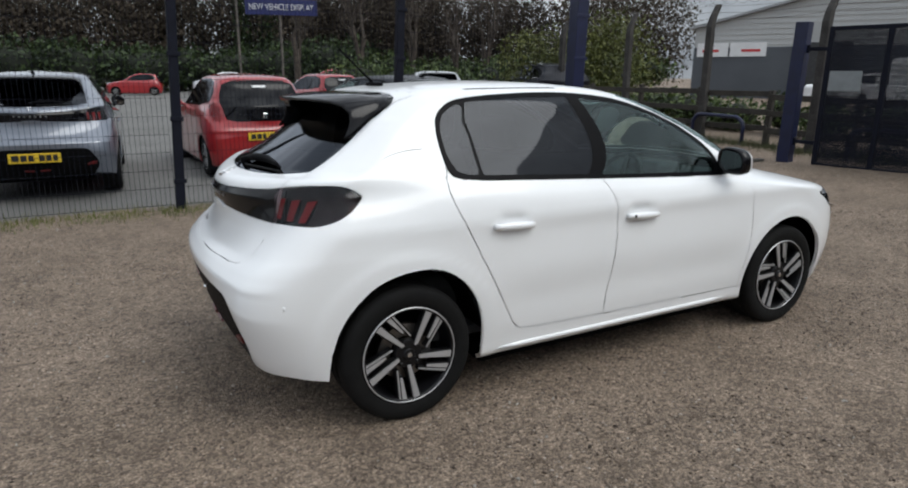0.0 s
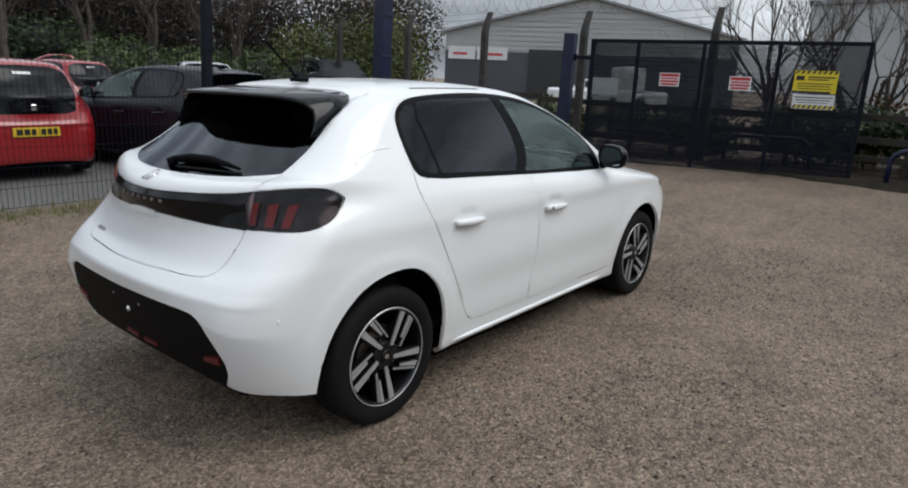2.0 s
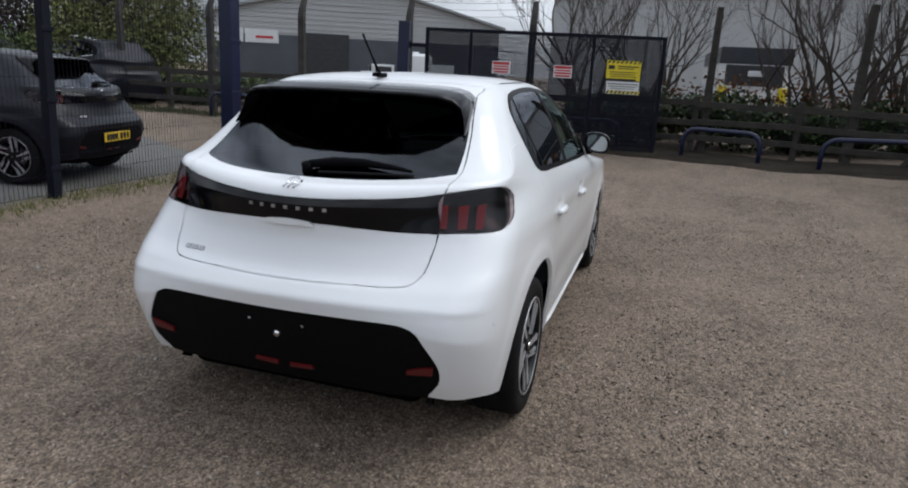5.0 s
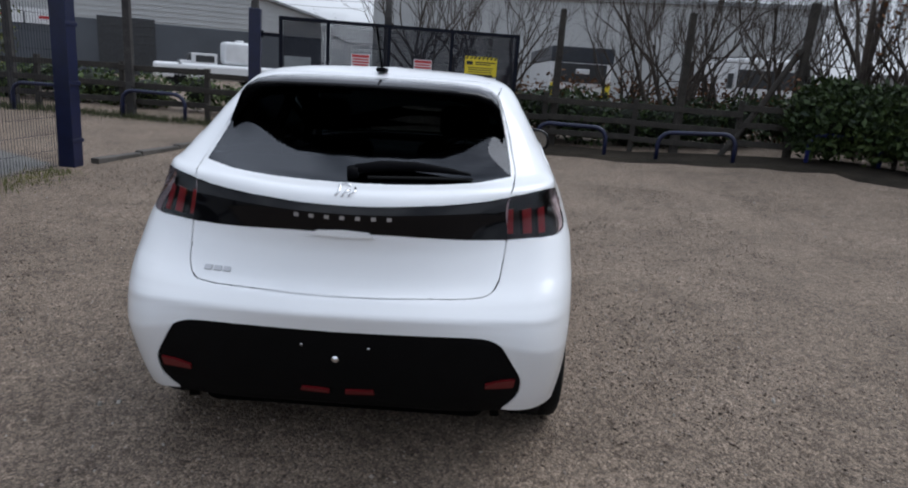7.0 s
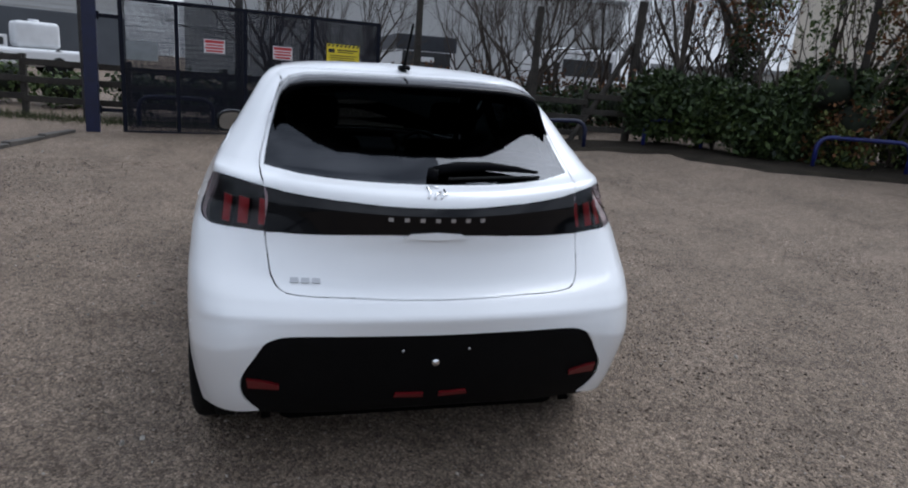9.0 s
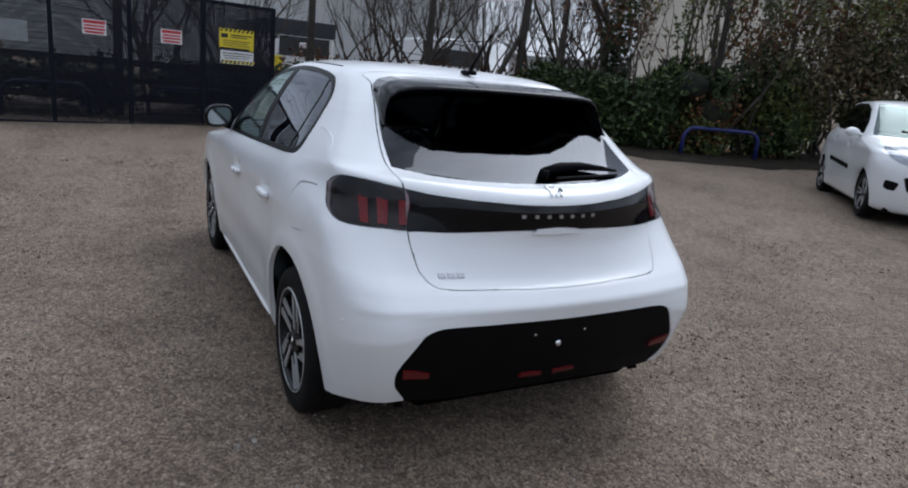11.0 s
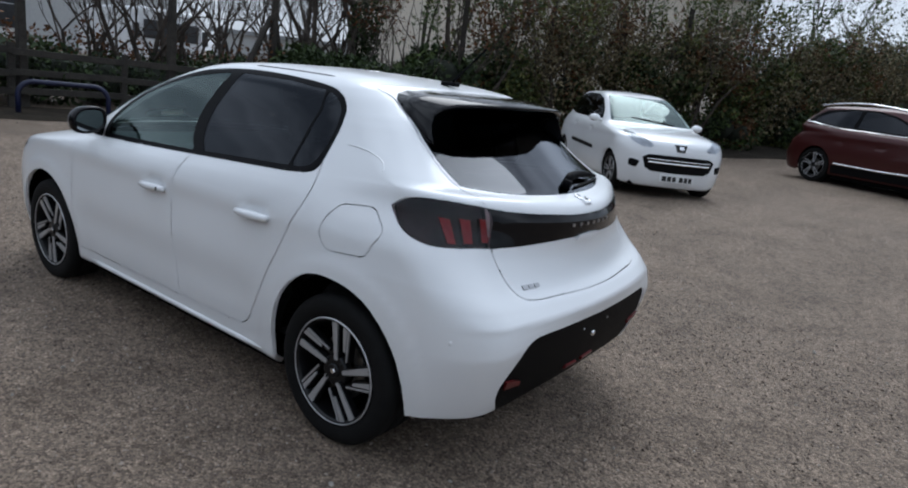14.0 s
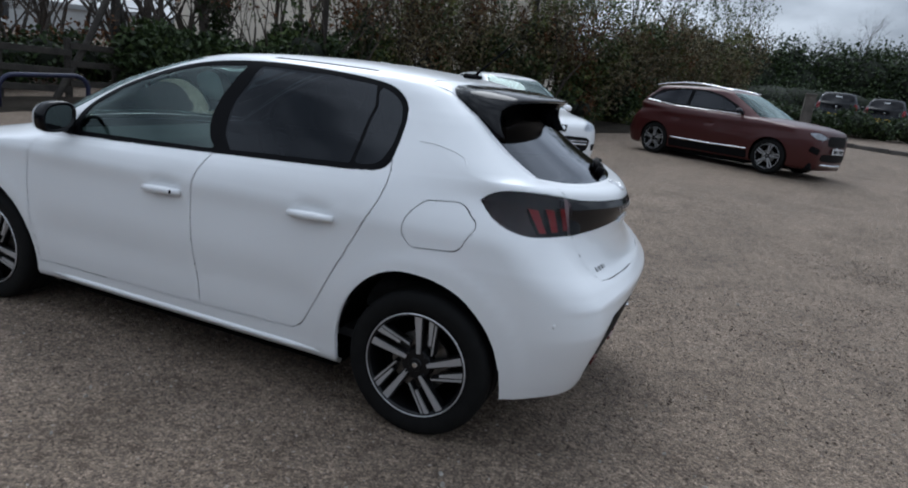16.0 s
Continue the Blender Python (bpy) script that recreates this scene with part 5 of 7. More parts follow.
# the gate: leaf from the hinge post, five bays, dense mesh, signs
GATE = Matrix.Translation((9.65, 0, 0)) @ Matrix.Rotation(math.atan2(1, -0.19), 4, "Z")  # x runs along the leaf
gate = tagged(empty("gate", GATE), "tall dark navy mesh gate with steel frame", "gate")
GZ0, GZ1 = 0.12, 2.27
stiles = (3.15, 2.34, 1.26, 0.125, -1.10)
for s in stiles:
    bm = bmesh.new()
    box(bm, s - 0.035, s + 0.035, -0.03, 0.03, GZ0, GZ1, 0.006, 1)
    part("stile", bm, NAVY_DARK, gate)
for z in (GZ0 + 0.03, GZ1 - 0.03):
    bm = bmesh.new()
    box(bm, -1.10, 3.15, -0.028, 0.028, z - 0.03, z + 0.03, 0.006, 1)
    part("rail", bm, NAVY_DARK, gate)
for s1, s0 in zip(stiles, stiles[1:]):
    bm = bmesh.new()
    n = int((s1 - s0 - 0.07) / 0.0127)
    for k in range(1, n):
        x = s0 + 0.035 + (s1 - s0 - 0.07) * k / n
        box_(bm, x - 0.0045, x + 0.0045, -0.003, 0.003, GZ0 + 0.06, GZ1 - 0.06)
    for k in range(1, 27):
        z = GZ0 + 0.06 + (GZ1 - GZ0 - 0.12) * k / 27
        box_(bm, s0 + 0.035, s1 - 0.035, 0.003, 0.007, z - 0.004, z + 0.004)
    tagged(part("mesh_infill", bm, NAVY_DARK, gate), kind="stuff")
hp = tagged(empty("gate_post", GATE @ pose(3.62, 0, 0, 0, -1.0, 0)), "thick navy steel gate hinge post", "post", group="fence posts")
bm = bmesh.new()
box(bm, -0.10, 0.10, -0.10, 0.10, -0.05, 2.36, 0.01, 2)
part("shaft", bm, NAVY, hp)
for z in (0.5, 1.95):
    bm = bmesh.new()
    tube(bm, [(-0.11, 0, z - 0.06), (-0.11, 0, z + 0.06)], 0.03, 10)
    box(bm, -0.44, -0.1, -0.015, 0.015, z - 0.03, z + 0.03, 0.004, 1)
    part("hinge", bm, NAVY_DARK, hp)


def plate(name, s, z, w, h, material, label, sub=()):
    """A thin sign panel on the gate with bars for its unreadable lines. sub: (x0, x1, z0, z1, material, lean), shares of the size."""
    th = tagged(empty(name, GATE @ pose(s, 0.04, z, 0, 0, 180)), label, "sign", group="gate signs")
    bm = bmesh.new()
    box(bm, -w / 2, w / 2, -0.002, 0.002, -h / 2, h / 2, 0.001, 1)
    part("panel", bm, material, th)
    for x0, x1, z0, z1, m, lean in sub:
        bm = bmesh.new()
        v = [bm.verts.new((w * (x - 0.5) + dx, -0.004, h * (zz - 0.5))) for x, zz, dx in ((x0, z0, 0), (x1, z0, 0), (x1, z1, lean), (x0, z1, lean))]
        f = bm.faces.new(v)
        r = bmesh.ops.extrude_face_region(bm, geom=[f])
        bmesh.ops.translate(bm, vec=(0, 0.0025, 0), verts=[g for g in r["geom"] if isinstance(g, bmesh.types.BMVert)])
        bmesh.ops.recalc_face_normals(bm, faces=bm.faces)
        part("print", bm, m, th)
    return th


RED_BARS = [(0.04, 0.96, 0.72, 0.94, SIGN_RED, 0), (0.08, 0.92, 0.52, 0.64, SIGN_RED, 0), (0.05, 0.95, 0.30, 0.44, SIGN_RED, 0), (0.1, 0.9, 0.08, 0.22, SIGN_RED, 0)]
plate("notice_sign", 1.76, 1.62, 0.33, 0.22, ACRYL_WHITE, "small red and white notice panel on the gate", RED_BARS)
plate("notice_sign", 0.64, 1.60, 0.33, 0.22, ACRYL_WHITE, "small red and white notice panel on the gate", RED_BARS)
stripes = [(k / 8 + 0.01, k / 8 + 0.072, 0.86, 0.99, INK_BLACK, 0.03) for k in range(8)]
plate("hazard_sign", -0.435, 1.665, 0.60, 0.34, SIGN_YELLOW, "yellow hazard sign with black diagonal stripes", stripes + [(0.05, 0.24, 0.56, 0.76, INK_BLACK, 0), (0.32, 0.94, 0.68, 0.74, INK_BLACK, 0), (0.32, 0.80, 0.58, 0.63, INK_BLACK, 0), (0.10, 0.90, 0.40, 0.44, INK_BLACK, 0), (0.10, 0.84, 0.29, 0.33, INK_BLACK, 0), (0.12, 0.88, 0.18, 0.215, INK_BLACK, 0), (0.0, 0.88, 0.0, 0.09, INK_BLACK, 0)])
plate("hazard_sign", -0.445, 1.365, 0.58, 0.22, ACRYL_WHITE, "white sign with a black and yellow striped lower edge", [(0.05, 0.95, 0.76, 0.84, CONCRETE, 0), (0.08, 0.90, 0.58, 0.65, CONCRETE, 0), (0.12, 0.86, 0.42, 0.47, CONCRETE, 0)] + [(k / 8 + 0.005, k / 8 + 0.058, 0.03, 0.28, INK_BLACK, 0.03) for k in range(8)] + [(k / 8 + 0.066, k / 8 + 0.118, 0.03, 0.28, SIGN_YELLOW, 0.03) for k in range(8)])
plate("grey_panel", 2.86, 1.46, 0.46, 0.30, PANEL_GREY, "plain grey panel fixed to the gate")


# hoops
def hoop(x0, y0, x1, y1, h=0.52, r=0.038, material=NAVY, label="dark navy steel hoop barrier"):
    th = tagged(empty("hoop_barrier", Matrix.Translation((x0, y0, gz(x0, y0)))), label, "barrier", group="hoop barriers")
    dx, dy = x1 - x0, y1 - y0
    dz = gz(x1, y1) - gz(x0, y0)
    ln = math.hypot(dx, dy)
    pts = []
    rr = 0.22
    for k in range(9):
        a = math.pi / 2 * k / 8
        pts.append((rr * (1 - math.cos(a)), h - rr + rr * math.sin(a)))
    prof = [(0.0, -0.05)] + pts + [(ln - u, z) for u, z in pts[::-1]] + [(ln, -0.05)]
    bm = bmesh.new()
    tube(bm, [(u / ln * dx, u / ln * dy, z + dz * u / ln) for u, z in prof], r, 10)
    part("hoop_tube", bm, material, th, smooth=True)
    for u in (0, ln):
        bm = bmesh.new()
        q = (u / ln * dx, u / ln * dy)
        disc_ring(bm, [(0.09, 0.0), (0.09, 0.012), (0.04, 0.014)], 16, "z")
        part("base_plate", bm, material, th).matrix_basis = Matrix.Translation((q[0], q[1], dz * u / ln))


hoop(9.80, -1.60, 9.55, -2.85)
hoop(9.30, -3.75, 8.93, -5.00)
hoop(9.00, -6.30, 8.55, -7.30, material=BLUE_HOOP, label="blue steel hoop barrier among shrubs")
hoop(6.90, -8.45, 6.25, -9.80, 0.55, material=BLUE_HOOP, label="blue steel hoop barrier half hidden in the hedge")
hoop(10.25, 0.95, 10.4, -0.40)
hoop(9.85, 3.05, 10.05, 1.85)
hoop(10.2, 6.6, 10.2, 5.35)
hoop(9.9, 8.6, 9.9, 7.4)


# cranked concrete posts with wire
def cranked_post(x, y, h=2.55, turn=0.0, crank=True):
    th = tagged(empty("concrete_post", pose(x, y, gz(x, y), 0, 0, turn)), "weathered cranked concrete fence post" if crank else "weathered straight timber post", "post", group="concrete posts")
    bm = bmesh.new()
    prof = [(0, -0.1), (0, h - 0.28), (-0.04, h - 0.12), (-0.20, h + 0.16)] if crank else [(0, -0.1), (0, h * 0.5), (0.02, h)]
    rings = []
    for k, (u, z) in enumerate(prof):
        w = 0.075 - 0.022 * k / (len(prof) - 1)
        rings.append([bm.verts.new((sx * w, u + sy * w, z)) for sx, sy in ((-1, -1), (1, -1), (1, 1), (-1, 1))])
    for a, b in zip(rings, rings[1:]):
        for k in range(4):
            bm.faces.new((a[k], a[(k + 1) % 4], b[(k + 1) % 4], b[k]))
    bm.faces.new(rings[0][::-1])
    bm.faces.new(rings[-1])
    bmesh.ops.bevel(bm, geom=[e for e in bm.edges], offset=0.012, segments=1, affect="EDGES")
    part("shaft", bm, OLD_CONCRETE if crank else TIMBER, th)
    return th


CP = [(10.7, 11.8), (10.5, 9.0), (10.35, 6.5), (10.25, 3.95), (10.35, 1.40), (10.55, -1.95), (10.15, -4.30)]
for k, (x, y) in enumerate(CP):
    cranked_post(x, y, 2.55 if k < 5 else 2.62, 95, k < 5)
WIRE = mat("rusty_wire", (0.12, 0.10, 0.085), 0.6, metal=0.6, vary=0.4)
bw = tagged(empty("barbed_wire"), "coiled barbed wire along the concrete posts", "wire")
for (x0, y0), (x1, y1) in zip(CP[:5], CP[1:5]):
    bm = bmesh.new()
    n = 26
    for j in range(3):
        z0, z1 = gz(x0, y0) + 2.42 + 0.12 * j, gz(x1, y1) + 2.42 + 0.12 * j
        tube(bm, [(x0 + (x1 - x0) * k / n - 0.07 * j, y0 + (y1 - y0) * k / n, z0 + (z1 - z0) * k / n - 0.05 * math.sin(math.pi * k / n)) for k in range(n + 1)], 0.004, 3)
    m_ = 9 * 24
    tube(bm, [(x0 + (x1 - x0) * k / m_ - 0.1 + 0.20 * math.cos(k * 2 * math.pi / 24), y0 + (y1 - y0) * k / m_, gz(x0, y0) + 2.85 + 0.20 * math.sin(k * 2 * math.pi / 24)) for k in range(m_ + 1)], 0.0035, 3)
    part("wire_run", bm, WIRE, bw)


# timber post-and-rail fence behind the hoops
def rail_fence(pts, h=1.05):
    th = tagged(empty("rail_fence"), "dark weathered timber post-and-rail fence", "fence")
    for (x0, y0), (x1, y1) in zip(pts, pts[1:]):
        ln, a = math.hypot(x1 - x0, y1 - y0), math.degrees(math.atan2(y1 - y0, x1 - x0))
        n = max(1, round(ln / 1.8))
        for k in range(n):
            t = k / n
            x, y = x0 + (x1 - x0) * t, y0 + (y1 - y0) * t
            bm = bmesh.new()
            box(bm, -0.05, 0.05, -0.05, 0.05, -0.1, h, 0.008, 1)
            part("post", bm, TIMBER, th).matrix_basis = pose(x, y, gz(x, y), rng.uniform(-2, 2), rng.uniform(-2, 2), a)
            for z in (0.28, 0.60, 0.92):
                bm = bmesh.new()
                box(bm, 0, ln / n + 0.03, -0.075, -0.045, z - 0.055, z + 0.055, 0.006, 1)
                part("rail", bm, TIMBER, th).matrix_basis = pose(x, y, gz(x, y) + rng.uniform(-0.015, 0.015), 0, rng.uniform(-0.6, 0.6), a)


rail_fence([(10.55, 12.0), (10.45, 5.0), (10.6, 0.0), (10.35, -3.5), (9.3, -7.2)])
# leaning strut post at the end of the rails
st = tagged(empty("strut_post", pose(9.75, -6.30, gz(9.7, -6.3))), "old leaning timber posts propped together", "post")
for pts, r in (([(0, 0, -0.1), (0.02, 0.02, 1.4), (0.0, -0.02, 2.75)], 0.085), ([(0.05, 1.25, -0.1), (0.03, 0.6, 0.95), (0.0, 0.1, 1.95)], 0.06), ([(0.05, -0.55, -0.1), (0.02, -0.3, 0.8), (0, -0.05, 1.7)], 0.05)):
    bm = bmesh.new()
    tube(bm, pts, r, 8)
    part("prop", bm, TIMBER, st)

# old timber posts standing in the hedge
for k, (x, y) in enumerate(((7.4, -9.6), (6.5, -11.9), (5.4, -13.6), (4.3, -15.2))):
    cranked_post(x, y, 3.4 + 0.15 * (k % 2), 40 + 70 * k, False)

# display sign on two poles past the car park
sg_ = tagged(empty("display_sign", pose(3.54, 18.25, gz(3.5, 18), 0, 0, -15.2)), "navy sign on two thin grey poles with white lettering", "sign")
bm = bmesh.new()
box(bm, -0.05, 2.12, -0.02, 0.02, 3.22, 3.68, 0.01, 1)
part("board", bm, SIGN_NAVY, sg_)
for x in (-0.30, 0.98):
    bm = bmesh.new()
    tube(bm, [(x, 0.05, 0), (x, 0.05, 4.6 if x < 0 else 3.6)], 0.035, 8)
    part("pole", bm, CONCRETE, sg_)
txt = bpy.data.curves.new("lettering", "FONT")
txt.body, txt.size, txt.align_x, txt.align_y, txt.extrude = "NEW VEHICLE DISPLAY", 0.235, "CENTER", "CENTER", 0.003
txt.materials.append(ACRYL_WHITE)
to = new("lettering", txt)
to.parent = sg_
to.matrix_basis = pose(1.035, -0.026, 3.45, 90, 0, 0) @ Matrix.Diagonal((0.80, 1.1, 1, 1))

# square concrete post at the end of the hedge
cpst = tagged(empty("concrete_post", pose(-3.58, -21.9, gz(-3.58, -21.9))), "pale square concrete post at the hedge end", "post")
bm = bmesh.new()
box(bm, -0.16, 0.16, -0.16, 0.16, -0.1, 1.35, 0.02, 2)
part("shaft", bm, CONCRETE, cpst)
bm = bmesh.new()
box(bm, -0.18, 0.18, -0.18, 0.18, 1.35, 1.42, 0.02, 2)
part("post_cap", bm, CONCRETE, cpst)

# ---- hedge, shrubs, trees ----
def leaf_mat(name, c1, c2, rough=0.5):
    m = bpy.data.materials.new(name)
    m.use_nodes = True
    nt = m.node_tree
    b = nt.nodes["Principled BSDF"]
    g = nt.nodes.new("ShaderNodeNewGeometry")
    r = nt.nodes.new("ShaderNodeValToRGB")
    r.color_ramp.elements[0].color, r.color_ramp.elements[1].color = (*c1, 1), (*c2, 1)
    nt.links.new(g.outputs["Random Per Island"], r.inputs["Fac"])
    nt.links.new(r.outputs["Color"], b.inputs["Base Color"])
    b.inputs["Roughness"].default_value = rough
    b.inputs["Specular IOR Level"].default_value = 0.22
    return m


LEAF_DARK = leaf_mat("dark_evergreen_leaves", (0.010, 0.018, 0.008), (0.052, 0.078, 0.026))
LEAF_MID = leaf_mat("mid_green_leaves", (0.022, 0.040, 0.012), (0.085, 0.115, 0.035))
LEAF_RUSSET = leaf_mat("russet_dry_leaves", (0.06, 0.026, 0.012), (0.16, 0.075, 0.03), 0.7)
LEAF_TWIGGY = leaf_mat("brown_grey_twig_mass", (0.028, 0.022, 0.016), (0.085, 0.068, 0.050), 0.9)
LEAF_STRAW = leaf_mat("straw_brown_dead_leaves", (0.045, 0.036, 0.022), (0.19, 0.155, 0.085), 0.8)
LEAF_OLIVE = leaf_mat("olive_spring_leaves", (0.05, 0.06, 0.016), (0.13, 0.14, 0.04))
# dark colour of the filler cores: stands for the shade between leaves
CORE = mat("foliage_shade_core", (0.016, 0.021, 0.011), 0.95, vary=0.5, scale=6, bump=0.6, bump_scale=12)


def leaves(name, pts, size, material, parent, seed=0, long=1.7):
    """One mesh of many small folded leaves at the given places."""
    r = np.random.RandomState(seed)
    n = len(pts)
    P = np.asarray(pts)
    a = r.normal(size=(n, 3))
    a /= np.linalg.norm(a, axis=1)[:, None]
    b = np.cross(a, r.normal(size=(n, 3)))
    b /= np.linalg.norm(b, axis=1)[:, None]
    s = size * r.uniform(0.6, 1.3, (n, 1))
    c = np.cross(a, b)
    q = np.stack([P - a * s * long / 2, P + b * s / 2 + c * s * 0.12, P + a * s * long / 2, P - b * s / 2 + c * s * 0.12], 1).reshape(-1, 3)
    me = bpy.data.meshes.new(name)
    me.vertices.add(4 * n)
    me.vertices.foreach_set("co", q.ravel())
    me.loops.add(4 * n)
    me.loops.foreach_set("vertex_index", np.arange(4 * n))
    me.polygons.add(n)
    me.polygons.foreach_set("loop_start", np.arange(n) * 4)
    me.update()
    me.materials.append(material)
    ob = new(name, me)
    ob.parent = parent
    return ob


def blob_points(blobs, n, rs, shell=0.35):
    """Places spread through lumps (x, y, z, rx, ry, rz), most of them near the outside."""
    vol = np.array([b[3] * b[4] * b[5] for b in blobs]) ** 0.67
    idx = rs.choice(len(blobs), n, p=vol / vol.sum())
    B = np.array(blobs)[idx]
    d = rs.normal(size=(n, 3))
    d /= np.linalg.norm(d, axis=1)[:, None]
    rad = 1 - shell * rs.rand(n) ** 1.5 + 0.10 * rs.normal(size=n)
    return B[:, :3] + d * B[:, 3:] * rad[:, None]


# solid lumps added inside the leaves, coloured as dark as the shaded depth
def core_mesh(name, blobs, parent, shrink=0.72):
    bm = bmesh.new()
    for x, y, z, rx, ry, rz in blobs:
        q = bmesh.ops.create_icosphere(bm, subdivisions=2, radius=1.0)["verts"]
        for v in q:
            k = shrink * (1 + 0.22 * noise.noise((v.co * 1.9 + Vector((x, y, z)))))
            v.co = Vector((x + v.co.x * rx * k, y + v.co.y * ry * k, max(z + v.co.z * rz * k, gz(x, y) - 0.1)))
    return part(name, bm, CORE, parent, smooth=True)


HEDGE_LINE = [(8.6, -6.9), (7.5, -7.6), (7.0, -9.2), (6.4, -11.0), (5.5, -12.8), (4.4, -14.6), (3.0, -16.4), (1.9, -18.4), (0.8, -20.8), (-0.4, -23.4), (-1.6, -26.0)]


def hedge_blobs(line, rs, h, t):
    out = []
    for (x0, y0), (x1, y1) in zip(line, line[1:]):
        for k in range(8 if y0 > -13 else 13):
            u = rs.rand()
            x, y = x0 + (x1 - x0) * u, y0 + (y1 - y0) * u
            r = rs.uniform(0.5, 0.95) * t
            z = rs.uniform(0.25, (h - 0.5 + (1.6 if y < -14.5 else 0.8 if y < -12 else 0.0)) * (0.74 + 0.34 * math.sin(2.3 * x - 1.1 * y) ** 2))
            out.append((x + rs.uniform(0, 0.9), y + rs.uniform(-0.5, 0.3), gz(x, y) + z, r, r, r * rs.uniform(0.7, 1.1)))
    return out


rs = np.random.RandomState(7)
hedge = tagged(empty("hedge"), "tall dense evergreen hedge with ragged leafy outline", "hedge", kind="stuff")
hb = hedge_blobs(HEDGE_LINE, rs, 2.0, 0.85)
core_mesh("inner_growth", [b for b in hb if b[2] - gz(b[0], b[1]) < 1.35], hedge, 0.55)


def clumped(pts, seed, cut_off=-0.08, scale=1.1):
    """Keeps leaves in clumps and leaves gaps between them, more of them higher up."""
    k = [noise.noise((p[0] * scale + seed, p[1] * scale, p[2] * scale)) - 0.10 * max(0.0, p[2] - 1.6) > cut_off for p in pts]
    return pts[np.array(k)]


near_, far_ = [b for b in hb if b[1] > -9.0], [b for b in hb if b[1] <= -9.0]
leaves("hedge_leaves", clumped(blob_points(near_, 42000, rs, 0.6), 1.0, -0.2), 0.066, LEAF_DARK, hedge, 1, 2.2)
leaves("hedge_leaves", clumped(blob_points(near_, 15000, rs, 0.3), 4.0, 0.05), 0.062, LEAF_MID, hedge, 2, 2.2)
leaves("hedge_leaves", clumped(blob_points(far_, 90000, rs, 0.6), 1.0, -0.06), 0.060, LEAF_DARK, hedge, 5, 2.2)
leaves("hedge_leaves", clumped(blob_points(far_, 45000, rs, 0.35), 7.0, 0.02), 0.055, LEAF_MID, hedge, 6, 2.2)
leaves("russet_leaves", clumped(blob_points(far_, 52000, rs, 0.4), 11.0, 0.10, 0.7), 0.055, LEAF_RUSSET, hedge, 3)
leaves("olive_leaves", clumped(blob_points(far_, 80000, rs, 0.3), 15.0, 0.02, 0.7), 0.055, LEAF_OLIVE, hedge, 4)


def branching(bm_t, bm_c, rs, p, d, ln, r, depth, spread=0.55, lift=0.12, split=3):
    """Grows tapered limbs; thick ones into one mesh, twigs into another."""
    n = 4
    pts, rad = [p.copy()], [r]
    for k in range(n):
        d = (d + Vector(rs.normal(size=3)) * 0.10 + Vector((0, 0, lift * 0.3))).normalized()
        p = p + d * ln / n
        pts.append(p.copy())
        rad.append(r * (1 - 0.42 * (k + 1) / n))
    tube(bm_t if depth > 2 else bm_c, pts, rad, 7 if depth > 3 else (5 if depth > 2 else 3), False)
    if depth == 0:
        return
    for k in range(split + (1 if depth < 3 else 0)):
        i = n if k == 0 else rs.randint(max(1, n // 2), n + 1)
        nd = (d + Vector(rs.normal(size=3)) * spread + Vector((0, 0, lift))).normalized()
        branching(bm_t, bm_c, rs, pts[i], nd, ln * rs.uniform(0.58, 0.82), rad[i] * rs.uniform(0.55, 0.78), depth - 1, spread, lift, split)


def bare_tree(name, seed, trunk, r, depth, label, stems=1, spread=0.55, lift=0.15, split=3, ivy=0):
    rs = np.random.RandomState(seed)
    th = tagged(empty(name), label, "tree", group="bare trees")
    bt, bc = bmesh.new(), bmesh.new()
    for k in range(stems):
        d = Vector((rs.normal() * (0.28 if stems > 1 else 0.05), rs.normal() * (0.28 if stems > 1 else 0.05), 1)).normalized()
        branching(bt, bc, rs, Vector((rs.normal() * 0.12 * (stems > 1), rs.normal() * 0.12 * (stems > 1), -0.1)), d, trunk, r, depth, spread, lift, split)
    part("trunk", bt, BARK, th, smooth=True)
    part("crown", bc, TWIG, th)
    if ivy:
        lv = blob_points([(0, 0, 1.2, 0.45, 0.45, 1.3), (0.1, 0, 2.6, 0.5, 0.5, 1.0), (0, 0.1, 3.8, 0.5, 0.6, 0.7)], ivy, rs, 0.6)
        leaves("ivy", lv, 0.08, LEAF_DARK, th, seed)
    return th


t_big = bare_tree("bare_tree", 11, 2.6, 0.20, 5, "tall bare winter tree with spreading branches", spread=0.5, split=3)
t_ivy = bare_tree("bare_tree", 12, 2.9, 0.17, 5, "bare winter tree with an ivy-covered trunk", spread=0.45, ivy=2500)
t_multi = bare_tree("bare_tree", 13, 1.5, 0.052, 4, "multi-stemmed bare shrub-like tree", stems=5, spread=0.45, lift=0.25)
t_slim = bare_tree("bare_tree", 14, 2.3, 0.065, 4, "slim bare young tree", spread=0.4, lift=0.3)


def plant(src, x, y, s=1.0, turn=0.0, first=False):
    m = pose(x, y, gz(x, y), 0, 0, turn)
    if first:
        src.matrix_basis = m @ Matrix.Diagonal((s, s, s, 1))
        return src
    ob = copy_thing(src, m)
    ob.scale = (s, s, s)
    return ob


rt = random.Random(3)
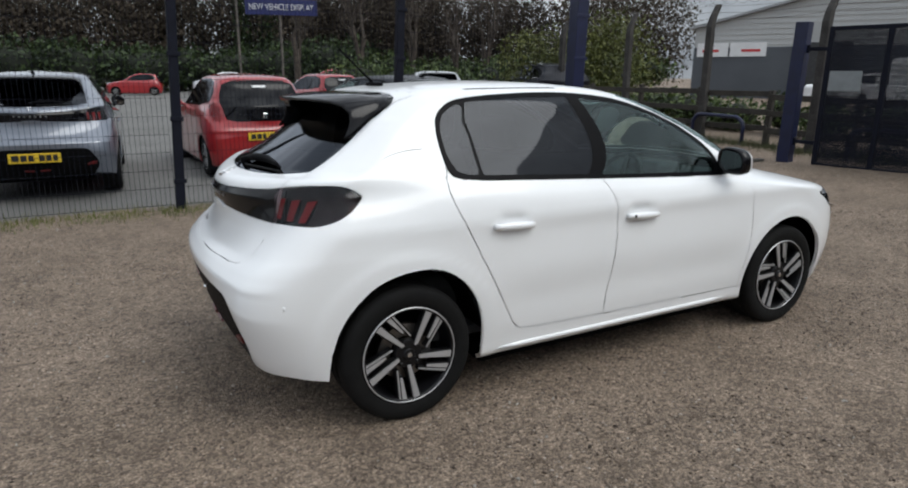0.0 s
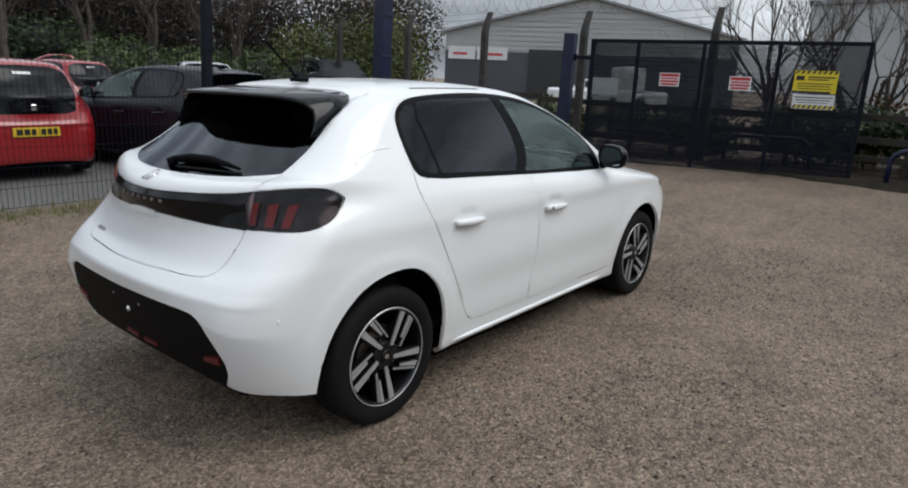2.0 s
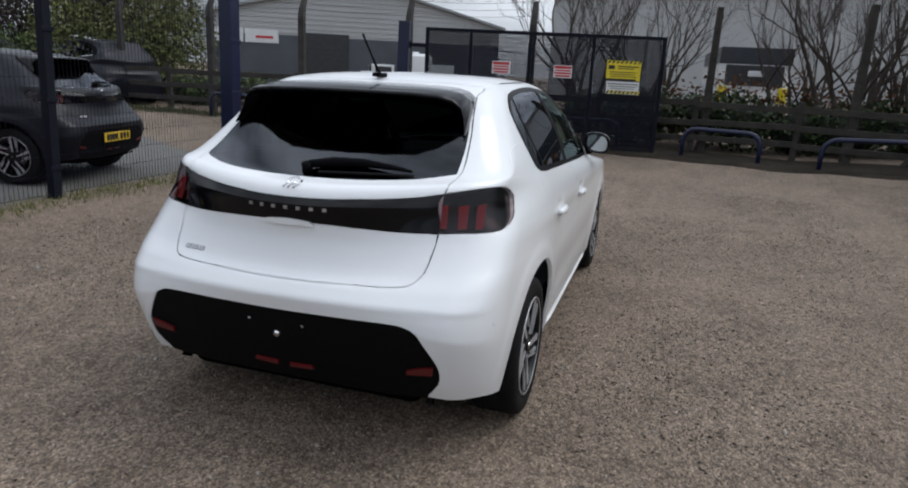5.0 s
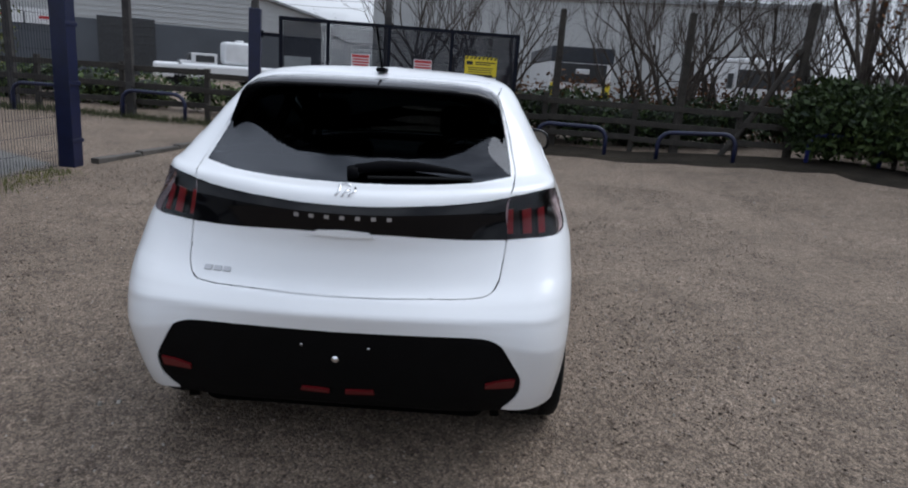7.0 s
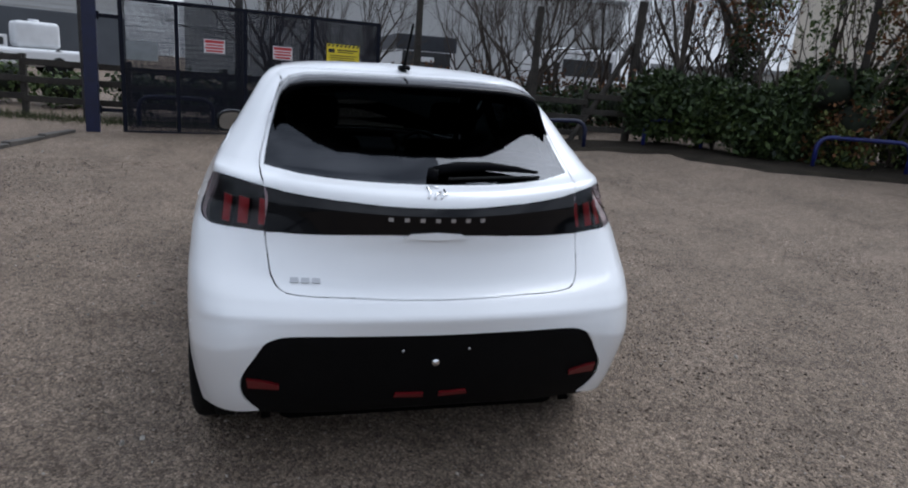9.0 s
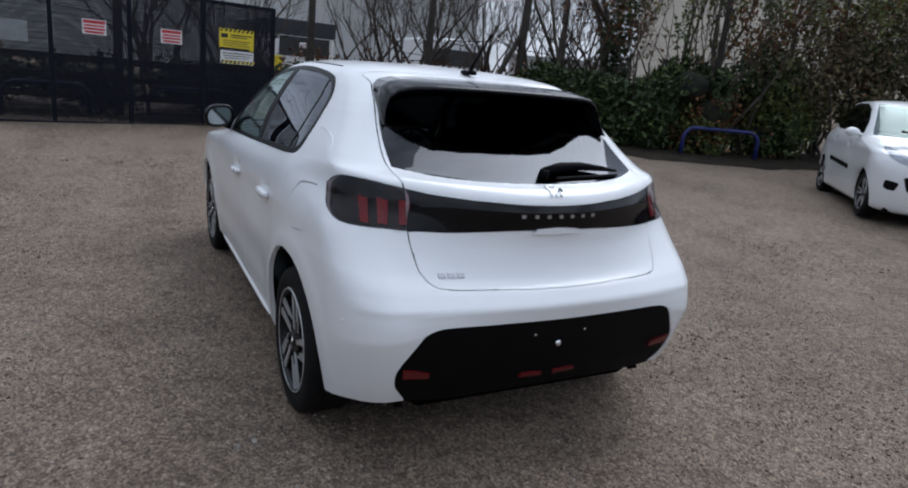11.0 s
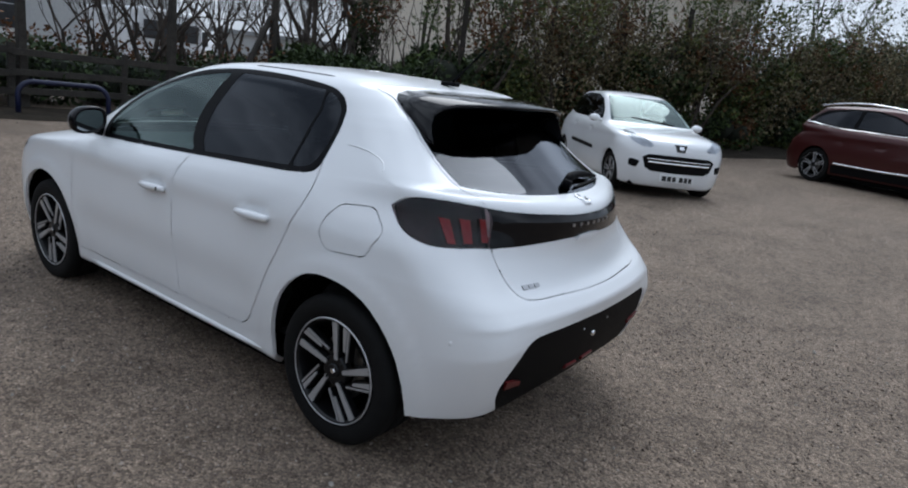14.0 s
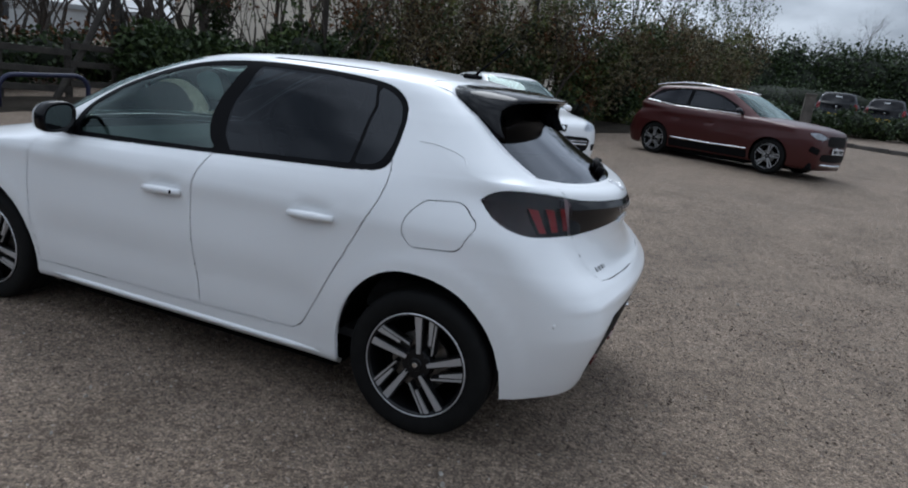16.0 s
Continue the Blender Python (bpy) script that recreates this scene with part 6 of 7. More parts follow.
# woodland far behind the car park
plant(t_big, 17.0, 44, 1.5, 20, True)
plant(t_ivy, 5.0, 62, 2.0, 80, True)
for k in range(30):
    x = -48 + 2.6 * k + rt.uniform(-0.9, 0.9)
    plant(rt.choice((t_big, t_ivy, t_ivy, t_ivy)), x, 62 + rt.uniform(-3, 6) - 0.25 * max(0, x), rt.uniform(1.5, 2.2), rt.uniform(0, 360))
for x, y, s in ((20, 41, 1.5), (23, 40, 1.3), (27, 42, 1.4), (13, 46, 1.5), (30, 44, 1.3)):
    plant(t_big, x, y, s, rt.uniform(0, 360))
# trees beyond the gate, in front of the pale wall
plant(t_multi, 12.6, 0.6, 1.25, 0, True)
for x, y, s in ((12.4, -1.0, 1.1), (11.6, -4.6, 1.3), (11.4, -5.5, 1.05), (12.2, -3.6, 1.0), (12.6, -7.4, 1.25), (11.8, -8.6, 1.1), (13.2, -9.8, 1.2)):
    plant(t_multi, x, y, s, rt.uniform(0, 360))
plant(t_slim, 11.0, -8.0, 1.3, 0, True)
for x, y, s in ((10.4, -9.2, 1.25), (9.6, -10.6, 1.1), (9.3, -11.8, 1.3), (8.6, -13.4, 1.2), (7.6, -15.2, 1.2), (6.2, -17.0, 1.2), (4.8, -19.6, 1.2), (3.0, -23.0, 1.3), (9.9, -7.6, 1.2), (8.2, -12.4, 1.0), (6.8, -14.2, 1.0)):
    plant(t_slim if rt.random() < 0.6 else t_multi, x, y, s, rt.uniform(0, 360))
# scrub stems with a few leaves left, growing out of the hedge
def scrub(x, y, s, seed, material, n=700):
    rs = np.random.RandomState(seed)
    th = tagged(empty("scrub_tree", pose(x, y, gz(x, y), 0, 0, seed * 40)), "thin scrub tree with sparse leaves in the hedge", "tree", group="scrub trees")
    bt, bc = bmesh.new(), bmesh.new()
    for k in range(4):
        d = Vector((rs.normal() * 0.22, rs.normal() * 0.22, 1)).normalized()
        branching(bt, bc, rs, Vector((rs.normal() * 0.2, rs.normal() * 0.2, 0)), d, 1.35 * s, 0.035, 4, 0.42, 0.25, 2)
    bc.verts.ensure_lookup_table()
    tips = np.array([tuple(v.co) for v in bc.verts])
    part("trunk", bt, BARK, th)
    part("crown", bc, TWIG, th)
    tips = tips[tips[:, 2] > 1.2]
    leaves("sparse_leaves", tips[rs.randint(0, len(tips), n)] + rs.normal(size=(n, 3)) * 0.05, 0.055, material, th, seed)


for k, (x, y) in enumerate(((8.6, -8.4), (7.9, -9.8), (7.3, -11.2), (6.9, -12.2), (6.2, -13.2), (5.5, -14.3), (4.6, -15.6), (3.6, -17.0), (2.6, -19.0), (1.6, -21.0), (0.6, -23.5), (-0.8, -26.0), (8.9, -7.6), (7.7, -8.3), (7.2, -9.4), (6.9, -10.4), (6.2, -11.8), (7.6, -10.6), (5.6, -13.4), (6.6, -12.9), (5.0, -15.0), (4.1, -16.2), (3.2, -17.8), (6.0, -14.0), (2.2, -19.8), (4.9, -14.2), (3.9, -15.4))):
    scrub(x, y, 1.0 + 0.25 * (k % 3), 60 + k, (LEAF_RUSSET, LEAF_OLIVE, LEAF_MID)[k % 3], 800 + 300 * (k % 3) if y < -9 else 350)
plant(t_ivy, 9.7, -8.9, 0.85, 120)
plant(t_big, 1.5, -24.5, 0.8, 40)
for x, y, s in ((-6, -52, 1.0), (-10, -50, 1.1), (-14, -48, 1.0), (-2, -50, 1.2), (-18, -46, 1.1)):
    plant(t_big, x, y, s, rt.uniform(0, 360))


def shrub(name, blobs, n, size, material, label, seed, core=True):
    rs = np.random.RandomState(seed)
    th = tagged(empty(name), label, "shrub", kind="stuff")
    if core:
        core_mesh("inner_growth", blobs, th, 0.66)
    leaves("leaf_mass", blob_points(blobs, n, rs, 0.5), size, material, th, seed)
    return th


def row_blobs(x0, y0, x1, y1, h, r, n, seed):
    rs = np.random.RandomState(seed)
    out = []
    for k in range(n):
        t = (k + rs.uniform(-0.3, 0.3)) / max(1, n - 1)
        x, y = x0 + (x1 - x0) * t, y0 + (y1 - y0) * t
        rr = r * rs.uniform(0.7, 1.25)
        out.append((x, y, gz(x, y) + h * rs.uniform(0.35, 0.65), rr, rr, h * rs.uniform(0.4, 0.62)))
    return out


shrub("undergrowth", row_blobs(-48, 60, 26, 52, 3.6, 3.2, 34, 5), 40000, 0.22, LEAF_DARK, "dark evergreen undergrowth below bare trees", 5)
shrub("twig_thicket", row_blobs(-50, 66, 30, 57, 10.0, 3.6, 44, 25), 170000, 0.19, LEAF_TWIGGY, "brown winter thicket of bare twigs", 25, False)
shrub("green_shrub", row_blobs(10.5, 13.6, 13.4, 12.0, 2.6, 1.0, 6, 6), 9000, 0.07, LEAF_OLIVE, "loose green spring shrub behind the fence", 6, False)
shrub("green_hedge", row_blobs(6.5, 17.5, 15.5, 15.5, 1.7, 1.0, 12, 8), 12000, 0.09, LEAF_MID, "low green hedge behind the parked cars", 8)
shrub("verge_hedge", row_blobs(11.4, 3.0, 11.3, -9.0, 1.0, 0.7, 16, 9), 12000, 0.07, LEAF_DARK, "low dark hedge behind the timber rails", 9)
shrub("russet_hedge", row_blobs(12.2, -1.0, 12.0, -8.0, 1.25, 0.6, 12, 10), 6000, 0.06, LEAF_RUSSET, "low russet winter hedge", 10, False)
shrub("verge_hedge", row_blobs(12.0, 5.0, 12.4, 13.0, 0.8, 0.6, 10, 19), 6000, 0.07, LEAF_MID, "low hedge behind the timber rails", 19)
shrub("brown_thicket", [(x + 0.3, y, gz(x, y) + 2.0 + 0.5 * (k % 2), 1.1, 1.3, 1.15) for k, (x, y) in enumerate(HEDGE_LINE[3:])] + [(x - 0.4, y - 0.9, gz(x, y) + 1.5 + 0.4 * (k % 3), 0.9, 1.2, 1.1) for k, (x, y) in enumerate(HEDGE_LINE[3:-1])], 30000, 0.05, LEAF_STRAW, "brown winter twigs and dead growth in the hedge", 33, False)
shrub("far_hedge", row_blobs(-34, -36, 2, -34, 2.2, 2.2, 22, 12) + row_blobs(-34, -34.5, 2, -32.5, 0.9, 2.0, 26, 14), 50000, 0.07, LEAF_DARK, "dark far hedge beyond the road", 12)
shrub("far_thicket", row_blobs(-14, -38, 3, -36, 4.2, 1.9, 26, 13) + row_blobs(-40, -40, -12, -38, 3.4, 1.9, 26, 15), 110000, 0.11, LEAF_DARK, "loose dark evergreen thicket beyond the road", 13)
shrub("low_hedge", row_blobs(-10.5, -25.0, -2.6, -23.6, 0.85, 0.6, 16, 31), 16000, 0.07, LEAF_DARK, "low dark hedge beyond the far kerb", 31)
shrub("twig_thicket", row_blobs(18, 60, 39, 36, 8.5, 2.8, 22, 26), 80000, 0.15, LEAF_TWIGGY, "brown winter thicket of bare twigs", 26, False)
shrub("undergrowth", row_blobs(20, 52, 37, 35, 2.6, 2.2, 16, 27), 16000, 0.18, LEAF_MID, "green undergrowth below bare trees", 27)

# bed of dark soil along the rails and the hedge; its colour also holds their shade
SOIL = mat("dark_soil_with_shade", (0.030, 0.024, 0.017), 0.95, vary=0.5, scale=2.5, speck=0.4, speck_scale=45, bump=0.9, bump_scale=40, spec=0.15)
bed = [(10.3, 1.2), (10.0, -1.5), (9.5, -4.5)] + HEDGE_LINE
bm = bmesh.new()
rows = []
for i, ((x0, y0), (x1, y1)) in enumerate(zip(bed, bed[1:])):
    for k in range(10):
        t = k / 10
        x, y = x0 + (x1 - x0) * t, y0 + (y1 - y0) * t
        wide = (0.75 if i < 3 else 1.45) + 0.22 * noise.noise((x * 1.3, y * 1.3, 7.0)) + 0.10 * noise.noise((x * 5.0, y * 5.0, 2.0))
        ux, uy = -0.90, 0.44
        rows.append([bm.verts.new((x + ux * d, y + uy * d, gz(x + ux * d, y + uy * d) + (0.035 if d < wide - 0.01 else -0.02))) for d in [-0.6 + (wide + 0.6) * j / 8 for j in range(9)]])
for a, b in zip(rows, rows[1:]):
    for k in range(8):
        bm.faces.new((a[k], a[k + 1], b[k + 1], b[k]))
bmesh.ops.recalc_face_normals(bm, faces=bm.faces)
tagged(part("verge", bm, SOIL, smooth=True), "dark soil bed along the hedge foot, hedge shade in its colour", "soil", kind="structure")

# ---- buildings ----
CLAD = mat("pale_grey_cladding", (0.44, 0.45, 0.45), 0.55, vary=0.10, scale=0.5, speck=0.05, speck_scale=8)
CLAD_DARK = mat("slate_grey_cladding", (0.075, 0.084, 0.098), 0.6, vary=0.2, scale=0.6)
CLAD_CREAM = mat("cream_cladding", (0.62, 0.565, 0.475), 0.6, vary=0.12, scale=0.5)
ROOF_DARK = mat("dark_vehicle_roof", (0.03, 0.035, 0.045), 0.5, vary=0.2)
ROOF_GREY = mat("grey_roof_sheet", (0.28, 0.29, 0.30), 0.6, vary=0.2, scale=0.4)
SHUTTER = mat("dark_roller_shutter", (0.035, 0.037, 0.04), 0.5, vary=0.3)


def gable_shed(name, left, right, eave, ridge, depth, band, label):
    """A clad shed with a gable towards the yard: left and right foot corners (x, y)."""
    lx, ly = left
    rx, ry = right
    w = math.hypot(rx - lx, ry - ly)
    a = math.degrees(math.atan2(ry - ly, rx - lx))
    th = tagged(empty(name, pose(lx, ly, 0.2, 0, 0, a)), label, "building")
    # horizontal cladding boards as ribs on the gable wall
    bm = bmesh.new()
    box_(bm, 0, w, 0, 0.2, band, eave)
    v = [bm.verts.new(c) for c in ((0, 0, eave), (w, 0, eave), (w / 2, 0, ridge), (0, 0.2, eave), (w, 0.2, eave), (w / 2, 0.2, ridge))]
    for f in ((0, 1, 2), (5, 4, 3), (0, 2, 5, 3), (1, 4, 5, 2)):
        bm.faces.new([v[i] for i in f])
    part("gable_wall", bm, CLAD, th)
    bm = bmesh.new()
    box_(bm, 0, w, -0.03, 0.2, 0, band)
    part("lower_wall", bm, CLAD_DARK, th)
    z, bm = band + 0.12, bmesh.new()
    while z < ridge - 0.15:
        half = w / 2 if z < eave else w / 2 * (ridge - z) / (ridge - eave)
        box_(bm, w / 2 - half + 0.02, w / 2 + half - 0.02, -0.035, 0.0, z, z + 0.05)
        z += 0.28
    tagged(part("cladding_rib", bm, CLAD, th), kind="stuff")
    for c in ((0, 0.2, 0.2, depth), (w - 0.2, w, 0.2, depth), (0, w, depth - 0.2, depth)):
        bm = bmesh.new()
        box_(bm, *c, 0, eave)
        part("side_wall", bm, CLAD, th)
    for s in (0, 1):
        bm = bmesh.new()
        x0, x1 = (-0.3, w / 2) if s == 0 else (w + 0.3, w / 2)
        z0 = eave - 0.3 * (ridge - eave) / (w / 2)
        v = [bm.verts.new(c) for c in ((x0, -0.3, z0 + 0.02), (x1, -0.3, ridge + 0.02), (x1, depth, ridge + 0.02), (x0, depth, z0 + 0.02), (x0, -0.3, z0 + 0.16), (x1, -0.3, ridge + 0.16), (x1, depth, ridge + 0.16), (x0, depth, z0 + 0.16))]
        for f in ((0, 1, 2, 3), (7, 6, 5, 4), (0, 4, 5, 1), (1, 5, 6, 2), (2, 6, 7, 3), (3, 7, 4, 0)):
            bm.faces.new([v[i] for i in f])
        bmesh.ops.recalc_face_normals(bm, faces=bm.faces)
        part("roof", bm, ROOF_GREY, th)
    return th, w


shed, sw_ = gable_shed("warehouse", (30.4, 24.6), (38.2, 9.3), 4.0, 6.1, 26, 2.95, "pale grey clad warehouse with a low gable roof")
bm = bmesh.new()
box_(bm, 5.2, 8.0, -0.05, -0.03, 0.0, 3.15)
door_ = part("roller_door", bm, SHUTTER, shed, "dark roller shutter door")
for k in range(14):
    bm = bmesh.new()
    box_(bm, 5.22, 7.98, -0.10 + 0.02 * (k % 2), -0.05, 0.0 + k * 0.225, 0.215 + k * 0.225)
    part("slat", bm, SHUTTER, door_)
for x0, x1, p0, p1 in ((0.2, 1.9, 0.5, 1.4), (2.0, 3.9, 2.6, 3.6)):
    bm = bmesh.new()
    box_(bm, x0, x1, -0.10, -0.04, 2.45, 3.2)
    ban = part("banner", bm, ACRYL_WHITE, shed, "white banner panel with faded red print")
    bm = bmesh.new()
    box_(bm, p0, p1, -0.112, -0.10, 2.70, 2.84)
    part("print_bar", bm, SIGN_RED, ban)


def flat_block(name, a, b, h, depth, clad, label, ribs=0.6, base=0.0, band=None, windows=()):
    """A large flat-roofed clad building whose front runs from a to b."""
    w = math.hypot(b[0] - a[0], b[1] - a[1])
    th = tagged(empty(name, pose(a[0], a[1], base, 0, 0, math.degrees(math.atan2(b[1] - a[1], b[0] - a[0])))), label, "building")
    for c in ((0, w, 0, 0.25), (0, 0.25, 0.25, depth), (w - 0.25, w, 0.25, depth), (0, w, depth, depth + 0.25)):
        bm = bmesh.new()
        box_(bm, *c, 0, h)
        part("wall", bm, clad, th)
    bm = bmesh.new()
    for k in range(int(w / ribs)):
        box_(bm, ribs * k, ribs * k + 0.05, -0.03, 0, 0.1, h - 0.1)
    tagged(part("cladding_rib", bm, clad, th), kind="stuff")
    bm = bmesh.new()
    box_(bm, -0.2, w + 0.2, -0.2, depth + 0.4, h, h + 0.25)
    part("roof", bm, ROOF_GREY, th)
    for x0, x1, z0, z1 in windows:
        bm = bmesh.new()
        box_(bm, x0, x1, -0.06, -0.02, z0, z1)
        win = part("window", bm, SHUTTER, th)
        bm = bmesh.new()
        for c in ((x0 - 0.06, x0, z0 - 0.06, z1 + 0.06), (x1, x1 + 0.06, z0 - 0.06, z1 + 0.06), (x0, x1, z0 - 0.06, z0), (x0, x1, z1, z1 + 0.06)):
            box_(bm, c[0], c[1], -0.08, 0.0, c[2], c[3])
        part("window_frame", bm, ROOF_GREY, win)
    return th


flat_block("depot_building", (43.5, 7.0), (37.8, -20.3), 6.6, 20, CLAD, "large pale grey industrial building", 1.2)
flat_block("office_building", (23.0, -21.1), (6.5, -29.7), 5.6, 14, CLAD_CREAM, "long cream-clad industrial building behind the hedge", 1.5, 1.0)
flat_block("depot_building", (36.0, -22.0), (28.0, -31.0), 2.3, 12, CLAD, "low pale industrial building", 1.2, 0.6)

# ---- other parked vehicles ----
def car_table(zk, wk, rear, front, hood=0.0):
    """The hatchback's levels taken to another car's height, width, tail and nose; hood lifts the bonnet."""
    xs_ = (0.90, 1.47, 2.46, 3.355) if len(front) == 4 else (0.90, 1.47, 2.46, 2.96, 3.16, 3.355)
    out = []
    for zs, w, sl, xr, zr, xf, zf, a, b, c, d in HATCH_LEVELS:
        z_ = lambda z: float(np.interp(z, (0.185, 0.55, 0.95, 1.06, 1.476), zk))
        out.append((z_(zs), w * wk, sl * 0.5, float(np.interp(xr, (-0.70, -0.59, -0.43, 0.10, 0.56), rear)), z_(zr), float(np.interp(xf, xs_, front)), z_(zf) + float(np.interp(zf, (0.50, 0.74, 0.93, 1.01), (0.0, hood, 0.5 * hood, 0.0))), a, b, c, d))
    return tuple(out)


def paint(name, c, rough=0.3, metal=0.0):
    return mat(name, c, rough, metal=metal, coat=1.0, vary=0.05, scale=1.5)


GREY_PAINT = paint("blue_grey_metallic_paint", (0.16, 0.18, 0.22), 0.35, 0.3)
RED_PAINT = paint("bright_red_paint", (0.30, 0.008, 0.012))
BURGUNDY = mat("dark_copper_red_paint", (0.050, 0.006, 0.006), 0.38, metal=0.3, coat=0.3, vary=0.05, scale=1.5)
BLACK_PAINT = mat("black_blue_paint", (0.003, 0.004, 0.009), 0.45, coat=0.12, vary=0.05, scale=1.5, spec=0.3)
SILVER_PAINT = paint("silver_paint", (0.42, 0.43, 0.44), 0.35, 0.5)
OFF_WHITE = paint("plain_white_paint", (0.74, 0.75, 0.76))


def number_plate(parent, m, w=0.52, h=0.11, material=PLATE_YELLOW):
    bm = bmesh.new()
    box(bm, -w / 2, w / 2, -0.006, 0.006, -h / 2, h / 2, 0.003, 1)
    p = part("number_plate", bm, material, parent)
    p.matrix_basis = m
    for x0, x1 in ((-0.43, -0.30), (-0.27, -0.15), (-0.12, -0.02), (0.08, 0.19), (0.22, 0.32), (0.35, 0.44)):
        bm = bmesh.new()
        box(bm, x0 * w, x1 * w, -0.010, -0.005, -h * 0.32, h * 0.32, 0.002, 1)
        part("plate_bar", bm, INK_BLACK, p)


def repainted(src, m, colour, label, rear_plate=True):
    """Another hatchback of the same make in another colour."""
    made = copy_thing(src, m)
    tagged(made, label, "car")
    done = {}
    for o in made.children_recursive:
        if o.type == "MESH" and WHITE_PAINT.name in o.data.materials:
            if o.data.name not in done:
                d = o.data.copy()
                d.materials[0] = colour
                done[o.data.name] = d
            o.data = done[o.data.name]
    if rear_plate:
        number_plate(made, pose(-0.722, 0, 0.50, 0, 0, -90))
    return made


def make_car(name, label, table, colour, spec, m):
    """A parked car: painted body cut at its windows, lamps, grille and arches."""
    th = tagged(empty(name, m), label, "car")
    side, front, rear = Inverse(table, 0.10, 0.95, [0, 2], 150), Inverse(table, 0.66, 1.0, [1, 2], 120), Inverse(table, 0.0, 0.345, [1, 2], 120)
    us_ = np.unique(np.concatenate([np.linspace(0, 0.16, 9), np.linspace(0.16, 0.34, 13), np.linspace(0.34, 0.74, 40), np.linspace(0.74, 0.90, 12), np.linspace(0.90, 1, 8)]))
    bm = sheet(us_, np.linspace(0, NLEV - 1, 46))
    regions = []
    wb, ra = spec["wheelbase"], spec["arch"]
    hz = spec["tyre"]
    n_ = 24
    for cx in (0.0, wb):
        arc = [(cx - ra, hz * 0.3)] + [(cx + ra * math.cos(a), hz + ra * math.sin(a)) for a in (math.pi * (1.1 - 1.2 * k / n_) for k in range(n_ + 1))] + [(cx + ra, hz * 0.3)]
        uv = side(arc)
        cut(bm, uv)
        regions.append(("arch", uv + [(uv[-1][0], -0.5), (uv[0][0], -0.5)], None))
    for kind, inv, pts, material in spec["cuts"]:
        pts = rounded(pts, 0.03, 3)
        pts = [p for a, b in zip(pts, pts[1:] + pts[:1]) for p in ((a), ((a[0] + b[0]) / 2, (a[1] + b[1]) / 2))]
        uv = {"side": side, "front": front, "rear": rear}[inv](pts)
        cut(bm, uv + uv[:1])
        regions.append((kind, uv, material))
    for kind, inv, pts in spec.get("across", ()):  # regions that cross the middle: lower line and upper line
        lo_, hi_ = ({"front": front, "rear": rear}[inv](p) for p in pts)
        cut(bm, lo_)
        cut(bm, hi_)
        if len(pts) > 1:
            cut(bm, [lo_[-1], hi_[-1]])
        regions.append((kind[0], lo_ + hi_[::-1] + ([(1.01, hi_[0][1]), (1.01, lo_[0][1])] if inv == "front" else [(-0.01, hi_[0][1]), (-0.01, lo_[0][1])]), kind[1]))
    ws = spec["screen"]
    for uu in (ws[0],):
        cut(bm, [(uu, ws[1]), (uu, ws[2])])
        cut(bm, [(uu, ws[1]), (1.0, ws[1] + 0.2)])
        cut(bm, [(uu, ws[2]), (1.0, ws[2])])
    regions.append(("windscreen", [(ws[0], ws[1]), (1.01, ws[1] + 0.2), (1.01, ws[2]), (ws[0], ws[2])], GLASS_CLEAR))
    bm.verts.index_update()
    fl = list(bm.faces)
    C = np.array([tuple(f.calc_center_median())[:2] for f in fl])
    used = np.zeros(len(fl), bool)
    for kind, uv, material in regions:
        k = inside(uv, C[:, 0], C[:, 1] / VS) & ~used
        used |= k
        fs = [fl[i] for i in np.nonzero(k)[0]]
        if material is None or not fs:
            continue
        if kind in ("windscreen", "rear_window", "grille", "lower_grille", "valance", "trim", "tailgate_glass"):
            panel(kind, fs, material, th, table, "both", lift=0.002, lip=0.012)
        else:
            for sd in "RL":
                o = panel(kind, fs, material, th, table, sd, lift=0.002, lip=0.012)
                if kind in ("headlamp", "tail_lamp"):
                    panel("housing", fs, LAMP_SILVER if kind == "headlamp" else LAMP_RED, o, table, sd, lift=-0.014, lip=0)
    panel("body", [fl[i] for i in np.nonzero(~used)[0]], colour, th, table, "both", lip=0.02, gap=0.001)
    bm.free()
    # added near-black shell, so that gaps in the body look shaded
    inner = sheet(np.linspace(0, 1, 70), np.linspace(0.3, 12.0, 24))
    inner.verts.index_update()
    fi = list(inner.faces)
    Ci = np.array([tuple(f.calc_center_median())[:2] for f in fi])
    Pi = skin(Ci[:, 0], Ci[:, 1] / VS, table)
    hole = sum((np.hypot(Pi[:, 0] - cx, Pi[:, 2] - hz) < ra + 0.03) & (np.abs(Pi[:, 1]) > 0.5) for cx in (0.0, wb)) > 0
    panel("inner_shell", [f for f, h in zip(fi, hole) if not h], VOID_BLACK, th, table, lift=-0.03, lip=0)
    inner.free()
    half = max(r[1] for r in table) - 0.045
    for cx in (0.0, wb):
        for sg in (-1, 1):
            wheel_arch(th, cx, ra + 0.005, sg, half - 0.03)
            alloy_wheel(th, pose(cx, sg * half, hz, 0, 0, 0 if sg < 0 else 180), hz, spec.get("tread", 0.17), spec["rim"], turn=cx, style="twin")
    # unseen underbody boxes that keep light off the ground below
    b = bmesh.new()
    box(b, -0.40, wb + 0.45, -half + 0.22, half - 0.22, 0.13, 0.32, 0.03)
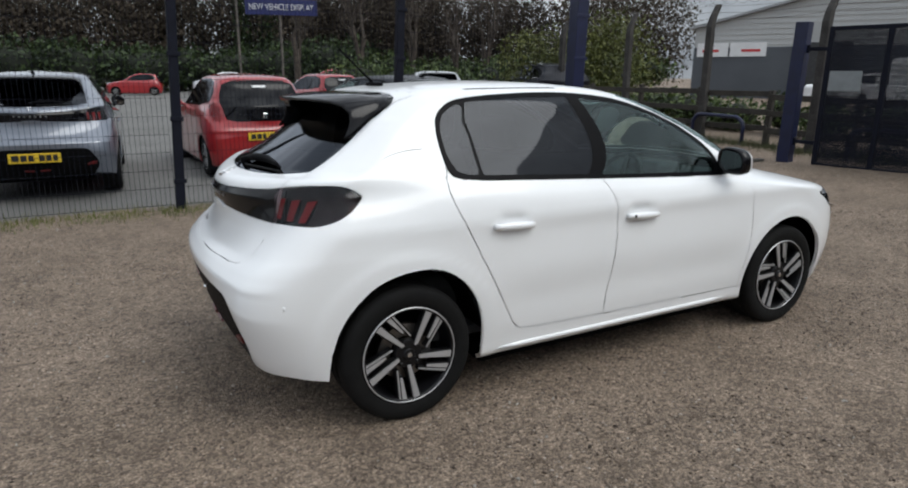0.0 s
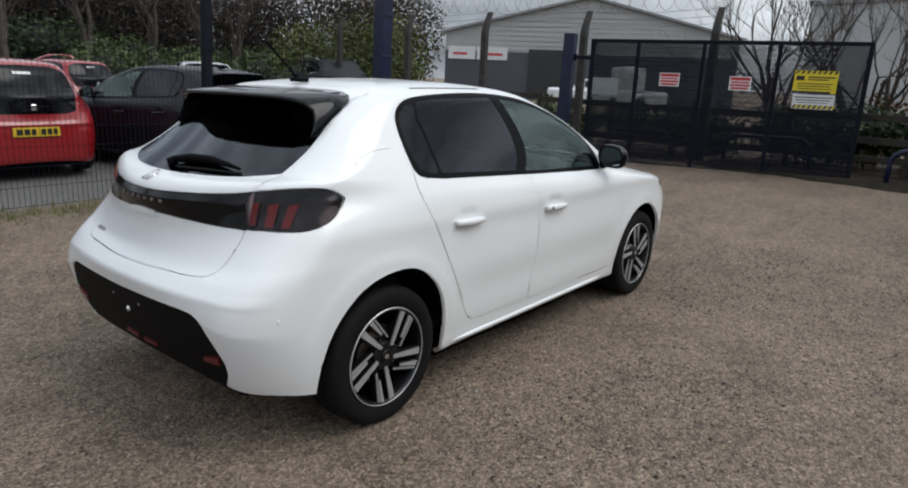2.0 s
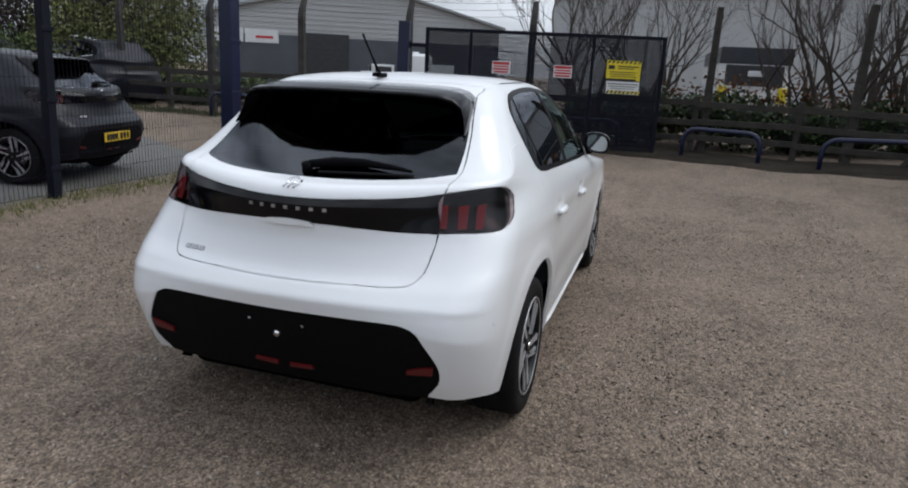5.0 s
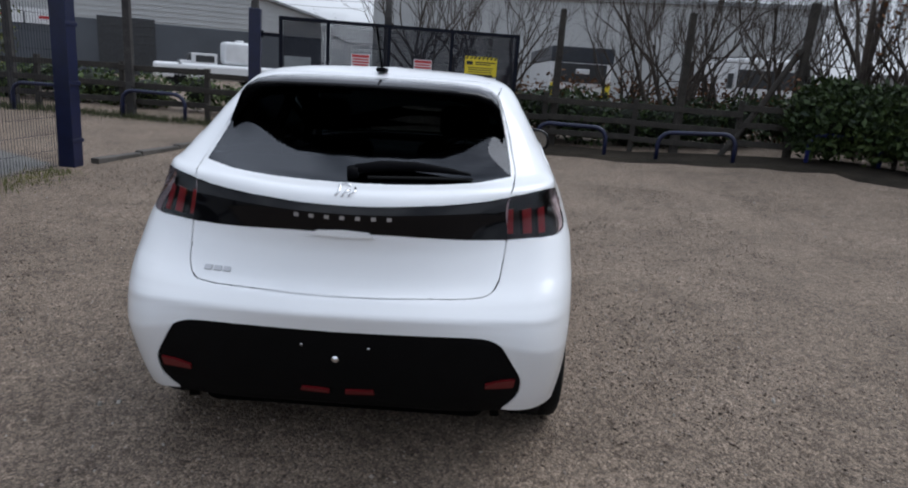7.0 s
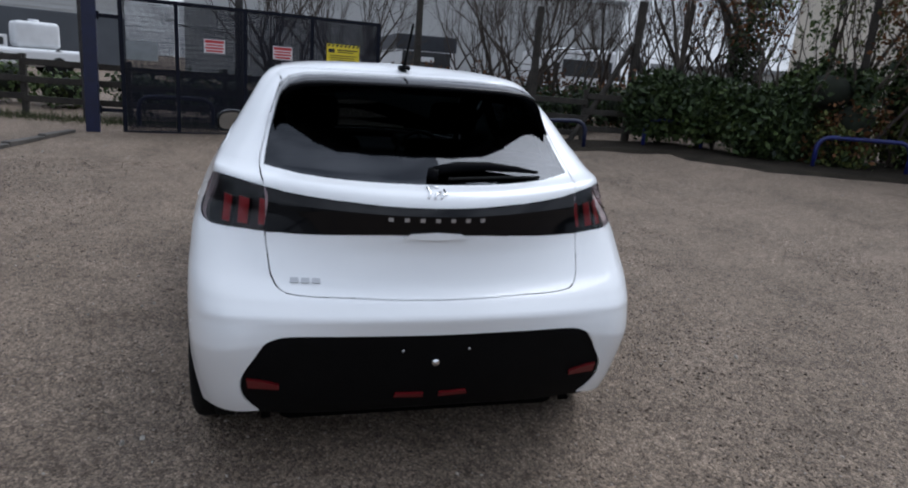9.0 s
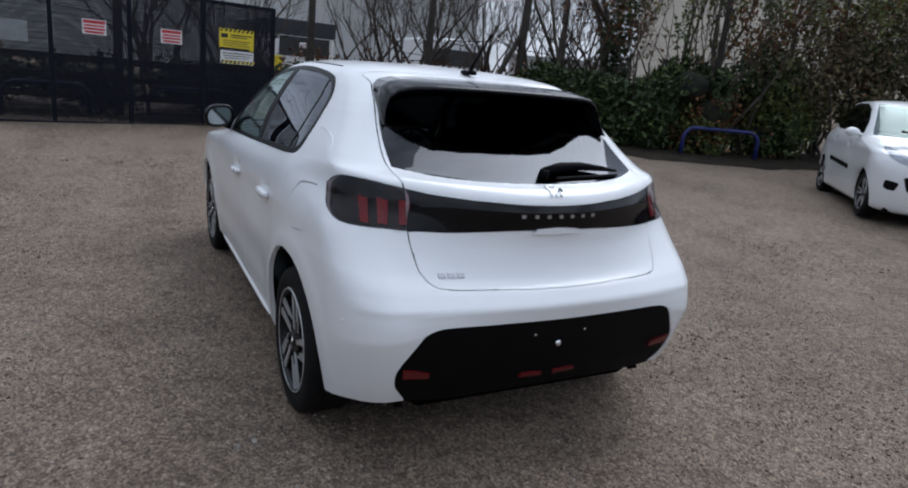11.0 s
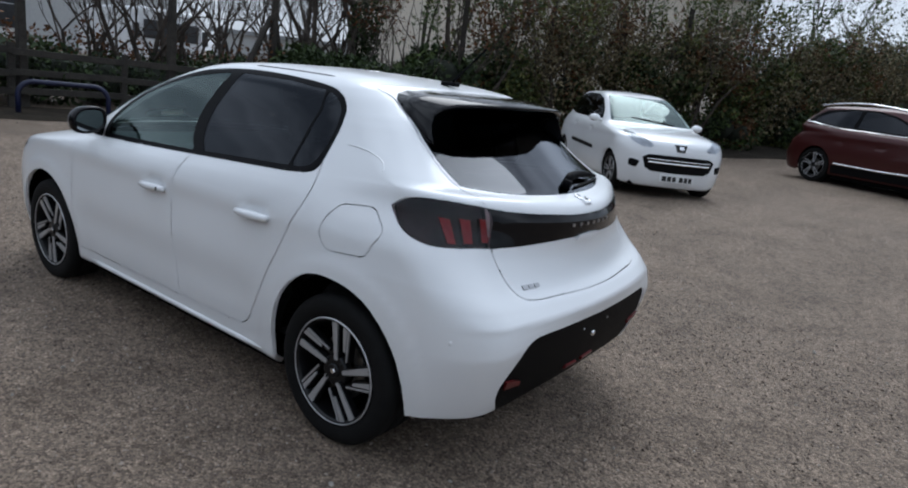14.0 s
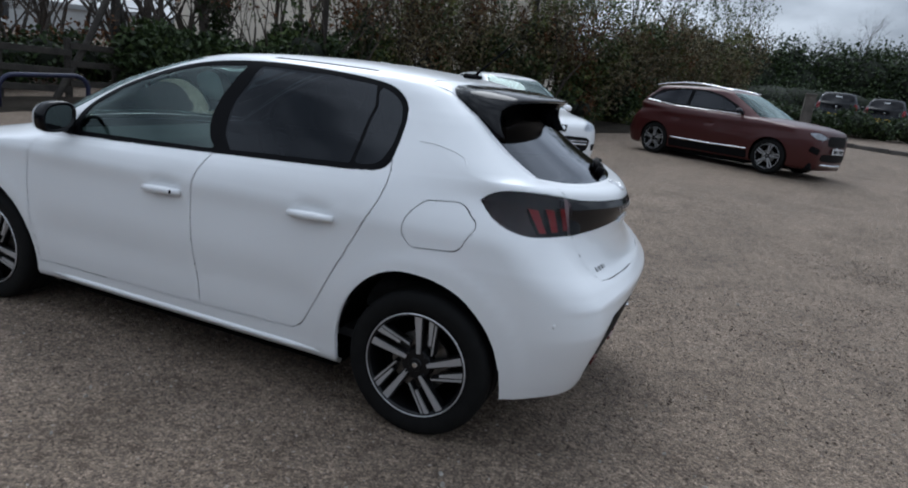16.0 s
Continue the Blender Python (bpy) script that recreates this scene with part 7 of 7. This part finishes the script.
    box(b, ra + 0.05, wb - ra - 0.05, -half + 0.02, half - 0.02, 0.12, 0.26, 0.03)
    part("underbody", b, VOID_BLACK, th)
    b = bmesh.new()
    nose = max(r[5] for r in table)
    low = min(r[0] for r in table)
    box(b, wb + 0.28, nose - 0.14, -half + 0.12, half - 0.12, low - 0.015, low + 0.16, 0.05)
    part("front_apron", b, MATTE_BLACK, th)
    b = bmesh.new()
    box(b, 0.1, wb * 0.45, -half + 0.2, half - 0.2, 0.4, 1.0, 0.1)
    part("seats", b, TRIM_DARK, th)
    for x, z in spec.get("mirrors", ()):
        for sg in (-1, 1):
            b = bmesh.new()
            q = bmesh.ops.create_icosphere(b, subdivisions=3, radius=1)["verts"]
            bmesh.ops.transform(b, matrix=pose(x, sg * (half + 0.10), z) @ Matrix.Diagonal((0.06, 0.09, 0.058, 1)), verts=q)
            tube(b, [(x, sg * (half - 0.08), z - 0.05), (x, sg * (half + 0.08), z)], 0.025, 8)
            part("door_mirror", b, spec.get("mirror_paint", colour), th, smooth=True)
    return th


CITY = car_table((0.145, 0.53, 0.92, 1.02, 1.455), 0.935, (-0.54, -0.51, -0.45, -0.16, 0.45), (0.75, 1.18, 2.02, 2.66, 2.84, 2.97), 0.05)
CITY_WIN = [(-0.14, 1.06), (-0.13, 1.20), (0.0, 1.33), (0.30, 1.375), (0.80, 1.375), (1.15, 1.30), (1.45, 1.14), (1.60, 1.00), (1.58, 0.965), (0.30, 1.00)]
CITY_SPEC = dict(wheelbase=2.34, arch=0.315, tyre=0.280, rim=0.19, screen=(0.815, 13.1, 17.4), mirrors=((1.62, 0.99),))
white_city = make_car("city_car", "small white three-door city car with a black grille", CITY, OFF_WHITE, dict(CITY_SPEC, mirror_paint=OFF_WHITE, cuts=[
    ("side_window", "side", CITY_WIN, GLASS_PRIVACY), ("headlamp", "front", [(-0.40, 0.735), (-0.52, 0.815), (-0.66, 0.885), (-0.71, 0.86), (-0.68, 0.76), (-0.56, 0.705), (-0.44, 0.695)], LAMP_CLEAR),
    ("fog_recess", "front", [(-0.57, 0.50), (-0.70, 0.52), (-0.70, 0.42), (-0.60, 0.40)], MATTE_BLACK), ("side_strip", "side", [(0.48, 0.60), (1.55, 0.56), (1.55, 0.50), (0.48, 0.54)], MATTE_BLACK)],
    across=[(("grille", MATTE_BLACK), "front", (poly2([(0.0, 0.365), (-0.40, 0.372), (-0.49, 0.42)], 3), poly2([(0.0, 0.610), (-0.46, 0.605), (-0.54, 0.56)], 3)))]),
    pose(3.305, -8.89, 0.235, 0, 0, 134.7))
for zz, ww in ((0.50, 0.92), (0.545, 0.96)):
    bm = bmesh.new()
    pts = [(2.985 - 0.13 * 0.8 * (y / 0.78) ** 2, y, zz) for y in (-ww / 2, -ww / 4, 0, ww / 4, ww / 2)]
    tube(bm, pts, 0.016 if zz < 0.52 else 0.008, 8)
    part("grille_bar", bm, CHROME, white_city)
for sg in (-1, 1):
    for yy, zz, xx, r in ((0.60, 0.800, 2.60, 0.060), (0.50, 0.745, 2.72, 0.042)):
        bm = bmesh.new()
        disc_ring(bm, [(0.001, 0.03), (r * 0.6, 0.018), (r, 0.0), (r + 0.006, 0.002)], 18)
        part("reflector_bowl", bm, CHROME, white_city, smooth=True).matrix_basis = pose(xx, sg * yy, zz, 0, 0, 90 + sg * 25)
number_plate(white_city, pose(2.965, 0, 0.285, 0, 0, 90), material=PLATE_WHITE)
bm = bmesh.new()
face = [(-0.095, 0.05), (0.095, 0.05), (0.055, -0.055), (-0.055, -0.055)]
rim_ = [[bm.verts.new((a, d, c)) for a, c in face] for d in (-0.012, 0.012)]
bm.faces.new(rim_[0])
bm.faces.new(rim_[1][::-1])
for k in range(4):
    bm.faces.new((rim_[0][k], rim_[1][k], rim_[1][(k + 1) % 4], rim_[0][(k + 1) % 4]))
bmesh.ops.recalc_face_normals(bm, faces=bm.faces)
part("emblem", bm, INK_BLACK, white_city).matrix_basis = pose(2.935, 0, 0.72, -25, 0, 90)
bm = bmesh.new()
box(bm, -0.035, 0.035, -0.02, 0.0, -0.03, 0.03, 0.012, 2)
part("emblem_mark", bm, CHROME, white_city).matrix_basis = pose(2.950, 0, 0.72, -25, 0, 90)
bm = bmesh.new()
tube(bm, [(2.06, 0.25, 1.00), (2.03, -0.10, 1.035), (1.99, -0.42, 1.06)], 0.012, 6)
part("wiper", bm, SATIN_BLACK, white_city)

red_city = make_car("city_car", "small bright red city car parked behind the mesh fence", CITY, RED_PAINT, dict(CITY_SPEC, cuts=[
    ("side_window", "side", CITY_WIN, GLASS_PRIVACY), ("tail_lamp", "rear", [(-0.58, 0.80), (-0.70, 0.80), (-0.70, 1.00), (-0.62, 1.06), (-0.57, 0.98)], LAMP_LENS), ("headlamp", "front", [(-0.40, 0.79), (-0.54, 0.88), (-0.69, 0.95), (-0.74, 0.86), (-0.66, 0.72), (-0.52, 0.685), (-0.43, 0.70)], LAMP_CLEAR)],
    across=[(("rear_window", GLOSS_BLACK), "rear", (poly2([(0.0, 0.79), (-0.40, 0.79), (-0.52, 0.82)], 3), poly2([(0.0, 1.36), (-0.36, 1.35), (-0.50, 1.30)], 3)))]),
    pose(1.107, 6.86, 0.06, 0, 0, 91.5))
number_plate(red_city, pose(-0.552, 0, 0.58, 0, 0, -90))
bm = bmesh.new()
box(bm, -0.035, 0.035, -0.01, 0.01, -0.04, 0.04, 0.012, 2)
part("emblem", bm, CHROME, red_city).matrix_basis = pose(-0.535, 0, 0.87, 0, 0, 90)
bm = bmesh.new()
box(bm, -0.10, 0.10, -0.004, 0.004, -0.02, 0.02, 0.002, 1)
part("window_sticker", bm, ACRYL_WHITE, red_city).matrix_basis = pose(-0.27, 0, 1.27, 35, 0, 90)

SUV = car_table((0.19, 0.66, 1.05, 1.13, 1.615), 0.915 / 0.871, (-0.86, -0.80, -0.72, -0.32, 0.40), (1.0, 1.62, 2.52, 3.28, 3.50, 3.62), 0.11)
SUV_WIN = [(-0.42, 1.22), (-0.36, 1.34), (-0.10, 1.46), (0.40, 1.525), (0.95, 1.525), (1.35, 1.45), (1.72, 1.30), (1.98, 1.15), (1.98, 1.10), (0.40, 1.13)]
suv = make_car("crossover_car", "dark copper red crossover with silver roof rails", SUV, BURGUNDY, dict(wheelbase=2.675, arch=0.385, tyre=0.345, rim=0.245, tread=0.21, screen=(0.815, 13.1, 17.4), mirrors=((1.95, 1.16),), mirror_paint=BLACK_PAINT, cuts=[
    ("rear_side_window", "side", [(-0.30, 1.20), (-0.26, 1.31), (0.0, 1.42), (0.40, 1.49), (0.62, 1.495), (0.62, 1.16), (0.40, 1.165)], GLASS_PRIVACY),
    ("front_side_window", "side", [(0.71, 1.495), (0.95, 1.49), (1.32, 1.42), (1.66, 1.285), (1.86, 1.165), (1.86, 1.14), (0.71, 1.155)], GLASS_PRIVACY), ("window_surround", "side", SUV_WIN, SATIN_BLACK), ("headlamp", "front", [(-0.44, 0.84), (-0.70, 0.92), (-0.80, 0.90), (-0.74, 0.80), (-0.56, 0.78)], LAMP_CLEAR),
    ("fog_recess", "front", [(-0.62, 0.60), (-0.78, 0.66), (-0.80, 0.55), (-0.66, 0.48)], MATTE_BLACK), ("sill_cladding", "side", [(0.42, 0.24), (0.40, 0.40), (2.24, 0.40), (2.26, 0.24)], MATTE_BLACK)],
    across=[(("grille", MATTE_BLACK), "front", (poly2([(0.0, 0.66), (-0.36, 0.67), (-0.44, 0.72)], 3), poly2([(0.0, 0.88), (-0.36, 0.87), (-0.43, 0.82)], 3))),
            (("lower_grille", MATTE_BLACK), "front", (poly2([(0.0, 0.36), (-0.50, 0.38), (-0.58, 0.42)], 3), poly2([(0.0, 0.52), (-0.48, 0.52), (-0.57, 0.50)], 3)))]),
    pose(-0.02, -13.55, 0.40, 0, 0, 151.5))
number_plate(suv, pose(3.645, 0, 0.585, 0, 0, 90), material=PLATE_WHITE)
for sg in (-1, 1):
    bm = bmesh.new()
    tube(bm, [(x, sg * (0.60 + 0.05 * math.sin((x + 0.3) / 1.9 * math.pi)), 1.545 + 0.10 * math.sin((x + 0.35) / 2.0 * math.pi)) for x in (-0.30, 0.0, 0.4, 0.8, 1.2, 1.55)], 0.02, 8)
    part("roof_rail", bm, CHROME, suv, "silver roof rail")
    bm = bmesh.new()
    tube(bm, [(0.45, sg * 0.905, 0.43), (1.35, sg * 0.912, 0.415), (2.22, sg * 0.905, 0.43)], 0.018, 6)
    part("sill_strip", bm, CHROME, suv)
    bm = bmesh.new()
    tube(bm, [(-0.40, sg * 0.80, 1.212), (0.0, sg * 0.845, 1.165), (0.40, sg * 0.862, 1.122), (1.2, sg * 0.868, 1.105), (1.96, sg * 0.84, 1.095)], 0.010, 6)
    part("window_strip", bm, CHROME, suv)
bm = bmesh.new()
tube(bm, [(3.50, -0.55, 0.31), (3.60, -0.30, 0.30), (3.63, 0, 0.30), (3.60, 0.30, 0.30), (3.50, 0.55, 0.31)], 0.03, 8)
part("skid_plate", bm, CHROME, suv)
bm = bmesh.new()
tube(bm, [(3.50, -0.44, 0.74), (3.58, -0.25, 0.66), (3.62, 0, 0.655), (3.58, 0.25, 0.66), (3.50, 0.44, 0.74)], 0.012, 6)
part("grille_trim", bm, CHROME, suv)

repainted(hatch, pose(-1.65, 6.325, 0.05, 0, 0, 86.7), GREY_PAINT, "blue-grey hatchback parked behind the mesh fence")
repainted(hatch, pose(3.52, 5.80, 0.03, 0, 0, 103), BLACK_PAINT, "blue-black hatchback parked behind the mesh fence")


def recolour(src, m, colour, old, label):
    made = copy_thing(src, m)
    tagged(made, label, "car", group="cars in the far car park")
    for o in made.children_recursive:
        if o.type == "MESH" and old.name in o.data.materials:
            o.data = o.data.copy()
            o.data.materials[0] = colour
    return made


recolour(red_city, pose(5.4, 15.5, gz(5, 15), 0, 0, 100), RED_PAINT, RED_PAINT, "red city car further back in the car park")
repainted(hatch, pose(7.6, 13.4, gz(7, 13), 0, 0, 70), SILVER_PAINT, "silver hatchback in the second row of cars", False)
recolour(suv, pose(10.9, 12.2, gz(10, 12), 0, 0, 75), BLACK_PAINT, BURGUNDY, "black crossover with roof rails in the car park")
recolour(red_city, pose(3.2, 47, gz(3, 47), 0, 0, 170), RED_PAINT, RED_PAINT, "red car far across the car park")
recolour(red_city, pose(8.5, 46, gz(8, 46), 0, 0, 175), OFF_WHITE, RED_PAINT, "white car far across the car park")
recolour(red_city, pose(13.0, 36, gz(13, 36), 0, 0, 160), RED_PAINT, RED_PAINT, "red car far across the car park")
recolour(suv, pose(-9.0, 44, gz(-9, 44), 0, 0, 5), SILVER_PAINT, BURGUNDY, "silver crossover far across the car park")
recolour(red_city, pose(-6.9, -27.5, gz(-6.9, -27.5), 0, 0, -105), BLACK_PAINT, RED_PAINT, "dark car with red tail lamps beyond the kerb")
recolour(red_city, pose(-5.0, -26.2, gz(-5.0, -26.2), 0, 0, -100), BLACK_PAINT, RED_PAINT, "dark car with red tail lamps beyond the kerb")


# lorry, minibus and pickup beyond the gate
def box_vehicle(name, m, L, W, H, body, label, floor=0.6, wheels=(0.9, 3.6), panes=()):
    th = tagged(empty(name, m), label, "vehicle")
    b = bmesh.new()
    box(b, 0, L, -W / 2, W / 2, floor, H, 0.12, 3)
    part("body", b, body, th)
    for x0, x1, y0, y1, z0, z1, material, nm in panes:
        b = bmesh.new()
        box(b, x0, x1, y0, y1, z0, z1, 0.02, 2)
        part(nm, b, material, th)
    for x in wheels:
        for sg in (-1, 1):
            b = bmesh.new()
            disc_ring(b, [(0.02, -0.02), (0.22, -0.02), (0.24, 0.02), (0.42, 0.0), (0.46, 0.06), (0.46, 0.22), (0.40, 0.26)], 28)
            part("wheel", b, RUBBER, th).matrix_basis = pose(x, sg * (W / 2 - 0.02), 0.46, 0, 0, 0 if sg < 0 else 180)
    return th


box_vehicle("minibus", pose(16.1, -3.25, gz(16, -3) , 0, 0, 2), 5.2, 1.72, 2.12, OFF_WHITE, "white and yellow minibus seen from behind", 0.45, wheels=(0.9, 4.0), panes=((-0.03, 0.1, -0.70, 0.70, 1.20, 1.72, SHUTTER, "rear_window"), (-0.02, 5.2, -0.87, 0.87, 1.74, 2.16, ROOF_DARK, "roof_band"), (-0.05, 0.1, -0.84, -0.62, 0.80, 1.18, SIGN_YELLOW, "corner_panel"), (-0.05, 0.1, 0.62, 0.84, 0.80, 1.18, SIGN_YELLOW, "corner_panel"), (-0.06, 0.0, -0.22, 0.16, 1.44, 1.58, ACRYL_WHITE, "rear_sign"), (-0.05, 0.1, -0.80, 0.80, 0.50, 0.72, SHUTTER, "bumper")))
box_vehicle("lorry", pose(20.2, -10.1, 0.4, 0, 0, -5), 5.5, 2.2, 2.35, OFF_WHITE, "white lorry cab behind the bare trees", 0.5, panes=((-0.03, 0.1, -0.95, 0.95, 1.35, 1.95, SHUTTER, "windscreen"), (-0.05, 0.1, -0.6, 0.6, 0.75, 1.05, SHUTTER, "grille"), (-0.1, 0.1, -1.28, -1.12, 1.3, 1.8, SHUTTER, "mirror"), (-0.1, 0.1, 1.12, 1.28, 1.3, 1.8, SHUTTER, "mirror")))
pk = box_vehicle("pickup", pose(21.6, 11.6, gz(21, 11), 0, 0, -62), 4.6, 1.75, 0.92, OFF_WHITE, "white pickup carrying a pale water tank", 0.35, wheels=(0.9, 3.6), panes=((0.9, 1.5, -0.70, 0.70, 0.86, 1.02, OFF_WHITE, "bonnet"), (1.3, 2.2, -0.72, 0.72, 0.90, 1.30, OFF_WHITE, "cab"), (1.22, 1.34, -0.62, 0.62, 0.98, 1.24, SHUTTER, "window"), (1.45, 2.1, -0.74, 0.74, 0.98, 1.22, SHUTTER, "side_window")))
b = bmesh.new()
box(b, 2.45, 3.75, -0.60, 0.60, 0.94, 1.78, 0.14, 4)
tube(b, [(3.1, 0, 1.76), (3.1, 0, 1.86)], 0.16, 16)
part("water_tank", b, ACRYL_WHITE, pk, "pale plastic water tank", smooth=True)
